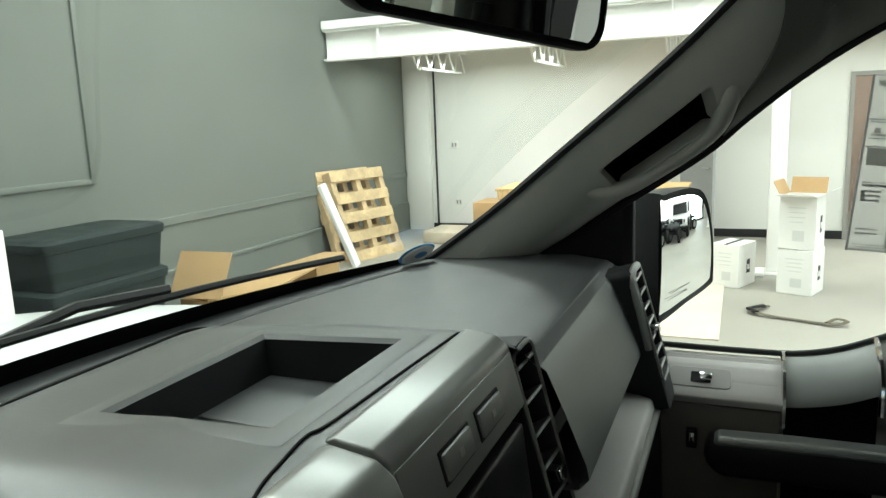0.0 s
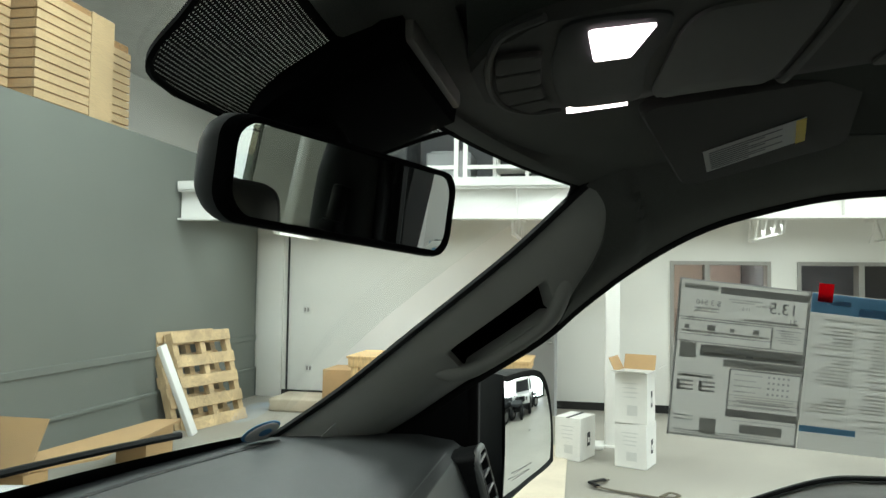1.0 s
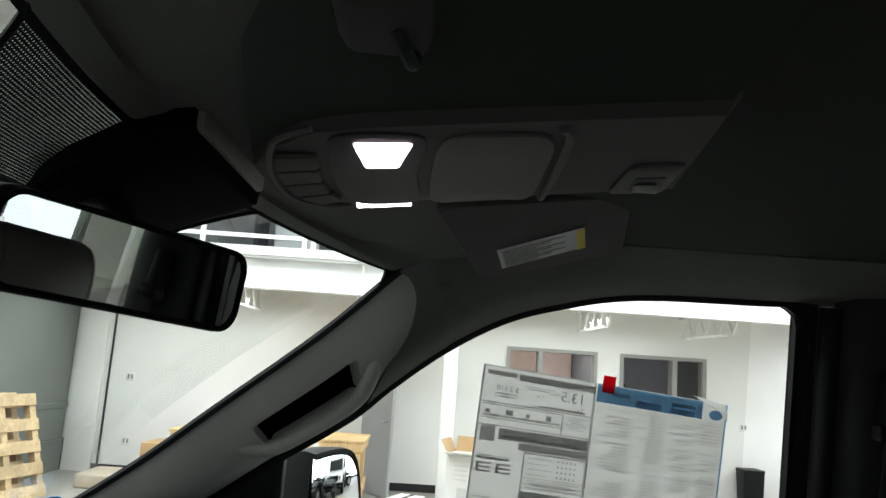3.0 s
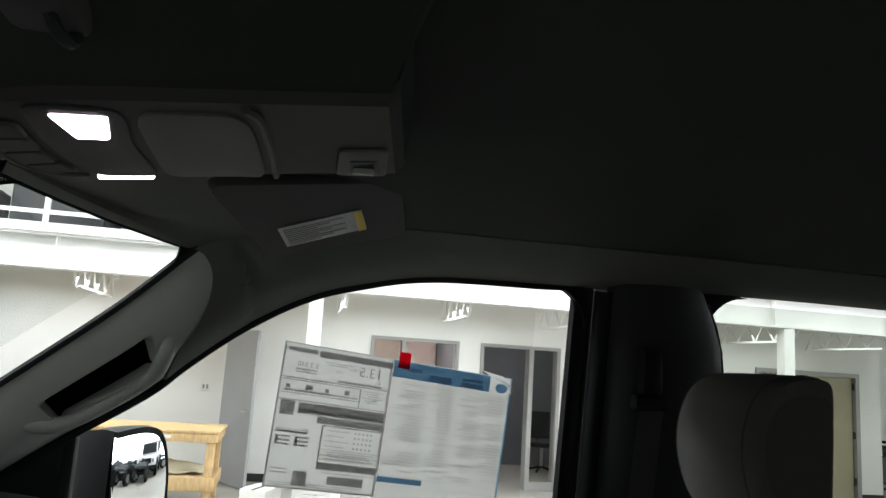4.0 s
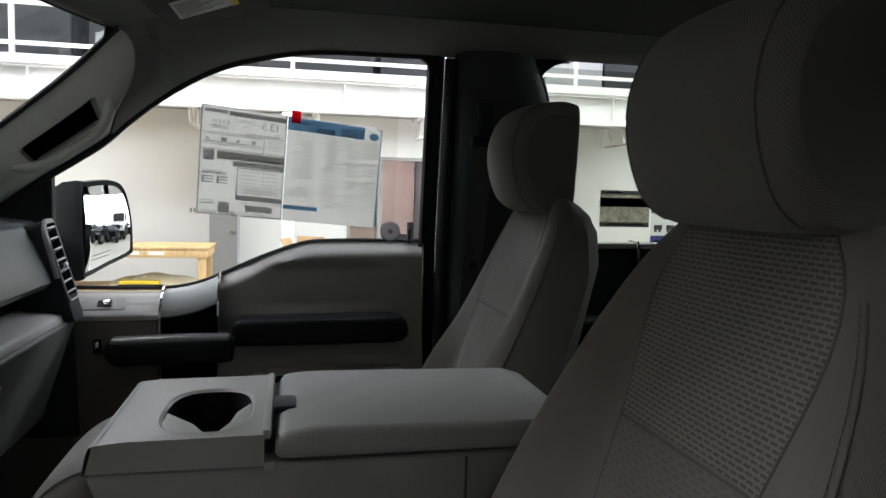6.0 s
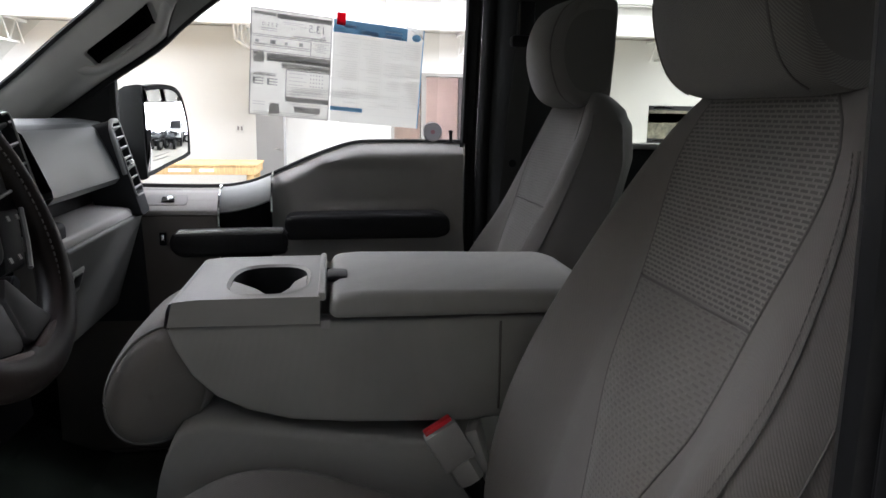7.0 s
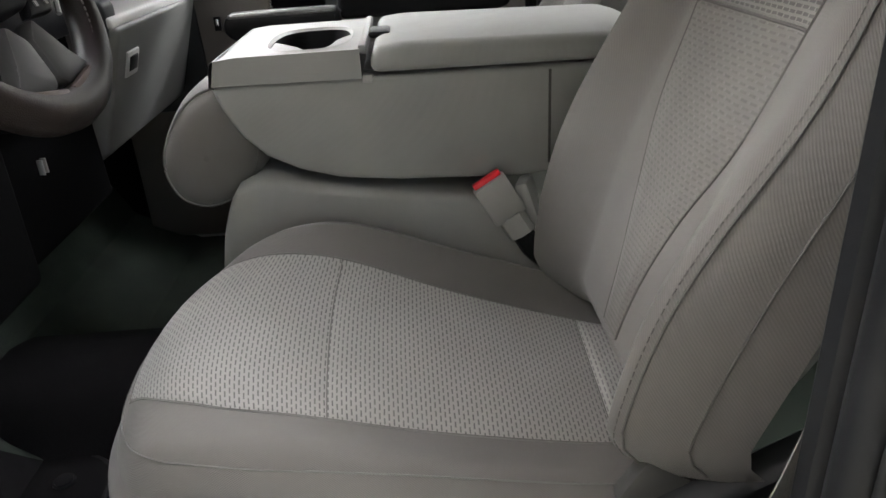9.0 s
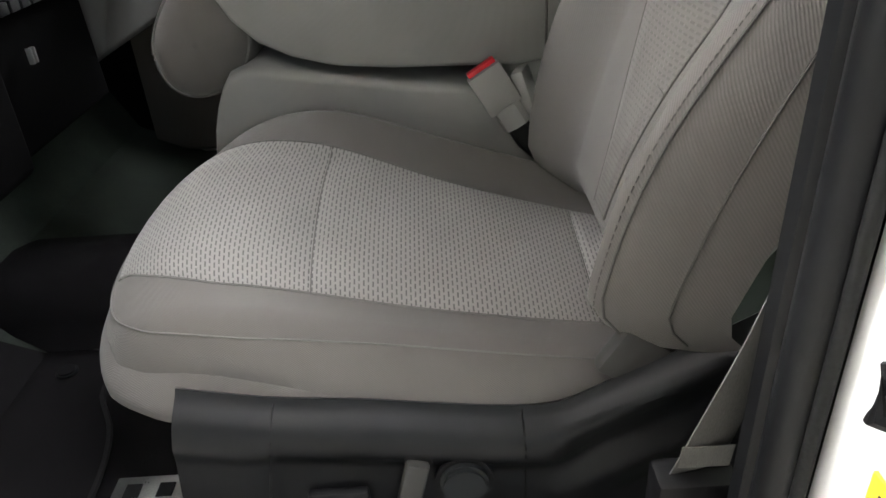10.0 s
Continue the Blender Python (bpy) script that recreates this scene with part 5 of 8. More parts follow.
rl = thing("rear_door", "dark moulded rear door behind the driver seat", "car door", (-0.86, -1.05, 0.75))
part("trim_panel", box((-0.83, -1.68, 0.60), (-0.80, -0.64, 1.465), 0.006), PLASTIC_DARK, rl)
part("outer_skin", box((-0.985, -1.70, 0.55), (-0.96, -0.40, 1.44), 0.01), WHITE_PAINT, rl, "white painted outer skin")
gl = part("window_glass", sheet(lambda u, v: (-win_x(lerp(1.46, 1.94, v)) - 0.012, lerp(-1.68, -0.62, u), lerp(1.46, 1.94, v)), 4, 4), PRIVACY, rl)

# pillars between the doors
for side in (1, -1):
    bp = thing("b_pillar_trim", "dark moulded pillar trim between the doors", "pillar trim", kind="structure")

    def pillar_at(u, v, side=side):
        z = lerp(0.62, 1.955, v)
        y0 = -0.392
        y1 = line_at(z, [(0.6, -0.68), (1.45, -0.680), (1.75, -0.665), (1.86, -0.648), (1.955, -0.60)])
        x = 0.80 if z < 1.45 else win_x(z) - 0.02
        bulge = 0.055 * math.sin(math.pi * u) ** 0.6
        return (side * (x - bulge), lerp(y0, y1, u), z)
    part("cover", thick(sheet(pillar_at, 12, 24), 0.006 * side), B_TRIM if side == 1 else PLASTIC_DARK, bp)
    part("outer_post", prism([(-0.42, 0.55), (-0.42, 1.97), (-0.60, 1.97), (-0.66, 0.55)], "x", *sorted((side * 0.85, side * 0.92))), PLASTIC_BLACK if side == 1 else WHITE_PAINT, bp, smooth=False)
    strip = [(side * (win_x(z) if z > 1.45 else 0.82), -0.358 if side == 1 else -0.343, z) for z in [lerp(0.62, 1.94, k / 14) for k in range(15)]]
    part("seal", tube(strip, 0.013, 8), RUBBER, bp)
    part("inner_seal", tube([(x - side * 0.016, y - 0.030, z) for x, y, z in strip], 0.020, 10), RUBBER, bp)
    if side == -1:
        strip = [(-(win_x(z) - 0.062), -0.338, z) for z in [lerp(1.438, 1.94, k / 10) for k in range(11)]]
        part("upper_cover_edge", thick(loft([[(x - 0.013, y + 0.002, z), (x + 0.014, y - 0.012, z)] for x, y, z in strip], closed=False), 0.004), GREY_PLASTIC, bp, "pale edge of the upper cover")
        part("belt_button", disc((-0.757, -0.338, 1.362), (0.5, 0.8, 0), 0.011, 0.006, 14, 0.002), GREY_PLASTIC, bp)
    if side == 1:
        rg = []
        for z in [lerp(1.47, 1.93, k / 10) for k in range(11)]:
            y1 = line_at(z, [(1.45, -0.680), (1.75, -0.665), (1.86, -0.648), (1.955, -0.60)])
            rg.append((win_x(z) - 0.01, y1, z))
        part("rear_seal", tube(rg, 0.010, 6), RUBBER, bp)
        # rounded upper corners of the two window openings
        for yc, zc, sy, r in ((-0.352, 1.948, 1, 0.085), (-0.610, 1.952, -1, 0.10)):
            pts = [(yc, zc + 0.01)] + [(yc + sy * r * (1 - math.cos(a)), zc - r * (1 - math.sin(a))) for a in [radians(90 * k / 8) for k in range(9)]]
            part("corner_seal", prism(pts, "x", win_x(1.93) - 0.012, win_x(1.93) + 0.006), RUBBER, bp)

# ---- floor and front of the cab ----
solid("cab_floor", box((-0.80, -1.68, 0.55), (0.80, 0.95, 0.62)), CARPET, "black carpeted cab floor", "floor", kind="structure", smooth=False)
solid("firewall", prism([(0.62, 0.62), (0.80, 0.70), (0.95, 0.98), (1.02, 1.36), (1.10, 1.36), (1.05, 0.55), (0.62, 0.55)], "x", -0.80, 0.80), CARPET, "black carpeted toe board", "wall", kind="structure", smooth=False)
for sd in (1, -1):
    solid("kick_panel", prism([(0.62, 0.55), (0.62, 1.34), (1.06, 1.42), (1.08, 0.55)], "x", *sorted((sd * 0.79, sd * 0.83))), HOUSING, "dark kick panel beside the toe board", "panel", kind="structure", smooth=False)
bm = box((-0.80, -1.74, 0.55), (0.80, -1.68, 1.42))
bm = box((-0.80, -1.74, 1.42), (-0.62, -1.68, 1.98), bm=bm)
bm = box((0.62, -1.74, 1.42), (0.80, -1.68, 1.98), bm=bm)
bm = box((-0.62, -1.74, 1.88), (0.62, -1.68, 1.98), bm=bm)
solid("cab_rear_wall", bm, PLASTIC_DARK, "dark cab rear wall round the back window", "wall", kind="structure", smooth=False)
solid("back_window", box((-0.62, -1.715, 1.42), (0.62, -1.71, 1.88)), PRIVACY, "cab back window", "window", kind="structure", smooth=False)
solid("sill_plate", box((-0.97, -0.34, 0.50), (-0.80, 0.80, 0.60), 0.01), PLASTIC_BLACK, "black plastic door sill cover", "sill", kind="structure")

# driver side door opening: painted jamb, seals, striker
jm = thing("door_jamb", "white painted door jamb with striker and rubber seals", "door jamb", kind="structure")


def leaning(section):
    """An upright post with this plan, leaning inwards above the belt line."""
    return loft([[(x + d, y - 0.35 * d, z) for x, y in section] for z, d in ((0.58, 0.0), (1.0, 0.0), (1.42, 0.0), (1.50, 0.006), (1.60, 0.018), (1.96, 0.072))])


part("jamb", leaning([(-0.845, -0.350), (-0.872, -0.302), (-0.985, -0.300), (-0.99, -0.40), (-0.845, -0.40)]), WHITE_PAINT, jm)
part("pillar_cover", leaning([(-0.775, -0.350), (-0.783, -0.310), (-0.795, -0.288), (-0.812, -0.277), (-0.825, -0.279), (-0.834, -0.290), (-0.84, -0.35)]), SHIELD, jm, "dark pillar cover")
# slim black post added to stand in for the shadow beside the seal
part("seal_shadow", leaning([(-0.838 + 0.010 * math.cos(a), -0.294 + 0.010 * math.sin(a)) for a in [2 * math.pi * k / 10 for k in range(10)]]), PLASTIC_BLACK, jm)
for (x, y), r, mt_ in (((-0.858, -0.286), 0.016, SHIELD), ((-0.8765, -0.291), 0.005, RUBBER)):
    part("seal", leaning([(x + r * math.cos(a), y + r * math.sin(a)) for a in [2 * math.pi * k / 12 for k in range(12)]]), mt_, jm, "dark rubber seal")
part("striker", tube([(-0.972, -0.300, 1.155), (-0.952, -0.268, 1.150), (-0.952, -0.268, 1.125), (-0.972, -0.300, 1.12)], 0.007, 8), PLASTIC_BLACK, jm)
part("striker_plate", box((-0.984, -0.302, 1.105), (-0.958, -0.298, 1.17), 0.0015), PLASTIC_BLACK, jm)
lab = part("placard", box((-0.985, -0.302, 1.00), (-0.926, -0.2985, 1.055)), YELLOW, jm, "yellow placard with dark print", smooth=False)
for k in range(4):
    part("print_bar", box((-0.98, -0.2984, 1.008 + 0.011 * k), (-0.932 - 0.004 * (k % 2), -0.2978, 1.013 + 0.011 * k)), BLACK_INK, lab, smooth=False)

# tunnel and driver carpet take the mat's black to paint the footwell shade
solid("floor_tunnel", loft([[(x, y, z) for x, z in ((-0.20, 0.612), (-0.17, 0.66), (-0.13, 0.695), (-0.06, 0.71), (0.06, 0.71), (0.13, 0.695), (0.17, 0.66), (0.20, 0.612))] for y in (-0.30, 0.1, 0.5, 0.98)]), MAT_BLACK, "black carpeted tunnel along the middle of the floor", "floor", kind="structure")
solid("driver_floor_lining", prism([(-0.30, 0.6205), (0.62, 0.6205), (0.80, 0.702), (0.948, 0.98), (1.012, 1.355), (1.02, 1.355), (0.96, 0.98), (0.81, 0.69), (0.63, 0.61), (-0.30, 0.61)], "x", -0.79, -0.19), MAT_BLACK, "driver footwell carpet, blackened for the shade there", "floor", kind="structure", smooth=False)

# floor mat with its hook
mt = thing("floor_mat", "black rubber-backed floor mat with retaining post", "floor mat", (-0.4, 0.5, 0.62))
out = smooth_line([(-0.74, 0.66, 0), (-0.20, 0.66, 0), (-0.18, 0.58, 0), (-0.225, 0.52, 0), (-0.31, 0.508, 0), (-0.40, 0.462, 0), (-0.52, 0.443, 0), (-0.72, 0.45, 0)], 4, True)
part("mat", loft([[(p.x, p.y, 0.621) for p in out], [(p.x, p.y, 0.632) for p in out], [(-0.42 + (p.x + 0.42) * 0.97, 0.62 + (p.y - 0.62) * 0.97, 0.634) for p in out]]), MAT_BLACK, mt)
part("binding", tube([(p.x, p.y, 0.630) for p in out], 0.005, 6, True), RUBBER, mt)
part("post", disc((-0.250, 0.588, 0.638), (0, 0, 1), 0.018, 0.010, 20, 0.003), PLASTIC_BLACK, mt)

# dashboard
da = thing("dashboard", "dark moulded dashboard with grey lower panels", "dashboard", (0, 0.8, 1.0))
TOP = [(0.58, 1.497), (0.60, 1.512), (0.66, 1.520), (0.78, 1.517), (0.92, 1.506), (1.05, 1.491), (1.20, 1.472)]


def dash_top(x, y):
    z = line_at(y, TOP)
    hump = 0.034 * ramp(abs(x - 0.0), [(0.17, 1.0), (0.24, 0.0)]) * ramp(y, [(0.55, 1.0), (0.95, 1.0), (1.12, 0.0)])
    cowl = 0.03 * ramp(abs(x + 0.42), [(0.16, 1.0), (0.24, 0.0)]) * ramp(y, [(0.55, 1.0), (0.95, 0.0)])
    return z + hump + cowl


def dash_front(x):
    return 0.585 + 0.045 * ramp(abs(x), [(0.15, 1.0), (0.19, 0.0)])


def foot_y(x):
    return 1.19 - 0.235 * (x / 0.76) ** 2


BIN = (-0.085, 0.132, 0.690, 0.855)  # x from, to; y from, to
NX, NY = 76, 44
bm = bmesh.new()
grid = {}
for i in range(NX + 1):
    x = lerp(-0.76, 0.76, i / NX)
    for j in range(NY + 1):
        y = lerp(dash_front(x), foot_y(x), j / NY)
        grid[i, j] = bm.verts.new((x, y, dash_top(x, y)))
for i in range(NX):
    for j in range(NY):
        c = (grid[i, j].co + grid[i + 1, j + 1].co) / 2
        if BIN[0] < c.x < BIN[1] and BIN[2] < c.y < BIN[3]:
            continue
        bm.faces.new((grid[i, j], grid[i + 1, j], grid[i + 1, j + 1], grid[i, j + 1]))
part("top_pad", bm, DASH_TOP, da)
# open bin in the middle of the top
x0, x1, y0, y1 = BIN
bm = bmesh.new()


def bin_ring(grow, lift):
    return [(x, y, dash_top(x, y) + lift) for x, y in ((x0 - grow, y0 - grow), (x1 + grow, y0 - grow), (x1 + grow, y1 + grow), (x0 - grow, y1 + grow))]


ring0 = bin_ring(0.019, 0.0003)
ring1 = bin_ring(-0.002, 0.0022)
ring1b = bin_ring(-0.007, -0.002)
ring2 = [(x0 + 0.088, y0 + 0.030, 1.508), (x1 - 0.010, y0 + 0.030, 1.508), (x1 - 0.010, y1 - 0.012, 1.502), (x0 + 0.092, y1 - 0.012, 1.502)]
part("bin_rim", loft([ring0, bin_ring(0.014, 0.0016), ring1, ring1b], caps=False), DASH_TOP, da)
part("bin", loft([ring1b, ring2], caps=False), PLASTIC_DARK, da)
part("bin_mat", box((x0 + 0.092, y0 + 0.032, 1.499), (x1 - 0.013, y1 - 0.015, 1.5085), 0.003), DASH_TOP, da)
part("bin_groove", tube([(x0 + 0.087, y0 + 0.03, 1.5085), (x0 + 0.091, y1 - 0.013, 1.5035), (x1 - 0.011, y1 - 0.013, 1.5035)], 0.0028, 6), PLASTIC_BLACK, da)
# panel joint round the middle hump
jl = [(-0.30, 1.045), (-0.12, 1.047), (-0.03, 1.04), (0.06, 1.03), (0.15, 1.012), (0.195, 0.97), (0.225, 0.90), (0.240, 0.80), (0.240, 0.73), (0.228, 0.672), (0.212, 0.645)]
part("panel_joint", tube([(p.x, p.y, dash_top(p.x, p.y) + 0.0002) for p in smooth_line([(x, y, 0) for x, y in jl], 8)], 0.0034, 6), FRIT, da)
jf = [(0.205, 0.648), (0.06, 0.6535), (-0.06, 0.6575), (-0.085, 0.662), (-0.12, 0.657), (-0.156, 0.650), (-0.20, 0.632)]
part("panel_joint", tube([(p.x, p.y, dash_top(p.x, p.y) + 0.0006) for p in smooth_line([(x, y, 0) for x, y in jf], 6)], 0.0013, 5), FRIT, da)
part("defrost_strip", tube([(x, foot_y(x) - 0.09, dash_top(x, foot_y(x) - 0.09) + 0.001) for x in [lerp(-0.7, 0.7, k / 30) for k in range(31)]], 0.006, 6, flat=0.4), PLASTIC_BLACK, da)
# passenger side face, shelf and glove box
FACE = [(0.600, 1.511), (0.578, 1.496), (0.560, 1.455), (0.536, 1.395), (0.533, 1.380), (0.545, 1.366), (0.60, 1.360)]
part("upper_face", loft([[(lerp(0.238, 0.674, k / 20), y, z) for y, z in FACE] for k in range(21)], closed=False), DASH_FACE, da)
part("recess", box((0.20, 0.612, 1.30), (0.70, 0.68, 1.37)), PLASTIC_BLACK, da, smooth=False)
part("shelf_lip", prism([(0.510, 1.285), (0.515, 1.305), (0.54, 1.310), (0.66, 1.318), (0.66, 1.29)], "x", 0.20, 0.735, 0.006, 3), DASH_LOW, da, "pale grey shelf lip")
part("glove_box", prism([(0.500, 1.288), (0.66, 1.288), (0.78, 1.04), (0.66, 1.0), (0.575, 1.05)], "x", 0.20, 0.735, 0.010, 3), GLOVE, da, "grey glove box door")
latch = part("glove_latch", moved(box((-0.034, -0.004, -0.026), (0.034, 0.012, 0.026), 0.004), Matrix.Translation((0.285, 0.524, 1.212)) @ Matrix.Rotation(radians(17), 4, "X")), DASH_LOW, da, "pale latch frame")
part("latch_slot", moved(box((-0.022, -0.006, -0.014), (0.022, -0.002, 0.016), 0.002), Matrix.Translation((0.285, 0.524, 1.212)) @ Matrix.Rotation(radians(17), 4, "X")), PLASTIC_BLACK, latch)
part("side_cap", prism([(0.50, 1.0), (0.51, 1.30), (0.58, 1.505), (0.95, 1.48), (1.0, 1.0)], "x", 0.735, 0.760, 0.006), PLASTIC_DARK, da)
# centre stack
part("stack_body", prism([(0.575, 0.98), (0.588, 1.30), (0.615, 1.500), (0.64, 1.53), (0.80, 1.48), (0.80, 0.98)], "x", -0.180, 0.180, 0.010, 3), HOUSING, da)
part("fascia", prism([(0.597, 1.536), (0.601, 1.5445), (0.612, 1.5525), (0.642, 1.5565), (0.650, 1.552), (0.650, 1.515), (0.605, 1.515)], "x", -0.086, 0.176, 0.003, 3), SATIN_DARK, da, "satin grey top fascia")
part("fascia_corner", prism([(0.585, 1.520), (0.592, 1.539), (0.606, 1.550), (0.640, 1.5555), (0.650, 1.551), (0.650, 1.515), (0.605, 1.515)], "x", -0.165, -0.0885, 0.006, 3), SATIN_DARK, da, "satin grey fascia corner")
tilt = Matrix.Translation((0, 0.594, 1.510)) @ Matrix.Rotation(radians(-15), 4, "X")
part("button_strip", moved(box((-0.084, -0.005, -0.027), (0.172, 0.03, 0.028), 0.003), tilt), STACK_GREY, da)
for x in (0.005, 0.082):
    b = part("stack_button", moved(box((-0.028, -0.0095, -0.011), (0.028, -0.004, 0.011), 0.003), tilt @ Matrix.Translation((x, 0, 0))), STACK_GREY, da)
    part("button_gap", moved(box((-0.0305, -0.0062, -0.0135), (0.0305, -0.004, 0.0135), 0.0008, 1), tilt @ Matrix.Translation((x, 0, 0))), PLASTIC_BLACK, b)
    part("symbol", moved(box((-0.004, -0.0102, -0.003), (0.004, -0.0094, 0.003)), tilt @ Matrix.Translation((x, 0, 0))), GREY_PLASTIC, b, smooth=False)
part("screen", prism([(0.560, 1.29), (0.581, 1.472), (0.60, 1.475), (0.60, 1.29)], "x", -0.155, 0.158, 0.003), material("dark_screen_glass", (0.004, 0.004, 0.005), 0.35, stain=0.05, spec=0.2), da, "dark glossy display")
for k in range(3):
    part("radio_knob", disc((-0.09 + 0.09 * k, 0.562, 1.25), (0, 1, 0), 0.018, 0.025, 20, 0.003), PLASTIC_DARK, da)
for k in range(8):
    part("stack_key", box((-0.13 + 0.033 * k, 0.558, 1.19), (-0.104 + 0.033 * k, 0.58, 1.208), 0.002), PLASTIC_DARK, da)


def air_vent(xc, y, z0, z1, w, turn, lean, roll, foot=0.0):
    """An upright vent pod: deep dark body, satin frame, slats across its throat and a bright knob."""
    m = Matrix.Translation((xc, y, (z0 + z1) / 2)) @ Matrix.Rotation(radians(turn), 4, "Z") @ Matrix.Rotation(radians(lean), 4, "X") @ Matrix.Rotation(radians(roll), 4, "Y")
    h = (z1 - z0) / 2
    ring = rounded(w, h, 0.012, 4)
    loops = []
    for ix, iz, d in ((0.0, 0.0, 0.10), (0.0, 0.0, 0.004), (0.001, 0.001, 0.0), (0.006, 0.006, -0.003), (0.009, 0.010, 0.004), (0.009, 0.010, 0.045)):
        loops.append([m @ Vector((x * (1 - ix / w), d, z * (1 - iz / h) + (foot if z < 0 and ix > 0.005 else 0))) for x, z in ring])
    v = part("vent_bezel", loft(loops), PLASTIC_DARK, da, "dark vent body")
    edge = [m @ Vector((x * (1 - 0.004 / w), -0.002, z * (1 - 0.004 / h) + (foot * 0.9 if z < 0 else 0))) for x, z in ring]
    part("vent_trim", tube(edge, 0.0026, 8, True), SATIN_DARK, v, "satin edge strip")
    if foot:
        part("vent_frame", tube(smooth_line([m @ Vector(p) for p in ((w * 0.6, 0.0, h * 0.97), (-w * 0.55, 0.0, h * 0.97), (-w * 0.93, 0.002, h * 0.80), (-w * 0.95, 0.004, h * 0.30), (-w * 0.93, 0.006, -h * 0.1))], 4), 0.0062, 8), SATIN, v, "bright satin outer frame")
    n = 7
    for k in range(n):
        z = lerp(-h * 0.84 + foot, h * 0.84, k / (n - 1))
        part("slat", moved(box((-w + 0.008, -0.004, -0.0022), (w - 0.008, 0.026, 0.0022), 0.001, 1), m @ Matrix.Translation((0, 0, z)) @ Matrix.Rotation(radians(-24), 4, "X")), SATIN, v, "satin vent slat")
    part("vent_knob", moved(box((-0.008, -0.013, -0.007), (0.008, 0.004, 0.007), 0.002), m @ Matrix.Translation((0, 0, -h * 0.12 + foot / 2))), CHROME, v)


air_vent(0.224, 0.572, 1.27, 1.540, 0.027, -10, -10, -10)
air_vent(-0.152, 0.574, 1.27, 1.540, 0.027, 10, -10, 10)
air_vent(0.698, 0.517, 1.285, 1.522, 0.034, -3, -15, -4, 0.050)
part("stack_end", box((0.192, 0.520, 1.262), (0.258, 0.575, 1.335), 0.012, 3), PLASTIC_DARK, da, "dark end block under the vent")
# driver side lower panels
part("cluster_hood", prism([(0.62, 1.34), (0.60, 1.50), (0.64, 1.535), (0.90, 1.50), (0.90, 1.34)], "x", -0.62, -0.24, 0.012, 3), PLASTIC_BLACK, da)
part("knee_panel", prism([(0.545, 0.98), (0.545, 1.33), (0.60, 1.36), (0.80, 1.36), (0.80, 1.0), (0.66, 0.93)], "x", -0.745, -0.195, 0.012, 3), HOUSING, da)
part("hood_release", box((-0.094, 0.553, 1.112), (-0.090, 0.562, 1.136), 0.001), SATIN, da)
part("hood_release", box((-0.083, 0.553, 1.112), (-0.079, 0.562, 1.136), 0.001), GREY_PLASTIC, da)

# steering wheel
sw = thing("steering_wheel", "dark leather steering wheel with grey spokes and buttons", "steering wheel", (-0.452, 0.40, 1.45))
wm = Matrix.Translation((-0.452, 0.385, 1.450)) @ Matrix.Rotation(radians(-24), 4, "X")
rim = []
for k in range(64):
    a = 2 * math.pi * k / 64
    rim.append(wm @ Vector((0.177 * math.cos(a), 0, 0.177 * math.sin(a) * 0.97)))
part("rim", tube(rim, [0.0180 + 0.0025 * max(0, -math.sin(2 * math.pi * k / 64)) for k in range(64)], 12, True), LEATHER, sw)
hub = [(-0.075, 0.055), (-0.05, 0.082), (0.05, 0.082), (0.075, 0.055), (0.07, -0.03), (0.045, -0.07), (-0.045, -0.07), (-0.07, -0.03)]
part("hub", moved(prism(hub, "y", -0.012, 0.06, 0.014, 3), wm), PLASTIC_BLACK, sw)
SPOKE_BROWN = material("brown_spoke_leather", (0.060, 0.043, 0.036), 0.5, grain=0.15, grain_scale=500, stain=0.2, stain_scale=14, bump=0.25, bump_scale=700, spec=0.3)
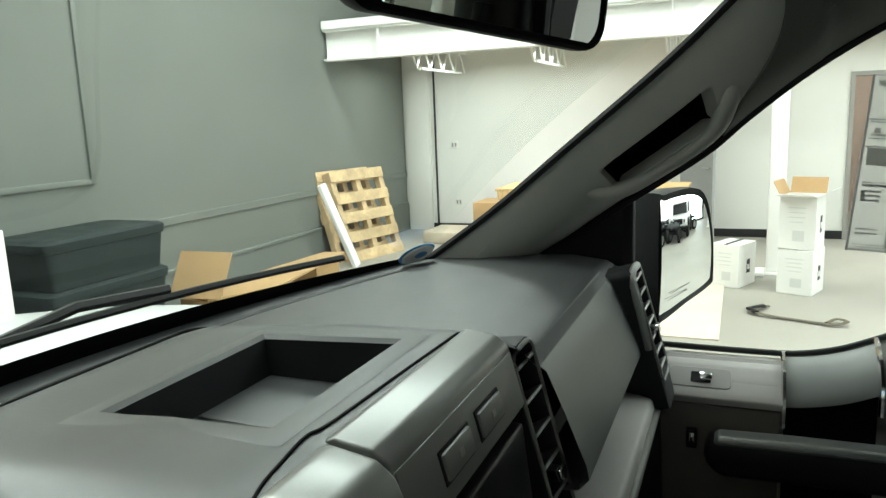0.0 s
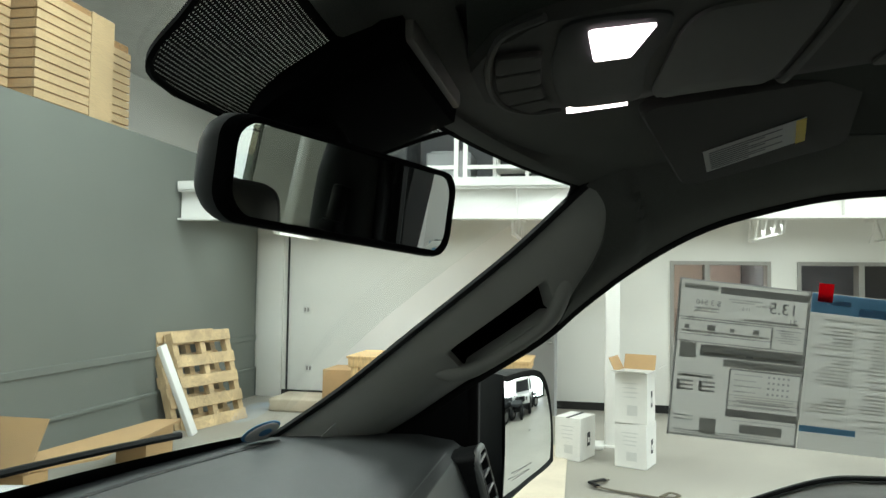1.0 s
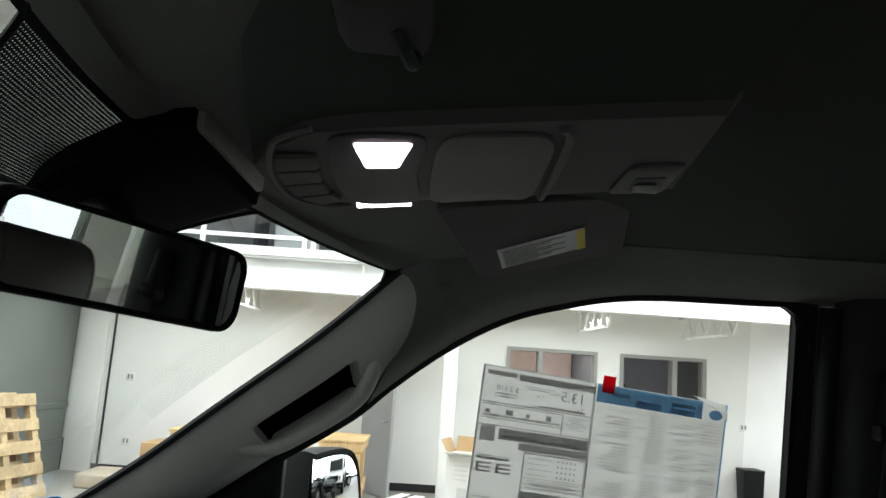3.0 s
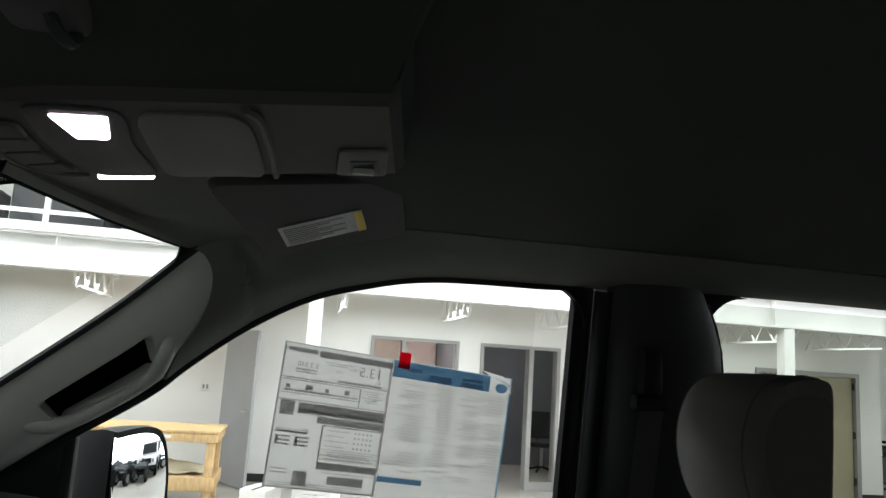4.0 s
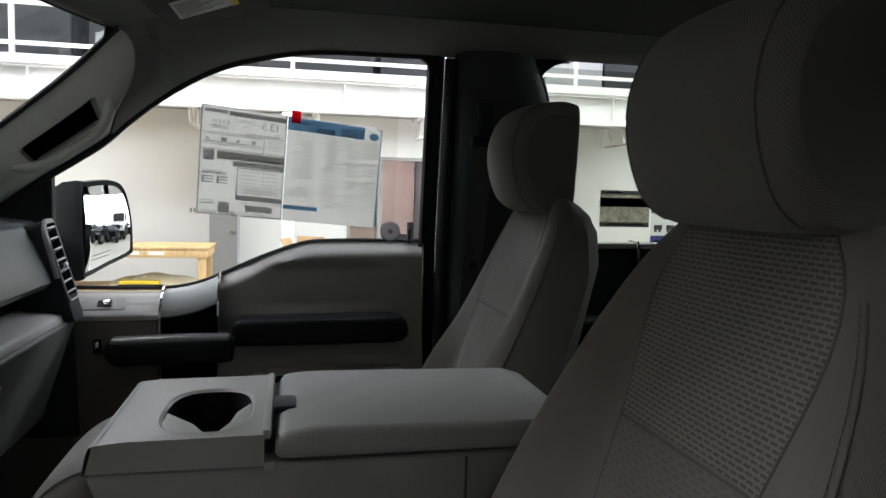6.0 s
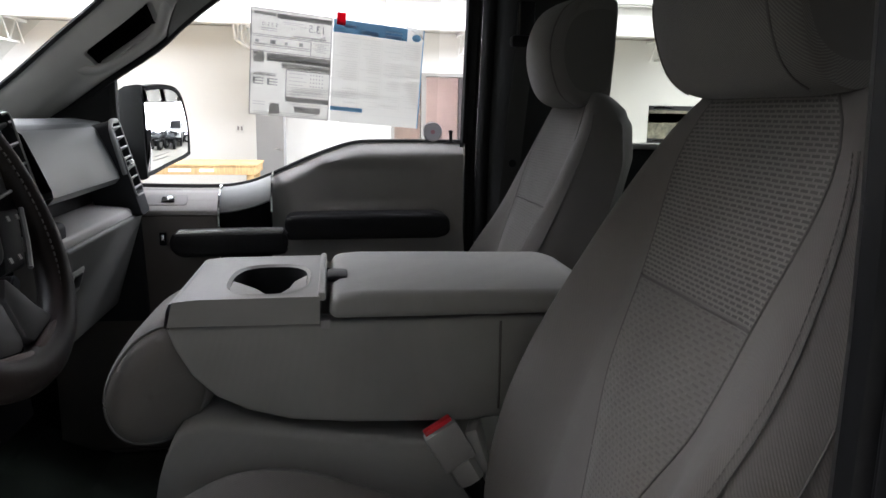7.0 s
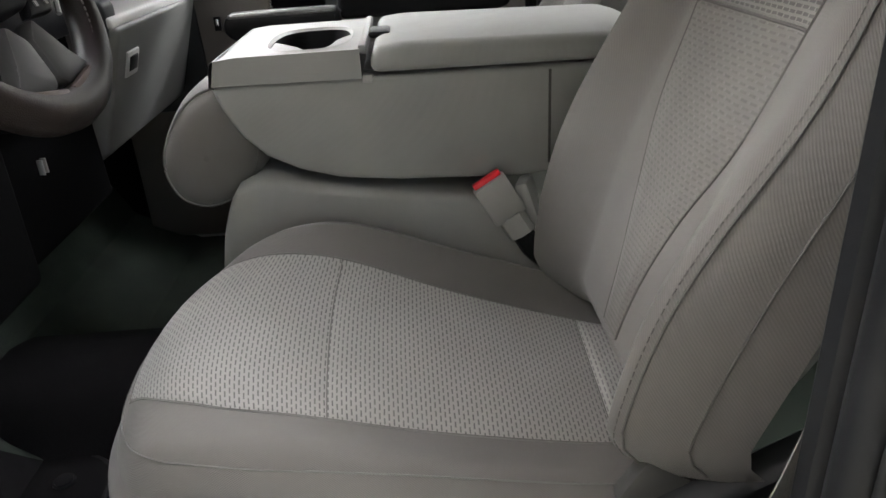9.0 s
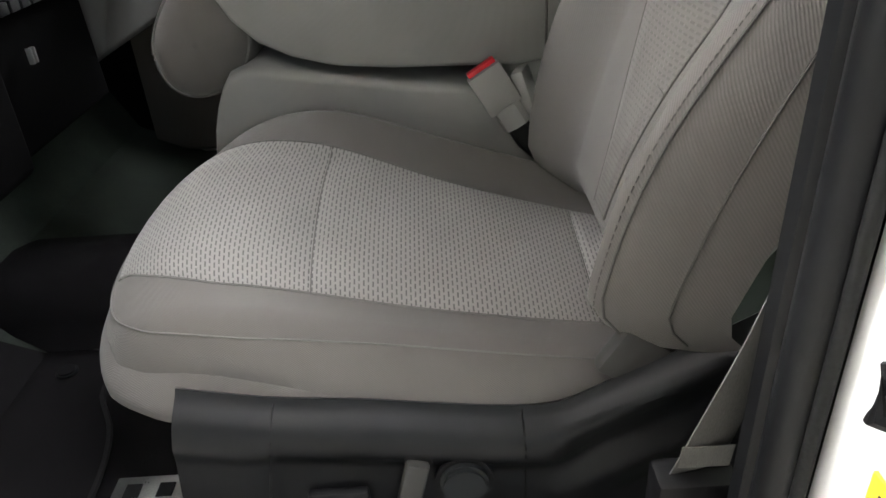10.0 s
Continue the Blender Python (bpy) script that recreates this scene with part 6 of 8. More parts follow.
for sx in (-1, 1):
    def flat(pts, y0, y1, bevel):
        return moved(prism([(sx * max(x, 0.003), z) for x, z in pts][:: sx], "y", y0, y1, bevel, 2), wm)
    part("spoke", flat([(0.055, 0.055), (0.175, 0.045), (0.180, 0.0), (0.150, -0.040), (0.060, -0.045)], 0.006, 0.035, 0.008), PLASTIC_BLACK, sw)
    pad = part("button_pad", flat([(0.070, 0.040), (0.118, 0.046), (0.152, 0.026), (0.140, 0.000), (0.068, -0.008)], -0.004, 0.010, 0.005), PLASTIC_BLACK, sw, "upper button pad")
    part("pad_edge", tube([wm @ Vector((sx * x, -0.006, z)) for x, z in ((0.070, -0.007), (0.105, -0.003), (0.139, 0.001))], 0.0022, 6), SATIN, pad, "satin pad edge")
    for x, z in ((0.092, 0.022), (0.122, 0.022), (0.105, 0.006)):
        part("button", moved(box((sx * x - 0.011, -0.008, z - 0.007), (sx * x + 0.011, -0.002, z + 0.007), 0.002), wm), PLASTIC_DARK, pad)
    keys = part("key_pad", flat([(0.085, -0.016), (0.139, -0.018), (0.086, -0.079), (0.034, -0.079)], -0.006, 0.010, 0.005), PLASTIC_BLACK, sw, "lower key pad")
    part("pad_edge", tube([wm @ Vector((sx * x, -0.004, z)) for x, z in ((0.145, -0.020), (0.118, -0.056), (0.093, -0.083))], 0.0030, 6), SATIN, keys, "satin pad edge")
    for x, z in ((0.098, -0.027), (0.120, -0.028), (0.056, -0.068), (0.078, -0.068)):
        part("symbol", moved(box((sx * x - 0.003, -0.0072, z - 0.003), (sx * x + 0.003, -0.0062, z + 0.003)), wm), GREY_PLASTIC, keys, smooth=False)
    low = part("lower_spoke", flat([(0.027, -0.078), (0.056, -0.118), (0.080, -0.140), (0.015, -0.150), (0.003, -0.142), (0.003, -0.098)], -0.008, 0.014, 0.006), SPOKE, sw, "dark satin lower spoke")
    part("spoke_end", flat([(0.006, -0.152), (0.076, -0.139), (0.084, -0.150), (0.074, -0.166), (0.014, -0.170)], -0.013, -0.002, 0.004), SPOKE_BROWN, low, "brown leather spoke end")
    ring = [wm @ Vector((sx * 0.162 * math.cos(a), -0.0135, 0.162 * math.sin(a))) for a in [radians(lerp(-46, 20, k / 24)) for k in range(25)]]
    part("stitch_line", stitches(ring, 0.0011, 0.005, 0.003), THREAD_LIGHT, sw, "row of pale stitches")
part("column", moved(disc((0, 0.13, -0.01), (0, 1, 0), 0.055, 0.2, 24, 0.008), wm), PLASTIC_BLACK, sw)

# bonnet, cowl and wipers
solid("hood", thick(sheet(lambda u, v: (lerp(-0.9, 0.9, u), lerp(1.33, 2.5, v) - 0.12 * (2 * u - 1) ** 2, 1.385 - 0.10 * v * v - 0.04 * (2 * u - 1) ** 4), 16, 12), 0.01), WHITE_PAINT, "white painted bonnet", "hood", kind="structure")
solid("cowl", thick(sheet(lambda u, v: (lerp(-0.8, 0.8, u), lerp(1.16, 1.36, v) - 0.20 * (2 * u - 1) ** 2, 1.44 - 0.05 * v), 16, 4), 0.01), PLASTIC_BLACK, "black plastic cowl grille", "cowl", kind="structure")
for k, (xa, xb) in enumerate(((-0.62, 0.0), (0.02, 0.62))):
    w = thing("wiper", "black windscreen wiper lying at the foot of the glass", "wiper", (xa, 1.2, 1.42), group="wipers")
    pts = [screen_at(0.5 + x / 1.52, 0.055) + Vector((0, 0.022, 0.016)) for x in [lerp(xa, xb, j / 10) for j in range(11)]]
    part("blade", tube(pts, 0.006, 6), RUBBER, w)
    part("arm", tube([pts[0] + Vector((0, 0.06, -0.03)), pts[3] + Vector((0, 0.025, 0.012)), pts[5] + Vector((0, 0.004, 0.010))], 0.008, 6), PLASTIC_BLACK, w)

# ---- front seats ----


def back_y(z):
    """Front face of the seat back's middle at height z."""
    return spline_at(z, [(0.90, -0.232), (1.0, -0.25), (1.16, -0.295), (1.35, -0.368), (1.50, -0.422), (1.60, -0.455)])


def back_half(z):
    return spline_at(z, [(0.92, 0.235), (1.00, 0.252), (1.14, 0.270), (1.28, 0.268), (1.42, 0.243), (1.52, 0.203), (1.575, 0.15), (1.60, 0.10)])


def back_bolster(z):
    return spline_at(z, [(0.92, 0.050), (1.02, 0.070), (1.14, 0.076), (1.25, 0.068), (1.40, 0.043), (1.52, 0.016), (1.58, 0.0), (1.60, 0.0)])


def insert_edges(z):
    """Door side and console side edge of the stitched inserts, as shares of the half width."""
    h = spline_at(z, [(0.98, 0.10), (1.06, 0.14), (1.15, 0.25), (1.24, 0.40), (1.36, 0.50), (1.48, 0.655), (1.57, 0.72)])
    return -0.09 - h, -0.09 + h


def thin_top(z):
    return ramp(z, [(1.44, 1.0), (1.52, 0.8), (1.57, 0.4), (1.60, 0.1)])


def back_front(s, z):
    """Depth of the cushion face at s, 1 at the console side and -1 at the door."""
    a = abs(s)
    b = back_bolster(z) * 0.9 if s > 0 else spline_at(z, [(0.92, 0.040), (1.02, 0.055), (1.12, 0.059), (1.20, 0.047), (1.30, 0.020), (1.40, 0.008), (1.52, 0.0), (1.60, 0.0)])
    rise = b * ramp(a, [(0.48, 0.0), (0.82, 1.0)])
    fall = (b + 0.075 * thin_top(z)) * max(0.0, (a - 0.80) / 0.20) ** 2.2
    tuck = 0.05 * max(0.0, (0.985 - z) / 0.065) ** 2
    return back_y(z) + rise - fall - tuck


def cushion_half(s, v):
    """Half width on the inner (s > 0) or door side at v along."""
    if s > 0:
        return spline_at(v, [(-0.34, 0.195), (-0.17, 0.212), (0.0, 0.226), (0.15, 0.230), (0.27, 0.224), (0.37, 0.195)])
    return spline_at(v, [(-0.34, 0.222), (-0.17, 0.240), (0.0, 0.238), (0.15, 0.222), (0.27, 0.198), (0.37, 0.160)])


def cushion_top(cx, inn, s, v, lift=0.0):
    """A point of the cushion's skin: s across, 1 at the console and -1 at the door, v along; the front edge is bowed and the pad leans outwards."""
    a = abs(s)
    mid = spline_at(v, [(-0.36, 0.880), (-0.236, 0.900), (-0.06, 0.938), (0.10, 0.975), (0.20, 0.987), (0.27, 0.982), (0.32, 0.962), (0.355, 0.930), (0.372, 0.895)])
    lean = spline_at(v, [(-0.30, 0.11), (-0.1, 0.15), (0.10, 0.21), (0.28, 0.20), (0.37, 0.14)])
    dx = cushion_half(s, v) * s
    b = spline_at(v, [(-0.32, 0.018), (-0.16, 0.036), (0.08, 0.040), (0.20, 0.024), (0.30, 0.004), (0.37, 0.0)]) * (1.0 if s > 0 else 0.4)
    rise = b * ramp(a, [(0.50, 0.0), (0.86, 1.0)])
    fall = (b + 0.050) * max(0.0, (a - 0.78) / 0.22) ** 2.2
    drop = (0.092 if s > 0 else 0.060) * a ** 2.4 * ramp(v, [(-0.08, 0.0), (0.38, 1.0)])
    return Vector((cx + inn * dx, v - drop, mid + lean * dx + rise - fall + lift))


def seam_inner(v):
    return spline_at(v, [(-0.33, 0.45), (-0.236, 0.49), (-0.06, 0.56), (0.1, 0.62), (0.31, 0.66)])


def seam_outer(v):
    """Door side edge of the cushion's stitched inserts, drawn in towards the front."""
    return spline_at(v, [(-0.33, -0.575), (0.20, -0.575), (0.26, -0.52), (0.30, -0.45), (0.345, -0.30)])


PIPING = [(-0.845, -0.25), (-0.85, -0.12), (-0.86, 0.0), (-0.885, 0.10), (-0.905, 0.20), (-0.895, 0.28), (-0.86, 0.325), (-0.75, 0.347), (-0.5, 0.357), (0.0, 0.360), (0.55, 0.357), (0.86, 0.340), (0.965, 0.30), (0.985, 0.22), (0.985, 0.0), (0.985, -0.22)]


def front_seat(cx, outer, driver, dy=0.0):
    """outer: -1 where the door side lies at smaller x."""
    label = "grey cloth driver seat with stitched inserts and headrest" if driver else "grey cloth passenger seat beside the fold-down console"
    st = thing("front_seat", label, "car seat", (cx, 0, 0.62), group="front seats")
    S = [lerp(-1, 1, k / 40) for k in range(41)]
    # seat back
    rings = []
    for k in range(33):
        z = 1.60 - 0.675 * (1 - k / 32) ** 1.35
        h, dep = back_half(z), 0.175 * ramp(z, [(0.95, 0.8), (1.1, 1.0), (1.45, 0.85), (1.52, 0.73), (1.56, 0.56), (1.585, 0.36), (1.60, 0.14)])
        front = [(cx - outer * h * s, back_front(s, z), z - 0.012 * (1 - s * s) * (k == 32)) for s in S]
        yb = back_y(z) - dep
        rear = [(cx - outer * h * s * 0.97, yb + 0.085 * thin_top(z) * abs(s) ** 3.5, z) for s in reversed(S[1:-1])]
        rings.append(front + rear)
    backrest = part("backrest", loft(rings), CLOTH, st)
    for z0, z1, name in ((0.985, 1.345, "lower_insert"), (1.352, 1.572, "upper_insert")):
        rows = []
        for k in range(25):
            z = lerp(z0, z1, k / 24)
            wa, wb = insert_edges(z)
            wa, wb = wa + 0.006, wb - 0.006
            edge = 0.0035 * min(1.0, 6 * min(k / 24, 1 - k / 24))
            rows.append([(cx - outer * back_half(z) * lerp(wa, wb, j / 20), back_front(lerp(wa, wb, j / 20), z) + 0.0015 + edge * min(1, 5 * min(j / 20, 1 - j / 20)), z) for j in range(21)])
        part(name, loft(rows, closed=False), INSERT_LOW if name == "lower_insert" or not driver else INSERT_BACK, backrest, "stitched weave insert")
    part("cross_seam", tube([(cx - outer * back_half(1.348) * s, back_front(s, 1.348) + 0.001, 1.348) for s in [lerp(*insert_edges(1.348), j / 16) for j in range(17)]], 0.0018, 6), THREAD, backrest)
    part("lower_seam", tube([(cx - outer * back_half(1.15) * s, back_front(s, 1.15) + 0.004, 1.15 - 0.05 * (s + 0.09) ** 2) for s in [lerp(*insert_edges(1.15), j / 16) for j in range(17)]], 0.0010, 5), THREAD_LIGHT, backrest)
    for sg in (0, 1):
        part("insert_seam", tube([(cx - outer * back_half(z) * insert_edges(z)[sg], back_front(insert_edges(z)[sg], z) + 0.0005, z) for z in [lerp(0.985, 1.57, j / 24) for j in range(25)]], 0.0016, 6), THREAD, backrest)
    part("bolster_seam", tube([(cx - outer * back_half(z) * 0.90, back_front(0.90, z) + 0.001, z) for z in [lerp(0.96, 1.55, j / 24) for j in range(25)]], 0.0012, 6), THREAD, backrest)
    part("bolster_seam", tube([(cx - outer * back_half(z) * q, back_front(q, z) + 0.0006, z) for z, q in [(lerp(0.94, 1.52, j / 24), -0.868) for j in range(25)]], 0.0013, 6), THREAD, backrest)
    for q in (-0.848,):
        part("stitching", stitches([(cx - outer * back_half(z) * q, back_front(q, z) + 0.0008, z) for z in [lerp(0.95, 1.52, j / 24) for j in range(25)]], 0.0007, 0.0045, 0.0022), THREAD, backrest, "row of dark stitches")
    wing = [(cx + outer * (back_half(z) * 0.955 + 0.0006), back_front(-0.955, z) + 0.0004, z) for z in [lerp(0.935, 1.46, j / 26) for j in range(27)]]
    part("side_seam", tube(wing, 0.0013, 6), THREAD, backrest)
    # headrest
    hy, hz = -0.434, 1.690 if driver else 1.684
    half = 0.140 if driver else 0.107
    side_line = smooth_line([(0, y, z) for y, z in ((0.030, -0.116), (0.062, -0.092), (0.082, -0.045), (0.088, 0.0), (0.082, 0.040), (0.064, 0.078), (0.034, 0.101), (-0.005, 0.109), (-0.038, 0.108), (-0.057, 0.097), (-0.058, 0.04), (-0.053, -0.06), (-0.046, -0.108), (-0.01, -0.120))], 4, True)

    def head_ring(s, grow=0.0):
        """The headrest's outline at s across, -1 to 1: flat cheeks with softly rounded edges."""
        f = 0.74 + 0.26 * max(0.0, 1 - abs(s) ** 6) ** 0.5 + grow
        return [(cx + half * s, hy + p.y * f - 0.020 * s * s, hz + p.z * (0.25 * f + 0.75) if abs(s) < 1 else hz + p.z * f) for p in side_line]

    head = part("headrest", loft([head_ring(math.sin(lerp(-1, 1, k / 28) * math.pi / 2)) for k in range(29)]), CLOTH_HEAD, st)
    for sgn in (-1, 1):
        part("headrest_seam", tube(head_ring(sgn * 0.84, 0.008)[:34], 0.0013, 6), THREAD, head)
        part("headrest_post", tube([(cx + sgn * 0.062, -0.475, 1.54), (cx + sgn * 0.062, -0.450, 1.61)], 0.007, 10), CHROME, st, "bright steel post")
        part("post_guide", box((cx + sgn * 0.062 - 0.018, -0.492, 1.572), (cx + sgn * 0.062 + 0.018, -0.455, 1.588), 0.005), PLASTIC_BLACK, st)
    # cushion
    inn = -outer
    kx = cx + inn * 0.02
    rings = []
    for k in range(45):
        v = lerp(-0.34, 0.372, k / 44)
        top = [cushion_top(kx, inn, q, v) for q in S]
        rim = [top[0], top[-1]]
        low = []
        for q in reversed(S[1:-1]):
            p = cushion_top(kx, inn, q, v)
            low.append(Vector((p.x, p.y - 0.012 * (k == 44), 0.845 + 0.012 * abs(q) ** 6)))
        rings.append(top + low)
    cush = part("cushion", loft(rings), CLOTH, st)
    for v0, v1, name in ((0.100, 0.345, "front_insert"), (-0.235, 0.0985, "middle_insert"), (-0.33, -0.2365, "rear_insert")):
        rows = []
        for k in range(25):
            v = lerp(v0, v1, k / 24)
            fore, aft = {"front_insert": (4, 2.4), "middle_insert": (16, 3.5), "rear_insert": (10, 4)}[name]
            e = 0.0085 * min(1.0, fore * (1 - k / 24)) ** 0.7 * min(1.0, aft * k / 24) ** 0.8
            rows.append([cushion_top(kx, inn, lerp(seam_outer(v) + 0.01, seam_inner(v) - 0.01, j / 24), v, 0.0012 + e * min(1, 6 * min(j / 24, 1 - j / 24)) ** 0.6) for j in range(25)])
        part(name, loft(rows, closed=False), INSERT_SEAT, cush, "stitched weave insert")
    for v in (0.099, -0.236):
        part("insert_gap", tube([cushion_top(kx, inn, lerp(seam_outer(v), seam_inner(v), j / 16), v, 0.0) for j in range(17)], 0.0007, 6), THREAD, cush)
    for which in (0, 1):
        part("insert_seam", tube([cushion_top(kx, inn, (seam_outer(v), seam_inner(v))[which], v, 0.0004) for v in [lerp(-0.30, 0.347, j / 30) for j in range(31)]], 0.0008, 6), THREAD_LIGHT, cush)
    part("insert_end_seam", tube([cushion_top(kx, inn, lerp(-0.30, 0.66, j / 20), 0.347, 0.0004) for j in range(21)], 0.0008, 6), THREAD_LIGHT, cush)
    way = smooth_line([(q, v, 0) for q, v in PIPING], 5)
    part("piping", tube([cushion_top(kx, inn, p.x, p.y, 0.001) for p in way], 0.0011, 6), THREAD_LIGHT, cush)
    # skirt cloth below the piping, round the front
    rows = []
    corner = [(0.998, 0.325), (0.985, 0.343), (0.955, 0.357), (0.91, 0.366)]
    way = [(-1.0, lerp(-0.27, 0.31, k / 22)) for k in range(23)] + [(-q, v) for q, v in corner] + [(lerp(-0.86, 0.86, k / 18), 0.371) for k in range(19)] + corner[::-1] + [(1.0, lerp(0.31, -0.24, k / 16)) for k in range(17)]
    line_ = [cushion_top(kx, inn, q * 0.985, v, -0.002) for q, v in way]
    for k, (q, v) in enumerate(way):
        p = line_[k]
        along = line_[min(k + 3, len(way) - 1)] - line_[max(k - 3, 0)]
        out = Vector((along.y, -along.x, 0)).normalized()
        if out.dot(p - Vector((kx, 0.05, p.z))) < 0:
            out = -out
        low_z = line_at(v, [(-0.27, 0.925), (-0.22, 0.895), (-0.16, 0.852), (-0.08, 0.842), (0.05, 0.842), (0.22, 0.842), (0.30, 0.836), (0.37, 0.830)])
        wave = 0.0025 * math.sin(v * 55) * (abs(q) > 0.99)
        rows.append([p + out * (0.020 * math.sin(math.pi * 0.62 * t)) * ramp(v, [(-0.11, 0.0), (0.0, 1.0)]) + Vector((0, 0, (min(low_z + wave, p.z - 0.004) - p.z) * t)) for t in [j / 8 for j in range(9)]])
    part("skirt", loft(rows, closed=False), CLOTH, cush)
    # plastic side shield with its controls
    if driver:
        xo = cx + outer * 0.243
        rim_z = [(-0.43, 1.0), (-0.33, 0.945), (-0.269, 0.912), (-0.221, 0.888), (-0.171, 0.864), (-0.13, 0.861), (-0.056, 0.869), (0.033, 0.882), (0.124, 0.892), (0.20, 0.907), (0.24, 0.916)]

        def shield_at(u, v, proud=0.0):
            """The moulded shield: rolled upper rim, a crease below it, a sunken middle and a swept rear."""
            y = lerp(0.222, -0.43, u)
            top = spline_at(y, rim_z)
            z = lerp(top, 0.66, v)
            y += 0.10 * (0.93 - z) * (1 - step(u, 0.0, 0.35))
            d = top - z
            out = 0.243 - 0.026 * (1 - step(d, 0.0, 0.034)) ** 1.5
            out += 0.004 * step(d, 0.02, 0.045) * (1 - step(d, 0.050, 0.072))
            out -= 0.007 * step(d, 0.048, 0.075) * step(u, 0.13, 0.17) * (1 - step(u, 0.54, 0.60))
            out -= 0.010 * step(u, 0.56, 0.66) * step(d, 0.02, 0.05) * (1 - step(d, 0.06, 0.11))
            out -= 0.012 * step(u, 0.60, 0.74) * step(d, 0.10, 0.16)
            out += 0.005 * (1 - step(u, 0.10, 0.15)) * step(d, 0.03, 0.06)
            return (cx + outer * (out + proud), y, z)

        shield = part("side_shield", thick(sheet(shield_at, 72, 36), 0.006), SHIELD, st, "dark plastic side shield")
        for g0, g1 in ((0.150, 0.118), (0.540, 0.543)):
            part("shield_groove", tube([shield_at(lerp(g0, g1, k / 14), lerp(0.02, 1.0, k / 14), 0.0002) for k in range(15)], 0.0012, 5), PLASTIC_BLACK, shield)
        part("recline_lever", moved(box((-0.007, -0.013, -0.085), (0.007, 0.013, 0.0), 0.005), Matrix.Translation((xo + outer * 0.008, -0.018, 0.822)) @ Matrix.Rotation(radians(14), 4, "X")), OVERHEAD, shield, "grey recline lever")
        part("lever_root", box((xo - 0.004, -0.033, 0.812), (xo + 0.004, -0.003, 0.832), 0.003), PLASTIC_BLACK, shield)
        part("lumbar_knob", disc((xo + outer * 0.006, -0.065, 0.787), (1, 0, 0), 0.026, 0.014, 28, 0.004), PLASTIC_DARK, shield)
        part("knob_ring", disc((xo + outer * 0.001, -0.065, 0.787), (1, 0, 0), 0.031, 0.004, 28), PLASTIC_BLACK, shield)
        part("seat_switch", box((xo - 0.008, 0.038, 0.742), (xo + 0.004, 0.104, 0.782), 0.004), PLASTIC_BLACK, shield)
        part("switch_cap", box((xo - 0.012, 0.046, 0.748), (xo - 0.004, 0.098, 0.766), 0.003), SATIN, shield)
        part("pivot_cover", moved(box((-0.012, -0.035, -0.03), (0.012, 0.035, 0.03), 0.008), Matrix.Translation((cx + outer * 0.205, -0.250, 0.905)) @ Matrix.Rotation(radians(32), 4, "X")), OVERHEAD, st, "grey recliner cover")
    for s in (-1, 1):
        part("seat_rail", box((cx + s * 0.2 - 0.02, -0.30, 0.624), (cx + s * 0.2 + 0.02, 0.33, 0.67), 0.004), STEEL, st)
        part("riser", box((cx + s * 0.2 - 0.015, -0.28, 0.67), (cx + s * 0.2 + 0.015, 0.20, 0.80), 0.004), PLASTIC_BLACK, st)
    if driver:
        rail = part("rail_end", box((-0.552, 0.30, 0.622), (-0.497, 0.41, 0.642), 0.004), STEEL, st, "steel seat rail end")
        for ky in (0.325, 0.37):
            part("rail_slot", box((-0.546, ky, 0.6405), (-0.512, ky + 0.022, 0.6435), 0.001, 1), PLASTIC_BLACK, rail)
        part("rail_lip", box((-0.556, 0.30, 0.640), (-0.548, 0.405, 0.656), 0.002), STEEL, rail)
    st.matrix_world = Matrix.Translation((cx, dy, 0.62))
    return st


front_seat(-0.425, -1, True)
front_seat(0.425, 1, False, -0.065)

# ---- fold-down middle seat and console ----
con = thing("center_console", "grey cloth fold-down console with cup holders and lid", "console", (0, 0, 0.85))
W = 0.150
foot = [(0.262, 1.243), (0.250, 1.208), (0.228, 1.168), (0.195, 1.135), (0.15, 1.112), (0.09, 1.095), (0.0, 1.086), (-0.18, 1.080), (-0.27, 1.090), (-0.30, 1.12), (-0.32, 1.247)]
CHEEK = 0.045  # thickness of the padded sides


def cloth_prism(points, lo, hi, bevel, segs=3):
    b = prism(points, "x", lo, hi, bevel, segs)
    layer = b.loops.layers.uv.verify()
    for f in b.faces:
        for lp in f.loops:
            c = lp.vert.co
            lp[layer].uv = (c.y + c.x * (abs(f.normal.x) < 0.5), c.z)
    return b


for sx in (-1, 1):
    part("side_pad", cloth_prism(foot, *sorted((sx * W, sx * (W - CHEEK))), 0.007, 3), CLOTH_FINE, con)
part("core", prism([(0.045, 1.246), (0.045, 1.17), (0.215, 1.17), (0.15, 1.118), (0.0, 1.092), (-0.28, 1.095), (-0.31, 1.246)], "x", -W + CHEEK - 0.004, W - CHEEK + 0.004), CLOTH_FINE, con)
part("front_wall", box((-W + CHEEK - 0.004, 0.215, 1.17), (W - CHEEK + 0.004, 0.252, 1.243)), CLOTH_FINE, con)
part("side_seam", tube([(-W - 0.001, -0.225, 1.10), (-W - 0.001, -0.225, 1.24)], 0.002, 6), THREAD, con)
# tray with two joined cup wells
shape = []
for k in range(48):
    q = 2 * math.pi * k / 48
    shape.append((math.copysign(abs(math.cos(q)) ** 0.70, math.cos(q)), math.copysign(abs(math.sin(q)) ** 0.70, math.sin(q))))


def tray_z(y):
    return line_at(y, [(0.045, 1.2845), (0.22, 1.2825), (0.250, 1.279)])


def square(c, s):
    k = 1 / max(abs(c), abs(s))
    return c * k, s * k


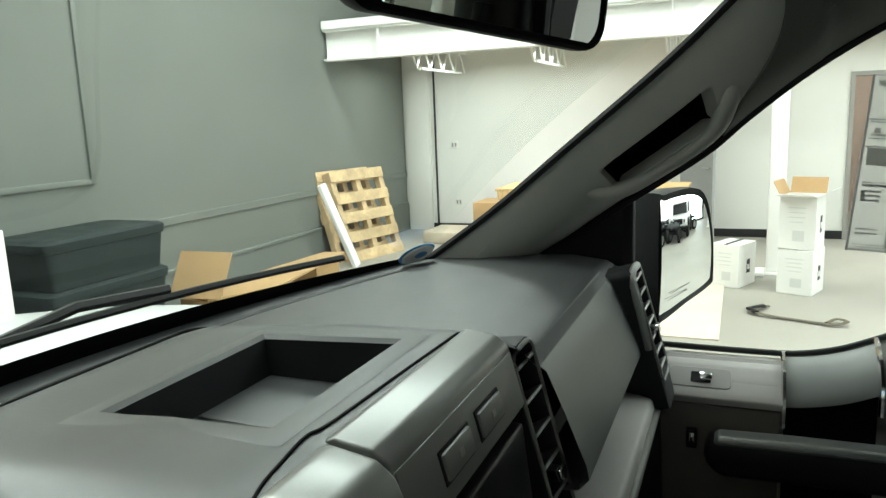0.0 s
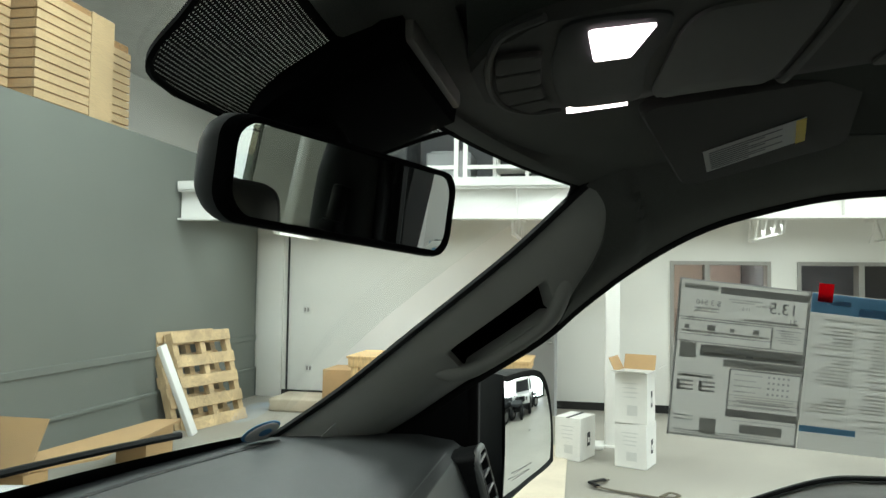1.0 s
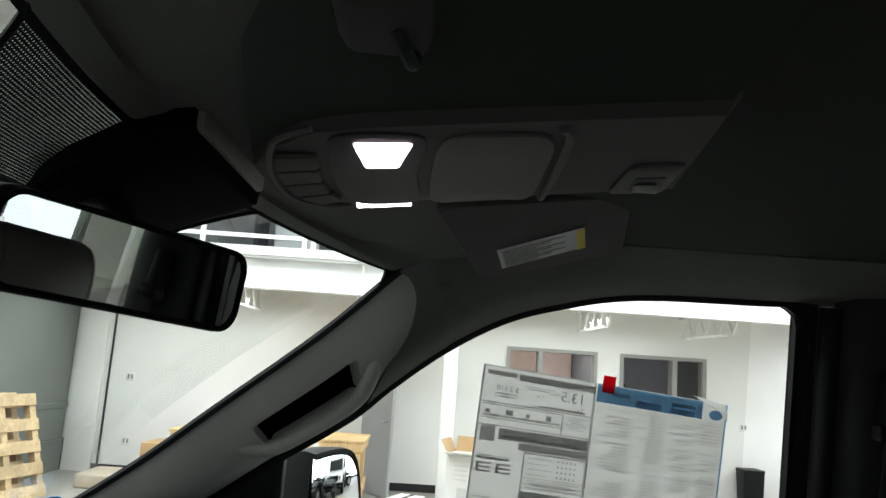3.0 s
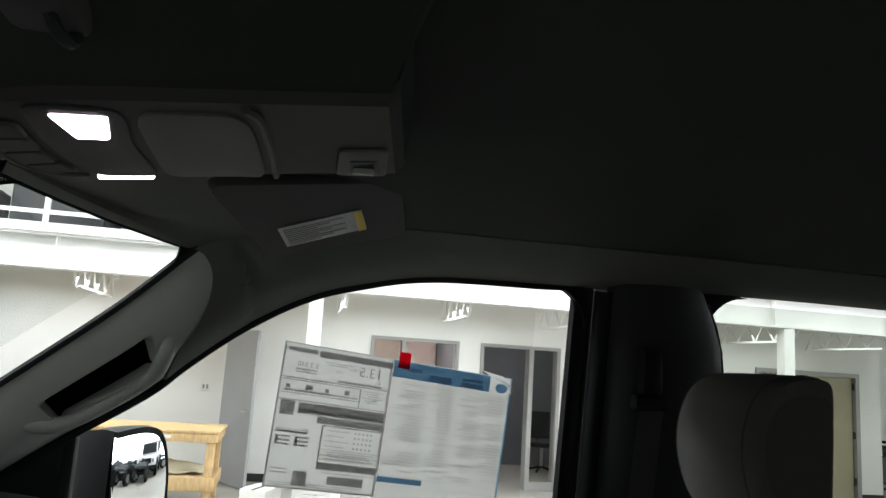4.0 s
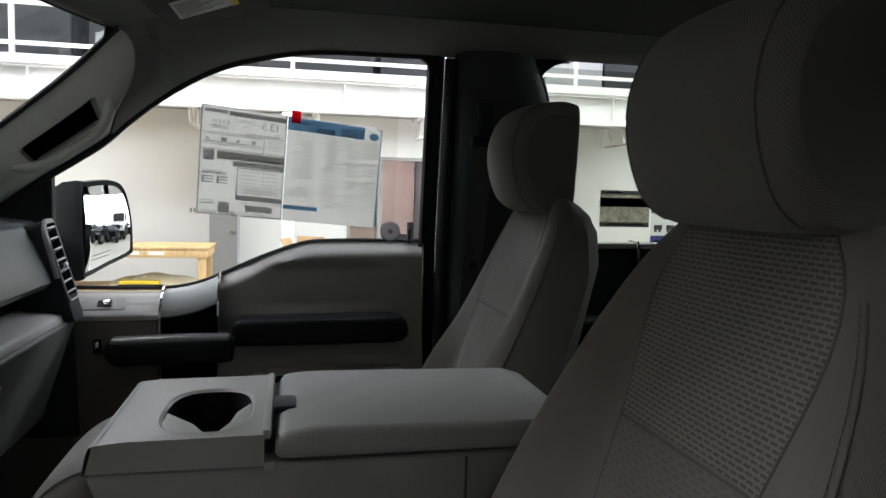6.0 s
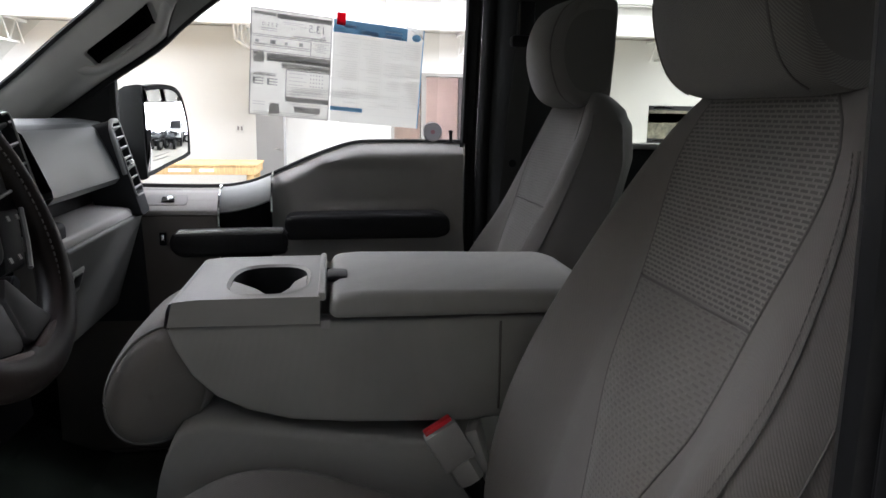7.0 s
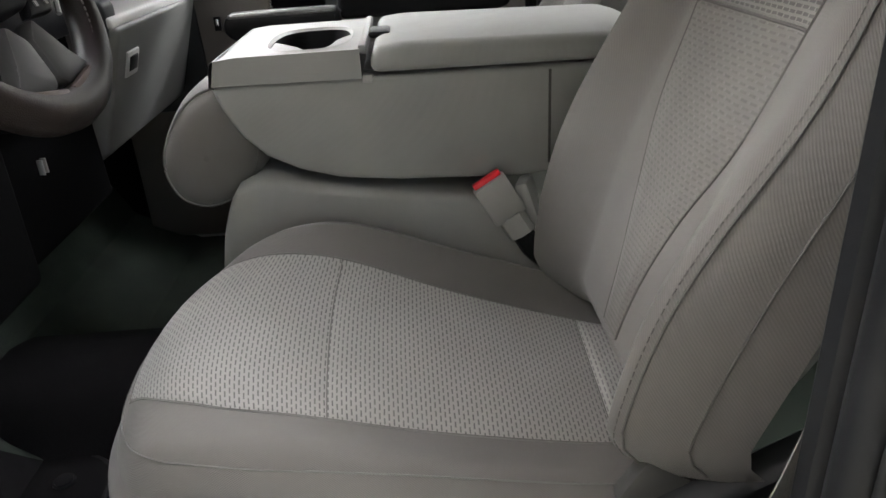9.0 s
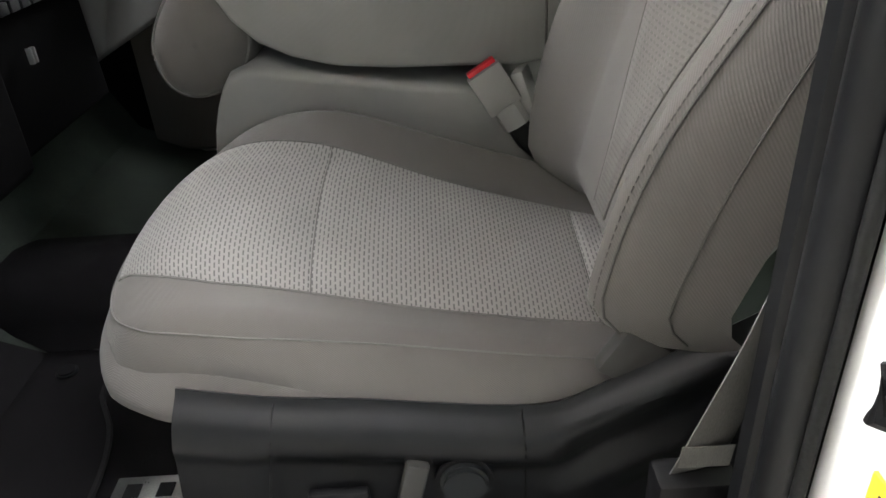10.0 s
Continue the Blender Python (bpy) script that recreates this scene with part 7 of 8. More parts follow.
TW = W + 0.004
outer = []
for c, s_ in shape:
    u, v = square(c, s_)
    y = 0.1475 + 0.1025 * v
    outer.append((TW * u, y, tray_z(y)))
CUP_X = -0.033  # the wells sit towards the driver
rimo = [(CUP_X + 0.108 * c, 0.124 + 0.066 * s_, tray_z(0.124 + 0.066 * s_)) for c, s_ in shape]
rimu = [(CUP_X + 0.105 * c, 0.124 + 0.063 * s_, tray_z(0.124 + 0.063 * s_) + 0.002) for c, s_ in shape]
rimi = [(CUP_X + 0.100 * c, 0.124 + 0.058 * s_, tray_z(0.124 + 0.058 * s_) - 0.002) for c, s_ in shape]
part("tray", loft([outer, rimo, rimu, rimi], caps=False), TRAY, con, "grey plastic cup tray")
part("tray_side", loft([outer, [(x, y + 0.008 * (y > 0.2), 1.2435) for x, y, z in outer]], caps=False), TRAY, con)
part("tray_nose", loft([[(x, 0.246, 1.2805), (x, 0.254, 1.277), (x, 0.258, 1.268), (x, 0.262, 1.2435), (x, 0.255, 1.240)] for x in (-TW, -TW * 0.5, 0, TW * 0.5, TW)], closed=False), TRAY, con)
part("tray_lip", box((-W, 0.036, 1.276), (W, 0.0475, 1.290), 0.004), TRAY, con)
part("well", loft([rimi, [(CUP_X + (x - CUP_X) * 0.96, 0.128 + (y - 0.128) * 0.94, 1.195) for x, y, z in rimi], [(CUP_X + (x - CUP_X) * 0.02, 0.128 + (y - 0.128) * 0.02, 1.19) for x, y, z in rimi]], caps=False), PLASTIC_BLACK, con, "dark cup well")
for tab in ([(-0.131, 0.118), (-0.128, 0.166), (-0.106, 0.1805), (-0.030, 0.1815), (-0.050, 0.166), (-0.085, 0.140)], [(-0.131, 0.108), (-0.085, 0.092), (-0.040, 0.086), (0.005, 0.0675), (-0.070, 0.0665), (-0.118, 0.0730)]):
    part("cup_tab", prism(tab, "z", 1.268, 1.2815, 0.002, 2), TRAY, con, "grey plastic cup rest")
part("well_divider", box((CUP_X - 0.010, 0.084, 1.20), (CUP_X + 0.010, 0.172, 1.250), 0.004), PLASTIC_DARK, con)
part("lid", cloth_prism([(0.030, 1.250), (0.032, 1.272), (0.020, 1.288), (-0.02, 1.292), (-0.36, 1.288), (-0.40, 1.276), (-0.41, 1.25)], -W - 0.008, W + 0.008, 0.011, 3), CLOTH_FINE, con, "grey padded lid")
part("lid_latch", box((-0.060, 0.002, 1.282), (0.0, 0.036, 1.2935), 0.006), PLASTIC_BLACK, con)
part("hinge_tab", box((-W - 0.004, 0.030, 1.236), (-W + 0.01, 0.044, 1.248), 0.002), GREY_PLASTIC, con)
# pillow end of the folded back
rings = []
pill = smooth_line([(0, 0.255, 1.248), (0, 0.315, 1.222), (0, 0.360, 1.155), (0, 0.368, 1.10), (0, 0.345, 1.055), (0, 0.295, 1.043), (0, 0.235, 1.072), (0, 0.205, 1.13), (0, 0.215, 1.20)], 5, True)
pc = sum(pill, Vector()) / len(pill)
for k in range(33):
    t = math.sin(lerp(-1, 1, k / 32) * math.pi / 2)
    sc = max(0.05, (1 - abs(t) ** 7) ** 0.42) if abs(t) < 1 else 0.05
    rings.append([(0.142 * t, pc.y + (p.y - pc.y) * sc, pc.z + (p.z - pc.z) * sc) for p in pill])
part("pillow", loft(rings), CLOTH, con, "rounded padded end")
part("pillow_seam", tube([(-0.118, pc.y + (p.y - pc.y) * 0.885, pc.z + (p.z - pc.z) * 0.885) for p in pill], 0.0022, 6, True), THREAD_LIGHT, con)
# middle cushion
mid = thing("middle_seat", "grey cloth middle seat cushion under the console", "car seat", (0, 0, 0.62))
rings = []
for k in range(27):
    y = lerp(-0.33, 0.29, 1 - (1 - k / 26) ** 1.6)
    ztop = line_at(y, [(-0.33, 1.03), (0.0, 1.066), (0.15, 1.092), (0.215, 1.102), (0.245, 1.094), (0.264, 1.066), (0.279, 1.02), (0.29, 0.96)])
    zlow = line_at(y, [(-0.33, 0.80), (0.2, 0.80), (0.29, 0.84)])
    ring = []
    for x, z in rounded(1, 1, 0.10, 5):
        ring.append((0.158 * x, y, lerp(zlow, ztop, (z + 1) / 2)))
    rings.append(ring)
part("cushion", loft(rings), CLOTH_FINE, mid)
part("piping", tube([(-0.156, y, line_at(y, [(-0.33, 1.00), (0.08, 1.042), (0.165, 1.052), (0.235, 1.064), (0.262, 1.052)])) for y in [lerp(-0.3, 0.262, j / 20) for j in range(21)]], 0.0016, 6), THREAD, mid)
part("base", box((-0.13, -0.30, 0.622), (0.13, 0.22, 0.802), 0.01), PLASTIC_BLACK, mid)

# belt buckles
bk = thing("belt_buckle", "grey seat belt buckle with red release button", "belt buckle", (-0.185, -0.16, 0.95))
axis = Vector((-0.06, -0.42, -0.90)).normalized()
ax_u = Vector((-0.05, 0.50, 0.86)).normalized()
ax_w = Vector((-0.10, 0.86, -0.50)).normalized()
ax_n = ax_w.cross(ax_u).normalized()
m = Matrix.Translation((-0.178, -0.127, 1.087)) @ Matrix((ax_w, -ax_n, ax_u)).transposed().to_4x4()
part("body", moved(box((-0.027, -0.011, -0.072), (0.027, 0.011, -0.003), 0.004), m), GREY_PLASTIC, bk)
part("release_button", moved(box((-0.023, -0.010, -0.006), (0.023, 0.003, 0.004), 0.002), m), RED, bk, "red release button")
part("sleeve", tube([m @ Vector((0, 0, -0.07)), m @ Vector((0, 0.006, -0.105))], 0.015, 8, flat=1.5), GREY_PLASTIC, bk)
part("stem", tube([m @ Vector((0, 0.006, -0.10)), m @ Vector((0, 0.01, -0.13)), (-0.19, -0.24, 0.93)], 0.011, 8, flat=1.6), PLASTIC_BLACK, bk)
b2 = thing("belt_buckle", "grey belt buckle tucked behind the console", "belt buckle", (-0.15, -0.2, 0.95))
m2 = Matrix.Translation((-0.150, -0.185, 1.075)) @ Vector((0.1, 0.30, 0.95)).to_track_quat("Z", "Y").to_matrix().to_4x4()
part("body", moved(box((-0.025, -0.010, -0.07), (0.025, 0.010, 0.0), 0.004), m2), GREY_PLASTIC, b2)
part("stem", tube([m2 @ Vector((0, 0, -0.065)), (-0.16, -0.24, 0.95)], 0.011, 8), GREY_PLASTIC, b2)

# shoulder belts
for side in (1, -1):
    bt = thing("seat_belt", "dark seat belt hanging from the pillar" if side == 1 else "grey seat belt strap running to its floor anchor", "seat belt", (side * 0.75, -0.45, 1.0))
    if side == 1:
        strip = [(0.668, -0.465, 1.74), (0.682, -0.455, 1.60), (0.700, -0.44, 1.35), (0.712, -0.43, 1.1), (0.74, -0.42, 0.85)]
        part("strap", thick(loft([[(x, y - 0.024, z), (x - 0.004, y, z), (x, y + 0.024, z)] for x, y, z in smooth_line(strip, 4)], closed=False), 0.0015), BELT_DARK, bt)
        part("guide", box((0.658, -0.50, 1.715), (0.690, -0.425, 1.745), 0.01), PLASTIC_BLACK, bt)
        part("button", disc((0.693, -0.445, 1.42), (1, 0, 0), 0.010, 0.008, 14), PLASTIC_BLACK, bt)
        part("adjuster", box((0.668, -0.487, 1.74), (0.70, -0.445, 1.83), 0.008), PLASTIC_BLACK, bt)
    else:
        strip = [(-0.74, -0.37, 1.62), (-0.765, -0.345, 1.25), (-0.775, -0.315, 1.08), (-0.765, -0.285, 0.94), (-0.755, -0.275, 0.875)]
        part("strap", thick(loft([[(x + 0.008, y - w, z), (x, y, z), (x - 0.004, y + w, z)] for (x, y, z), w in zip(smooth_line(strip, 4), [lerp(0.012, 0.026, k / 16) for k in range(17)])], closed=False), 0.0015), BELT, bt)
        part("anchor", box((-0.775, -0.31, 0.80), (-0.735, -0.235, 0.875), 0.008), PLASTIC_BLACK, bt)
        part("stitching", plate((-0.7615, -0.300, 0.885), (0, 1, 0), (-0.15, 0, 1), 0.046, 0.03, 0.0008), BELT, bt, "stitched belt end")

# ---- things in the hall ----


def work_table():
    t = thing("work_table", "heavy pine workbench with a lower shelf", "table", (8.2, 1.9, 0), kind="")
    x0, x1, y0, y1 = 7.95, 8.75, 0.98, 3.1
    part("tabletop", box((x0 - 0.03, y0 - 0.05, 0.865), (x1 + 0.03, y1 + 0.05, 0.895), 0.004), PINE, t)
    for yy in (y0, y1 - 0.09):
        for xx in (x0, x1 - 0.09):
            part("leg", box((xx, yy, 0), (xx + 0.09, yy + 0.09, 0.77), 0.004), PINE, t)
    for xx in (x0 - 0.02, x1 - 0.02):
        part("apron", box((xx, y0 - 0.03, 0.765), (xx + 0.04, y1 + 0.03, 0.864), 0.004), PINE, t)
        part("shelf_rail", box((xx - 0.004, y0 - 0.03, 0.25), (xx + 0.036, y1 + 0.03, 0.39), 0.004), PINE, t)
    part("end_apron", box((x0 + 0.022, y0 - 0.028, 0.767), (x1 - 0.022, y0 + 0.004, 0.862), 0.003), PINE, t)
    part("end_rail", box((x0 + 0.022, y0 - 0.028, 0.252), (x1 - 0.022, y0 + 0.004, 0.388), 0.003), PINE, t)
    part("shelf", box((x0 + 0.034, y0 + 0.005, 0.37), (x1 - 0.026, y1, 0.388)), PALLET_WOOD, t, smooth=False)
    for k, (a, b) in enumerate(((1.45, 1.62), (1.72, 1.98))):
        part("print_bar", box((x0 - 0.0222, a, 0.80), (x0 - 0.0205, b, 0.838)), CARTON, t, "faded stencilled writing", smooth=False)


work_table()
case = thing("tool_case", "yellow and black plastic tool case on the bench shelf", "case", (8.15, 1.75, 0.39))
part("base", box((8.05, 1.52, 0.389), (8.35, 1.98, 0.43), 0.01), PLASTIC_BLACK, case)
part("lid", box((8.05, 1.52, 0.431), (8.35, 1.98, 0.475), 0.01), YELLOW, case)
solid("folded_tarp", thick(sheet(lambda u, v: (8.1 + 0.5 * v, 1.1 + 1.0 * u, 0.412 + 0.10 * math.sin(3.1 * u) * math.sin(3.1 * v) + 0.015 * math.sin(17 * u + 9 * v)), 20, 12), 0.02), material("cream_tarp", (0.62, 0.58, 0.42), 0.8, grain=0.06, stain=0.12), "crumpled cream tarp on the bench shelf", "tarp")


def carton(x0, x1, y0, y1, z0, z1, opened, label, turn):
    """A white carton, seams and printed panels; flaps where it is open."""
    c = thing("carton", label, "box", ((x0 + x1) / 2, (y0 + y1) / 2, z0), group="white cartons")
    if opened:
        bm = None
        for a, b in (((x0, y0), (x0 + 0.006, y1)), ((x1 - 0.006, y0), (x1, y1)), ((x0 + 0.006, y0), (x1 - 0.006, y0 + 0.006)), ((x0 + 0.006, y1 - 0.006), (x1 - 0.006, y1))):
            bm = box((*a, z0), (*b, z1), bm=bm)
        bm = box((x0, y0, z0), (x1, y1, z0 + 0.005), bm=bm)
        part("body", bm, CARTON, c, smooth=False)
        part("flap", plate((x0, y1, z1), (0, -1, 0), (-0.75, 0, 0.18), y1 - y0, 0.16, 0.005), CARTON, c, smooth=False)
        part("flap", plate((x1, y0, z1), (0, 1, 0), (0.35, 0, 0.9), y1 - y0, 0.16, 0.005), CARD, c, "brown inner flap", smooth=False)
        part("flap", plate((x0, y1, z1), (1, 0, 0), (0, 0.4, 0.8), x1 - x0, 0.15, 0.005), CARD, c, "brown inner flap", smooth=False)
        part("flap", plate((x1, y0, z1), (-1, 0, 0), (0, -0.85, 0.45), x1 - x0, 0.13, 0.005), CARTON, c, smooth=False)
    else:
        part("body", box((x0, y0, z0), (x1, y1, z1), 0.004, 1), CARTON, c)
        part("tape", box((x0 - 0.001, (y0 + y1) / 2 - 0.02, z1 - 0.002), (x1 + 0.001, (y0 + y1) / 2 + 0.02, z1 + 0.0015)), BLACK_INK, c, smooth=False)
    part("side_mark", box((lerp(x0, x1, 0.45), y0 - 0.0015, lerp(z0, z1, 0.3)), (lerp(x0, x1, 0.65), y0 - 0.0003, lerp(z0, z1, 0.62))), BLACK_INK, c, "black printed panel", smooth=False)
    part("side_mark_light", box((lerp(x0, x1, 0.49), y0 - 0.0025, lerp(z0, z1, 0.38)), (lerp(x0, x1, 0.61), y0 - 0.0016, lerp(z0, z1, 0.5))), CARTON, c, smooth=False)
    c.matrix_world = Matrix.Translation(((x0 + x1) / 2, (y0 + y1) / 2, z0)) @ Matrix.Rotation(radians(turn), 4, "Z")
    for k in range(4):
        w = (0.5, 0.42, 0.46, 0.38)[k] * (y1 - y0)
        ym = (y0 + y1) / 2 + 0.02 * (y1 - y0)
        part("writing_bar", box((x0 - 0.0016, ym - w / 2, lerp(z0, z1, 0.78 - 0.09 * k)), (x0 - 0.0004, ym + w / 2, lerp(z0, z1, 0.78 - 0.09 * k) + 0.009)), PAPER, c, smooth=False)
    part("label_panel", box((x0 - 0.0014, lerp(y0, y1, 0.3), lerp(z0, z1, 0.16)), (x0 - 0.0003, lerp(y0, y1, 0.62), lerp(z0, z1, 0.36))), PAPER, c, smooth=False)


carton(6.90, 7.24, -0.335, -0.015, 0.0, 0.43, False, "white carton with black marks, below another", -21)
carton(6.90, 7.24, -0.330, -0.010, 0.432, 0.93, True, "white carton stacked on top with open brown flaps", -18)
carton(7.08, 7.46, 0.28, 0.56, 0.0, 0.43, False, "white carton with handwritten marks, closed", -24)
PALE_CARD = material("pale_cardboard", (0.60, 0.53, 0.42), 0.85, grain=0.05, grain_scale=60, stain=0.1, stain_scale=3)
solid("cardboard_sheet", box((5.25, 0.50, 0.001), (7.7, 1.12, 0.012)), PALE_CARD, "flattened pale cardboard sheet on the floor", "cardboard", smooth=False)
st = thing("lifting_strap", "dark webbing strap lying on the floor", "strap", (6.0, 0, 0))
pts = smooth_line([(6.35, 0.12, 0.02), (6.12, 0.26, 0.03), (6.02, 0.12, 0.02), (5.95, -0.1, 0.015), (5.86, -0.34, 0.02), (5.90, -0.44, 0.04), (6.0, -0.38, 0.03), (5.93, -0.30, 0.012)], 6)
part("webbing", tube(pts, 0.022, 6, flat=0.35), material("brown_webbing", (0.10, 0.085, 0.06), 0.85, grain=0.2, grain_scale=60), st)
part("hook", tube([(6.3, 0.16, 0.03), (6.16, 0.28, 0.035), (6.06, 0.22, 0.03)], 0.028, 8, flat=0.6), PLASTIC_BLACK, st)
solid("packing_scrap", box((7.62, 0.12, 0.0), (7.9, 0.35, 0.05), 0.015), CARTON, "crumpled white packing scrap by the column", "packaging")


def pallet(m, label):
    """Two decks of boards on three stringers, some boards missing, ends uneven."""
    p = thing("pallet", label, "pallet", m.translation, group="leaning pallets")
    for k in range(3):
        x = (0.0, 0.46, 0.92)[k]
        part("stringer", moved(box((x, 0.024, 0), (x + 0.09, 0.115, 1.2), 0.004, 1), m), PALLET_WOOD, p)
    for k in range(5):
        z = (0.0, 0.255, 0.51, 0.765, 1.06)[k]
        part("board", moved(box((-0.005 + 0.006 * (k % 2), 0.0, z), (1.012 - 0.005 * (k % 3), 0.022, z + 0.14), 0.004, 1), m), PALLET_WOOD, p)
    for k in range(3):
        z = (0.0, 0.53, 1.06)[k]
        part("back_board", moved(box((-0.005, 0.117, z), (1.01, 0.138, z + 0.14), 0.004, 1), m), PALLET_WOOD, p)


lean = Matrix.Rotation(radians(-17), 4, "X")
pallet(Matrix.Translation((7.42, 4.88, 0.0)) @ Matrix.Rotation(radians(-14), 4, "Z") @ lean, "worn pine pallet leaning on the grey wall")
pallet(Matrix.Translation((7.40, 5.06, 0.0)) @ Matrix.Rotation(radians(-12), 4, "Z") @ lean, "second pine pallet leaning behind the first")
solid("white_post", moved(box((-0.06, -0.03, 0), (0.06, 0.03, 1.1), 0.008), Matrix.Translation((7.25, 4.75, 0)) @ Matrix.Rotation(radians(-12), 4, "Y") @ Matrix.Rotation(radians(-16), 4, "X")), STEEL_WHITE, "white plastic post leaning on the wall", "post")


def tote(x0, y0, z0):
    t = thing("storage_tote", "dark plastic storage tote, stacked and lidded", "tote", (x0 + 0.6, y0 + 0.3, z0), group="stacked totes")
    rings = []
    for z, s in ((0, 0.94), (0.26, 1.0), (0.265, 1.03), (0.29, 1.03)):
        rings.append([(x0 + 0.52 + 0.52 * s * a, y0 + 0.3 + 0.3 * s * b, z0 + z) for a, b in rounded(1, 1, 0.14, 4)])
    part("tub", loft(rings), TOTE, t)
    part("lid", loft([[(x0 + 0.52 + 0.52 * s * a, y0 + 0.3 + 0.3 * s * b, z0 + z) for a, b in rounded(1, 1, 0.16, 4)] for z, s in ((0.291, 1.05), (0.325, 1.05), (0.345, 0.98))]), TOTE, t)


for k in range(3):
    tote(2.84, 4.55, 0.02 + 0.348 * k)
solid("tote_base", box((2.82, 4.55, 0), (3.92, 5.2, 0.019)), PALLET_WOOD, "thin board under the totes", "board", smooth=False)
for pts, z in (([(4.3, 4.55), (4.9, 4.25), (6.55, 4.5), (6.5, 4.75), (4.5, 4.9)], 0.30),):
    bm = prism(pts, "z", z, z + 0.02)
    bm = prism([(4.35, 4.5), (4.55, 4.45), (4.6, 4.85), (4.35, 4.9)], "z", 0.0, 0.29, bm=bm)
    bm = prism([(5.9, 4.48), (6.4, 4.5), (6.4, 4.7), (5.9, 4.8)], "z", 0.0, 0.29, bm=bm)
    solid("cardboard_stack", bm, CARD, "flattened brown cardboard stacked by the wall", "cardboard", smooth=False)
solid("cardboard_offcut", moved(box((0, 0, 0), (0.015, 0.55, 0.42)), Matrix.Translation((4.30, 4.42, 0.325)) @ Matrix.Rotation(radians(28), 4, "Y")), CARD, "bent piece of brown cardboard", "cardboard", smooth=False)
solid("brown_carton", box((8.9, 3.1, 0.0), (9.5, 3.8, 0.60), 0.006), CARD, "brown carton under the mezzanine", "box")
solid("foam_block", box((8.9, 3.86, 0.0), (9.6, 4.58, 0.18), 0.03, 3), material("beige_foam", (0.44, 0.38, 0.29), 0.9, grain=0.1, stain=0.1), "beige foam block on the floor", "block")
solid("white_board", box((1.9, 4.50, 0.0), (2.52, 4.56, 1.2), 0.006), CARTON, "white board standing on the floor by the totes", "board")
# tall timber stacks standing on the loft
for x0, x1, y0, h, end in ((2.2, 2.85, 5.95, 2.2, 0.0), (2.87, 3.88, 5.66, 2.2, 0.30), (3.9, 4.98, 5.66, 1.9, 0.0), (5.0, 5.64, 5.95, 1.9, 0.0), (5.65, 6.85, 5.66, 1.36, 0.39), (6.88, 7.45, 5.85, 1.28, 0.0)):
    s = thing("slat_stack", "tall stack of pale slatted timber panels on the loft", "timber stack", ((x0 + x1) / 2, y0 + 0.4, 3.36), group="timber stacks")
    # darker brown core paints the shade in the gaps between slats
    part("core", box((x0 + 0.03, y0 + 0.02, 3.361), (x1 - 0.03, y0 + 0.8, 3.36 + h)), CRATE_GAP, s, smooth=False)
    n = int(h / 0.1)
    for k in range(n):
        z = 3.365 + k * 0.1
        part("slat", box((x0, y0, z), (x1 - end - (0.004 if end else 0.0), y0 + 0.03, z + 0.084), 0.004, 1), CRATE_WOOD, s, smooth=False)
        part("slat", box((x0, y0 + 0.032, z), (x0 + 0.029, y0 + 0.8, z + 0.084)), CRATE_WOOD, s, smooth=False)
    if end:
        part("end_board", box((x1 - end, y0 - 0.004, 3.362), (x1, y0 + 0.03, 3.36 + h), 0.004, 1), CRATE_WOOD, s, smooth=False)


# ---- posters and small wall fittings ----
def poster(name, y0, y1, z0, z1, label, bars):
    """A flat print on the east wall; bars: (y, y, z, z, material) as shares of its size, y from its right as one faces it."""
    p = thing(name, label, "poster", (WALL_X, (y0 + y1) / 2, z0))
    x = WALL_X - 0.004
    part("sheet", box((x, y0, z0), (WALL_X - 0.0005, y1, z1)), PAPER, p, smooth=False)
    for a, b, c, d, m in bars:
        part("print_bar", box((x - 0.0016, lerp(y0, y1, a), lerp(z0, z1, c)), (x - 0.0002, lerp(y0, y1, b), lerp(z0, z1, d))), m, p, smooth=False)


SKY_INK = material("brown_landscape_print", (0.20, 0.19, 0.14), 0.6, grain=0.3, grain_scale=30, stain=0.45, stain_scale=9)
poster("wall_poster", -5.98, -5.08, 1.12, 1.73, "landscape poster with black bands on the white wall", [(0.0, 1.0, 0.88, 1.0, BLACK_INK), (0.55, 0.9, 0.92, 0.97, PAPER), (0.0, 1.0, 0.0, 0.13, BLACK_INK), (0.1, 0.9, 0.045, 0.09, GREY_INK), (0.0, 1.0, 0.13, 0.88, SKY_INK), (0.0, 1.0, 0.55, 0.80, material("pale_sky_print", (0.42, 0.42, 0.38), 0.6, stain=0.4, stain_scale=6))])
poster("wall_poster", -6.98, -6.02, 0.76, 1.43, "white and navy poster with small dark machines", [(0.0, 1.0, 0.0, 0.33, NAVY_INK), (0.08, 0.3, 0.08, 0.22, BLUE_INK), (0.4, 0.62, 0.08, 0.22, BLUE_INK), (0.72, 0.94, 0.08, 0.22, BLUE_INK), (0.0, 1.0, 0.90, 1.0, NAVY_INK)] + [(0.06 + 0.24 * k, 0.22 + 0.24 * k, 0.48, 0.60, BLACK_INK) for k in range(4)] + [(0.08 + 0.24 * k, 0.13 + 0.24 * k, 0.42, 0.48, BLACK_INK) for k in range(4)] + [(0.16 + 0.24 * k, 0.21 + 0.24 * k, 0.42, 0.48, BLACK_INK) for k in range(4)])
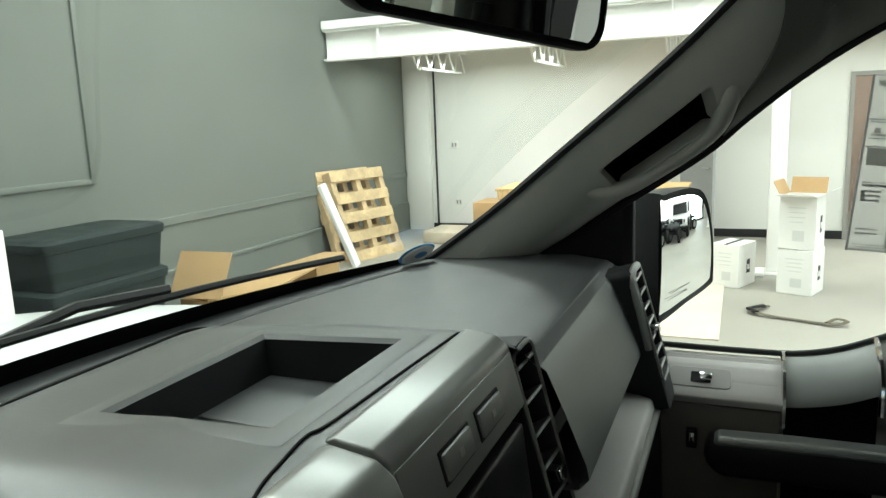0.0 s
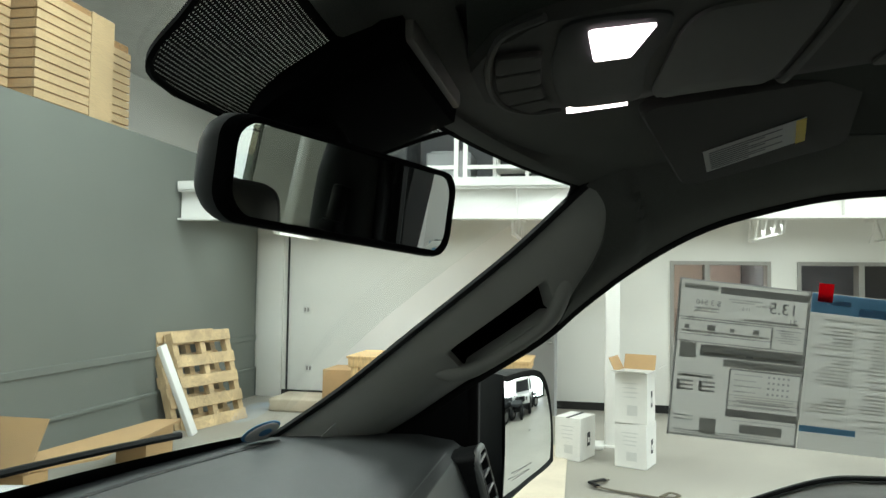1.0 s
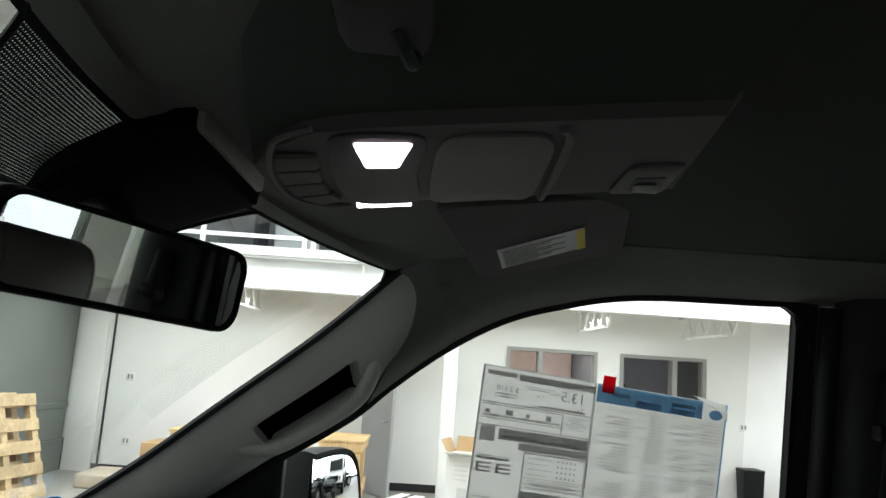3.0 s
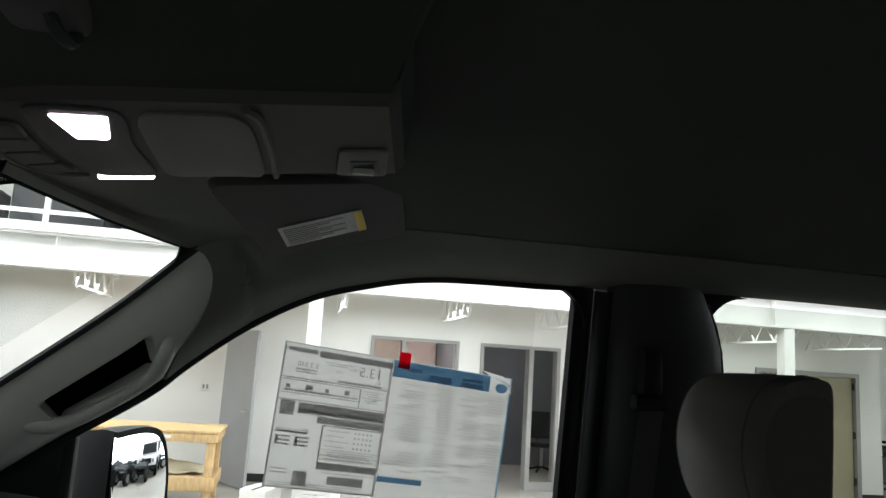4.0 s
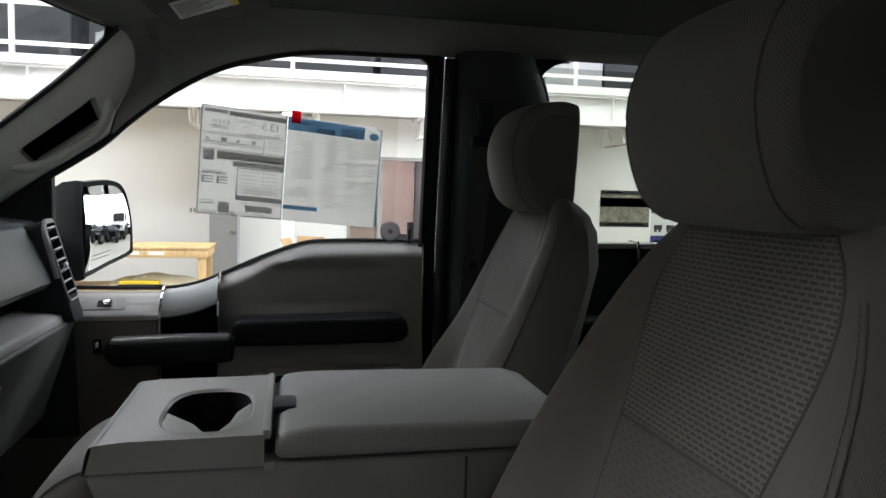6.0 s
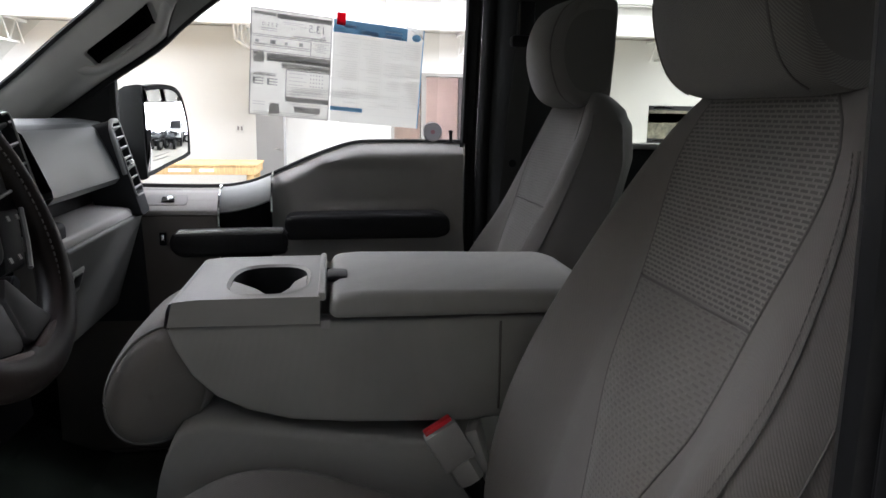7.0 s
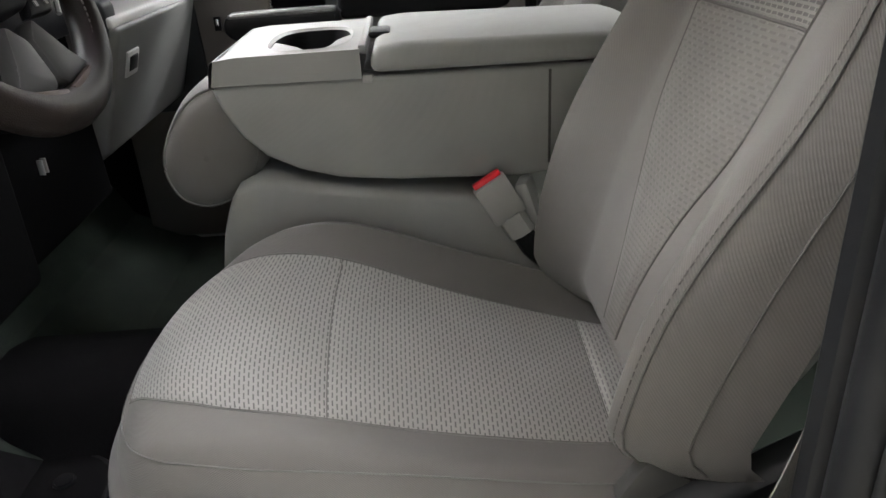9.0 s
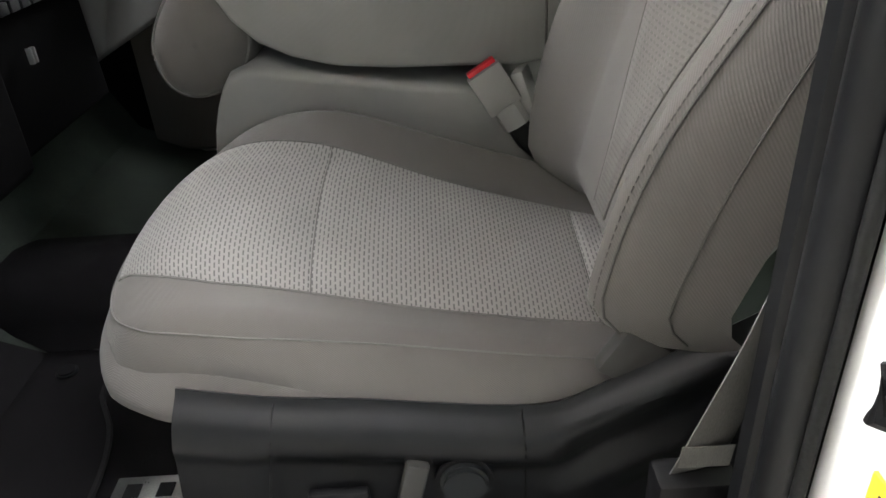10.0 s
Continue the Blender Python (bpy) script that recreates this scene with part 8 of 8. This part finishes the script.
for k in range(3):
    f = thing("wall_light", "white twin emergency light on the wall", "light fitting", (WALL_X, -6.25 - 0.28 * k, 1.56), group="wall fittings")
    y = -6.28 - 0.29 * k
    part("case", box((WALL_X - 0.07, y - 0.10, 1.50), (WALL_X - 0.001, y + 0.10, 1.66), 0.012), CARTON, f)
    part("lamp", disc((WALL_X - 0.075, y, 1.585), (1, 0, 0), 0.05, 0.03, 18, 0.006), GREY_INK, f)
solid("wall_trunking", box((WALL_X - 0.06, -7.02, 1.455), (WALL_X - 0.001, -6.1, 1.50), 0.006), BLACK_INK, "dark strip below the wall fittings", "trunking")
for y, z in ((1.40, 1.27), (4.55, 1.35), (4.5, 0.45), (-4.4, 1.2)):
    w = thing("wall_socket", "white double socket plate", "socket", (WALL_X, y, z), group="sockets")
    part("plate", box((WALL_X - 0.009, y - 0.06, z - 0.06), (WALL_X - 0.0005, y + 0.06, z + 0.06), 0.003), CARTON, w)
    for dy in (-0.025, 0.025):
        part("outlet", box((WALL_X - 0.011, y + dy - 0.014, z - 0.03), (WALL_X - 0.009, y + dy + 0.014, z + 0.03)), GREY_PLASTIC, w, smooth=False)
solid("low_cabinet", box((9.75, -6.55, 0.0), (10.18, -5.6, 0.55), 0.01), PINE, "low pine box against the wall", "cabinet")
bin_ = thing("waste_bin", "tall black waste bin by the office door", "bin", (10.0, -4.3, 0))
part("body", loft([[(9.98 + s * a, -4.4 + s * b, z) for a, b in rounded(0.15, 0.15, 0.03, 3)] for z, s in ((0, 0.85), (0.6, 1.0), (0.62, 1.04), (0.64, 1.0))]), PLASTIC_BLACK, bin_)
wt = thing("stand_rack", "red and black equipment stand in the pink office", "equipment", (11.2, -1.9, 0))
part("post", box((11.2, -2.1, 0), (11.28, -2.0, 1.1), 0.01), BLACK_INK, wt)
part("pad", box((11.1, -1.98, 0.55), (11.22, -1.72, 0.9), 0.02), BLACK_INK, wt)
part("red_frame", tube([(11.15, -1.62, 0.0), (11.15, -1.62, 0.85), (11.15, -1.75, 0.9), (11.15, -1.9, 0.7)], 0.025, 8), RED, wt)

# generator beyond the wall end
gn = thing("generator", "black framed generator standing beyond the wall end", "generator", (11.5, -10.6, 0))
for y in (-10.15, -11.0):
    part("frame", tube(smooth_line([(11.2, y, 0.05), (11.2, y, 0.75), (11.3, y, 0.85), (12.0, y, 0.85), (12.1, y, 0.75), (12.1, y, 0.05)], 3), 0.025, 8), PLASTIC_BLACK, gn)
part("engine", box((11.3, -10.95, 0.12), (12.0, -10.2, 0.62), 0.04), DARK_STORE, gn)
part("tank", box((11.3, -10.9, 0.64), (12.0, -10.25, 0.80), 0.03), PLASTIC_BLACK, gn)
for z in (0.06, 0.82):
    part("tie_bar", tube([(11.2, -11.0, z), (11.2, -10.15, z)], 0.02, 6), PLASTIC_BLACK, gn)

# ---- price sheet on the passenger window ----
sk = thing("window_sticker", "two-part printed price sheet taped inside the window", "window sticker", (0.775, 0.0, 1.65))
s_tl, s_tr, s_br, s_bl = Vector((0.757, 0.222, 1.802)), Vector((0.764, -0.217, 1.757)), Vector((0.803, -0.204, 1.505)), Vector((0.796, 0.240, 1.536))


def sheet_at(u, v, lift=0.0):
    """u from the front edge to the rear one, v from the top down."""
    p = s_tl.lerp(s_tr, u).lerp(s_bl.lerp(s_br, u), v)
    return p + Vector((-1, 0, -0.12)).normalized() * (lift + 0.002 * math.sin(7 * u + 2) * math.sin(3 * v))


def backlit(name, colour, share=0.55):
    """Paper or print that lets some light through."""
    m = bpy.data.materials.new(name)
    m.use_nodes = True
    nn, ll = m.node_tree.nodes, m.node_tree.links
    pb = nn["Principled BSDF"]
    pb.inputs["Base Color"].default_value = (*colour, 1)
    pb.inputs["Roughness"].default_value = 0.7
    tl = nn.new("ShaderNodeBsdfTranslucent")
    tl.inputs[0].default_value = (*[c * 0.95 for c in colour], 1)
    mx = nn.new("ShaderNodeMixShader")
    wv = nn.new("ShaderNodeTexNoise")
    wv.inputs["Scale"].default_value = 14
    rg = nn.new("ShaderNodeMapRange")
    rg.inputs["To Min"].default_value, rg.inputs["To Max"].default_value = share - 0.07, share + 0.07
    ll.new(wv.outputs[0], rg.inputs[0]), ll.new(rg.outputs[0], mx.inputs[0])
    ll.new(pb.outputs[0], mx.inputs[1]), ll.new(tl.outputs[0], mx.inputs[2])
    ll.new(mx.outputs[0], nn["Material Output"].inputs[0])
    return m


SHEET = backlit("backlit_paper", (0.535, 0.53, 0.49))
SHEET_BLUE = backlit("blue_sheet_print", (0.17, 0.35, 0.56))
SHEET_WHITE = backlit("pale_sheet_print", (0.42, 0.56, 0.72))


def sheet_bar(u0, u1, v0, v1, mat, parent, lift=0.0012, label=""):
    return part("print_bar", sheet(lambda u, v: sheet_at(lerp(u0, u1, u), lerp(v0, v1, v), lift), 4, 2), mat, parent, label)


left_half = part("fuel_sheet", sheet(lambda u, v: sheet_at(lerp(0.0, 0.463, u), v), 14, 10), SHEET, sk, "grey fuel rating half")
right_half = part("price_sheet", sheet(lambda u, v: sheet_at(lerp(0.467, 1.0, u), v), 14, 10), SHEET, sk, "blue headed price half")
INK_FAINT = backlit("faintest_print", (0.495, 0.49, 0.455))
INK = backlit("faded_print", (0.37, 0.37, 0.362))
INK_LIGHT = backlit("fainter_print", (0.43, 0.43, 0.415))
for u0, u1, v0, v1, m in [
    (0.0, 0.463, 0.0, 0.008, INK), (0.0, 0.008, 0.0, 1.0, INK), (0.455, 0.463, 0.0, 1.0, INK_LIGHT), (0.0, 0.463, 0.985, 0.995, INK_LIGHT),
    (0.15, 0.46, 0.03, 0.075, INK), (0.02, 0.14, 0.03, 0.06, INK_LIGHT), (0.005, 0.455, 0.235, 0.242, INK), (0.005, 0.455, 0.385, 0.392, INK), (0.015, 0.34, 0.25, 0.256, INK), (0.015, 0.34, 0.34, 0.346, INK), (0.34, 0.346, 0.25, 0.385, INK),
    (0.095, 0.455, 0.40, 0.475, INK), (0.18, 0.455, 0.48, 0.53, INK_LIGHT), (0.21, 0.455, 0.795, 0.845, INK), (0.26, 0.41, 0.885, 0.945, INK_LIGHT), (0.205, 0.211, 0.54, 0.845, INK), (0.21, 0.455, 0.535, 0.545, INK), (0.21, 0.455, 0.70, 0.705, INK_LIGHT), (0.21, 0.455, 0.74, 0.745, INK_LIGHT), (0.21, 0.455, 0.77, 0.775, INK_LIGHT),
    (0.24, 0.43, 0.215, 0.228, INK_LIGHT), (0.06, 0.15, 0.17, 0.18, INK_LIGHT), (0.06, 0.15, 0.19, 0.198, INK_LIGHT), (0.02, 0.15, 0.60, 0.615, INK_LIGHT), (0.02, 0.09, 0.86, 0.87, INK_LIGHT), (0.02, 0.09, 0.885, 0.895, INK_LIGHT),
]:
    sheet_bar(u0, u1, v0, v1, m, left_half)
for k, w in enumerate((0.018, 0.030, 0.016, 0.022)):
    sheet_bar(0.03 + 0.082 * k, 0.03 + 0.082 * k + w, 0.285 - 0.008 * (k % 2), 0.312, INK, left_half)
sheet_bar(0.02, 0.335, 0.318, 0.330, INK_LIGHT, left_half)
for r in range(4):
    for k in range(5):
        sheet_bar(0.345 + 0.017 * k, 0.353 + 0.017 * k, 0.562 + 0.036 * r, 0.576 + 0.036 * r, INK, left_half)
    sheet_bar(0.225, 0.325 - 0.02 * (r % 2), 0.566 + 0.036 * r, 0.573 + 0.036 * r, INK_LIGHT, left_half)
for u0, u1, v0, n in ((0.355, 0.445, 0.262, 6), (0.23, 0.45, 0.862, 1), (0.02, 0.155, 0.588, 2), (0.23, 0.44, 0.715, 4), (0.02, 0.40, 0.955, 2), (0.18, 0.30, 0.10, 2)):
    for k in range(n):
        sheet_bar(u0 + 0.01 * (k % 3), u1 - 0.013 * ((k * 2) % 3), v0 + 0.0155 * k, v0 + 0.0155 * k + 0.006, INK_LIGHT, left_half)
for u0, u1 in ((0.11, 0.26), (0.285, 0.44)):
    sheet_bar(u0, u1, 0.446, 0.462, SHEET, left_half, 0.0018)
for u0 in (0.02, 0.10):
    for k, (a, b) in enumerate(((0, 0.012), (0.027, 0.039), (0.054, 0.066))):
        sheet_bar(u0, u0 + 0.06, 0.635 + a, 0.635 + b, INK, left_half)
sheet_bar(0.02, 0.032, 0.635, 0.70, INK, left_half)
sheet_bar(0.10, 0.112, 0.635, 0.70, INK, left_half)
for u0, v0 in ((0.02, 0.395), (0.115, 0.87)):
    sheet_bar(u0, u0 + 0.06, v0, v0 + 0.10, INK_LIGHT, left_half, label="grey square printed block")
sheet_bar(0.467, 0.90, 0.004, 0.125, SHEET_BLUE, right_half, label="blue heading band")
sheet_bar(0.467, 0.66, 0.845, 0.885, SHEET_BLUE, right_half, label="blue band")
for u0, u1, v0, v1 in ((0.52, 0.60, 0.045, 0.07), (0.63, 0.73, 0.075, 0.12), (0.77, 0.87, 0.05, 0.07), (0.77, 0.87, 0.085, 0.12)):
    sheet_bar(u0, u1, v0, v1, SHEET_WHITE, right_half, 0.002)
prnd = random.Random(11)
for u0, u1 in ((0.482, 0.618), (0.632, 0.748), (0.762, 0.868), (0.882, 0.982)):
    v = 0.16
    while v < 0.82:
        if prnd.random() < 0.82:
            sheet_bar(u1 - (u1 - u0) * prnd.uniform(0.45, 1.0), u1, v, v + 0.008, INK_FAINT, right_half)
        v += 0.0225
for a in (0.145, 0.385, 0.56, 0.70, 0.84, 0.90):
    sheet_bar(0.475, 0.985, a, a + 0.003, INK_FAINT, right_half)
for a in (0.475, 0.625, 0.755, 0.875):
    sheet_bar(a, a + 0.002, 0.145, 0.84, INK_FAINT, right_half)
part("side_edge", sheet(lambda u, v: sheet_at(lerp(0.993, 1.0, u), v, 0.0012), 1, 6), SHEET_BLUE, right_half, "blue edge line")
part("emblem", sheet(lambda u, v: sheet_at(0.955 + 0.028 * math.cos(6.283 * u) * v, 0.085 + 0.035 * math.sin(6.283 * u) * v, 0.0015), 20, 1), SHEET_BLUE, right_half, "dark oval emblem shape")
part("folded_corner", loft([[sheet_at(0.85, -0.03, 0.004), sheet_at(0.95, -0.01, 0.012), sheet_at(0.985, 0.05, 0.02)], [sheet_at(0.95, 0.03, 0.001), sheet_at(0.98, 0.06, 0.006), sheet_at(1.0, 0.12, 0.004)]], closed=False), SHEET, right_half, "curled corner")
part("red_tag", thick(sheet(lambda u, v: sheet_at(lerp(0.485, 0.535, u), lerp(-0.06, 0.055, v), 0.004), 3, 3), 0.001), backlit("red_tag_plastic", (0.80, 0.02, 0.06)), sk, "red plastic tag")


def lettering(name, text, size, u, v, flip, mat, parent):
    """Flat letters on the sheet, read from outside the window."""
    cu = bpy.data.curves.new(name, "FONT")
    cu.body, cu.size, cu.extrude = text, size, 0.0002
    tmp = bpy.data.objects.new(name, cu)
    scene.collection.objects.link(tmp)
    bpy.context.view_layer.update()
    me = bpy.data.meshes.new_from_object(tmp.evaluated_get(bpy.context.evaluated_depsgraph_get()))
    bpy.data.objects.remove(tmp)
    bpy.data.curves.remove(cu)
    me.materials.clear()
    me.materials.append(mat)
    origin = sheet_at(u, v, 0.0016)
    ex = (sheet_at(u - 0.1, v, 0.0016) - origin).normalized()  # runs towards the front: mirrored from inside
    ey = (sheet_at(u, v - 0.1, 0.0016) - origin).normalized()
    ez = ex.cross(ey).normalized()
    rot = Matrix((ex, ey, ez)).transposed().to_4x4()
    me.transform(Matrix.Translation(origin - BASE[parent]) @ rot)
    ob = new(name, me)
    ob.parent = parent
    return ob


lettering("letters", "13.5", 0.026, 0.425, 0.165, True, INK, left_half)
lettering("letters", "21", 0.013, 0.425, 0.225, True, INK, left_half)
lettering("letters", "$ 3 510", 0.013, 0.155, 0.155, True, INK, left_half)
lettering("letters", "L/100 km", 0.006, 0.33, 0.135, True, INK, left_half)
lettering("letters", "11.6", 0.008, 0.26, 0.165, True, INK, left_half)

# round clear puck at the window's lower rear corner
pk = thing("window_puck", "round clear plastic disc stuck inside the window", "plastic disc", (0.81, -0.245, 1.50))
nrm = Vector((-1, 0, -0.15)).normalized()
pc_ = Vector((0.806, -0.247, 1.497))
CLEAR = backlit("hazy_plastic", (0.50, 0.49, 0.50))
part("disc", disc(pc_, nrm, 0.025, 0.006, 28), CLEAR, pk)
part("rim", tube([pc_ + Vector((0, 0.025 * math.cos(a), 0.025 * math.sin(a))) for a in [2 * math.pi * k / 28 for k in range(28)]], 0.0022, 6, True), GREY_PLASTIC, pk)
part("core", disc(pc_ + nrm * 0.004, nrm, 0.006, 0.004, 16), material("pink_plastic", (0.5, 0.25, 0.28), 0.4), pk)


# ---- machines on the showroom floor, seen in the mirrors ----
def wheel_parts(owner, x, y, r, w, ax):
    t = part("wheel", disc((x, y, r), ax, r, w, 24, 0.02), RUBBER, owner)
    part("rim", disc((x, y, r), ax, r * 0.6, w + 0.01, 16), STEEL, t)


def quad_bike(x, y, turn, label):
    q = thing("quad_bike", label, "quad bike", (0, 0, 0), group="showroom machines")
    for sx in (-0.45, 0.45):
        for sy in (-0.62, 0.62):
            wheel_parts(q, sx, sy, 0.32, 0.24, (1, 0, 0))
    part("chassis", box((-0.28, -0.7, 0.35), (0.28, 0.7, 0.55), 0.05), PLASTIC_BLACK, q)
    part("bodywork", loft([[(w * a, yy, z + h * b) for a, b in rounded(1, 1, 0.4, 3)] for yy, w, z, h in ((-0.85, 0.4, 0.72, 0.05), (-0.5, 0.5, 0.75, 0.08), (-0.1, 0.22, 0.78, 0.1), (0.3, 0.25, 0.78, 0.12), (0.6, 0.5, 0.76, 0.09), (0.9, 0.4, 0.70, 0.05))]), DARK_STORE, q)
    part("seat", box((-0.16, -0.5, 0.84), (0.16, 0.15, 0.96), 0.05), PLASTIC_BLACK, q)
    part("handlebar", tube([(-0.38, 0.2, 1.08), (-0.1, 0.3, 1.06), (0.1, 0.3, 1.06), (0.38, 0.2, 1.08)], 0.02, 6), STEEL, q)
    part("steering_post", tube([(0, 0.5, 0.8), (0, 0.3, 1.06)], 0.03, 6), PLASTIC_BLACK, q)
    q.matrix_world = Matrix.Translation((x, y, 0)) @ Matrix.Rotation(radians(turn), 4, "Z")
    return q


qb = quad_bike(3.4, -9.9, 20, "dark quad bike parked on the showroom floor")
for x, y, a in ((2.6, -11.2, 200), (3.5, -12.4, 150), (1.7, -12.8, 10), (2.2, -9.6, 40), (5.8, -13.4, 80), (0.4, -14.2, 100), (-2.5, -13.5, 30)):
    copy_thing(qb, Matrix.Translation((x, y, 0)) @ Matrix.Rotation(radians(a), 4, "Z"))


def white_car(x, y, turn):
    c = thing("suv", "white four-wheel-drive vehicle parked in the showroom", "car", (0, 0, 0))
    for sx in (-0.78, 0.78):
        for sy in (-1.3, 1.35):
            wheel_parts(c, sx, sy, 0.40, 0.26, (1, 0, 0))
    part("body", prism([(-2.0, 0.45), (2.05, 0.45), (2.1, 0.75), (2.05, 1.05), (0.95, 1.15), (-2.0, 1.15)], "x", -0.82, 0.82, 0.06, 3), WHITE_PAINT, c)
    part("cabin", prism([(-1.98, 1.15), (0.85, 1.15), (0.45, 1.78), (-1.9, 1.80)], "x", -0.74, 0.74, 0.06, 3), WHITE_PAINT, c)
    for sx in (-1, 1):
        part("side_window", box((sx * 0.745 - 0.01, -1.75, 1.2), (sx * 0.745 + 0.01, -0.7, 1.68), 0.004), PLASTIC_BLACK, c)
        part("side_window", box((sx * 0.745 - 0.01, -0.6, 1.2), (sx * 0.745 + 0.01, 0.4, 1.66), 0.004), PLASTIC_BLACK, c)
        part("arch", box((sx * 0.82 - 0.06, 0.9, 0.55), (sx * 0.82 + 0.06, 1.8, 0.92), 0.04), PLASTIC_BLACK, c)
        part("headlight", disc((sx * 0.55, 2.09, 0.85), (0, 1, 0), 0.1, 0.06, 18), CHROME, c)
    part("windscreen", moved(box((-0.66, -0.01, 0), (0.66, 0.01, 0.62), 0.004), Matrix.Translation((0, 0.84, 1.17)) @ Matrix.Rotation(radians(32), 4, "X")), PLASTIC_BLACK, c)
    part("grille", box((-0.4, 2.06, 0.72), (0.4, 2.12, 0.98), 0.02), PLASTIC_BLACK, c)
    part("bumper", box((-0.85, 2.02, 0.45), (0.85, 2.2, 0.62), 0.04), PLASTIC_BLACK, c)
    c.matrix_world = Matrix.Translation((x, y, 0)) @ Matrix.Rotation(radians(turn), 4, "Z")


white_car(4.7, -12.2, 25)

# ceiling fixtures
for lx, ly in LAMP_ROWS:
    f = thing("ceiling_light", "long white high-bay ceiling light, lit", "ceiling light", (lx, ly, 5.7), group="high-bay lights")
    part("frame", box((lx - 0.34, ly - 1.24, 5.66), (lx + 0.34, ly + 1.24, 5.76), 0.01), STEEL_WHITE, f)
    part("diffuser", box((lx - 0.3, ly - 1.2, 5.64), (lx + 0.3, ly + 1.2, 5.659)), TUBE_GLOW, f, smooth=False)
    for dy in (-1.0, 1.0):
        part("hanger", tube([(lx, ly + dy, 5.76), (lx, ly + dy, 5.9)], 0.008, 5), STEEL, f)

# badge in the windscreen corner
sg = thing("round_badge", "round white and blue badge on the windscreen corner", "badge", screen_at(0.95, 0.06))


def on_screen(u, v, lift):
    return screen_at(u, v) + Vector((0, -0.006 - lift, -0.004 - lift))


def screen_disc(u0, v0, r, lift):
    return loft([[on_screen(u0 + r * math.cos(a) / 1.45, v0 + r * math.sin(a) / 0.80, lift) for a in [2 * math.pi * k / 32 for k in range(32)]], [on_screen(u0 + r * math.cos(a) / 1.45, v0 + r * math.sin(a) / 0.80, lift + 0.0006) for a in [2 * math.pi * k / 32 for k in range(32)]]])


part("disc", screen_disc(0.962, 0.105, 0.030, 0.010), BLUE_INK, sg)
part("face", screen_disc(0.962, 0.105, 0.0265, 0.012), CARTON, sg)
part("emblem", screen_disc(0.964, 0.108, 0.010, 0.014), BLUE_INK, sg)
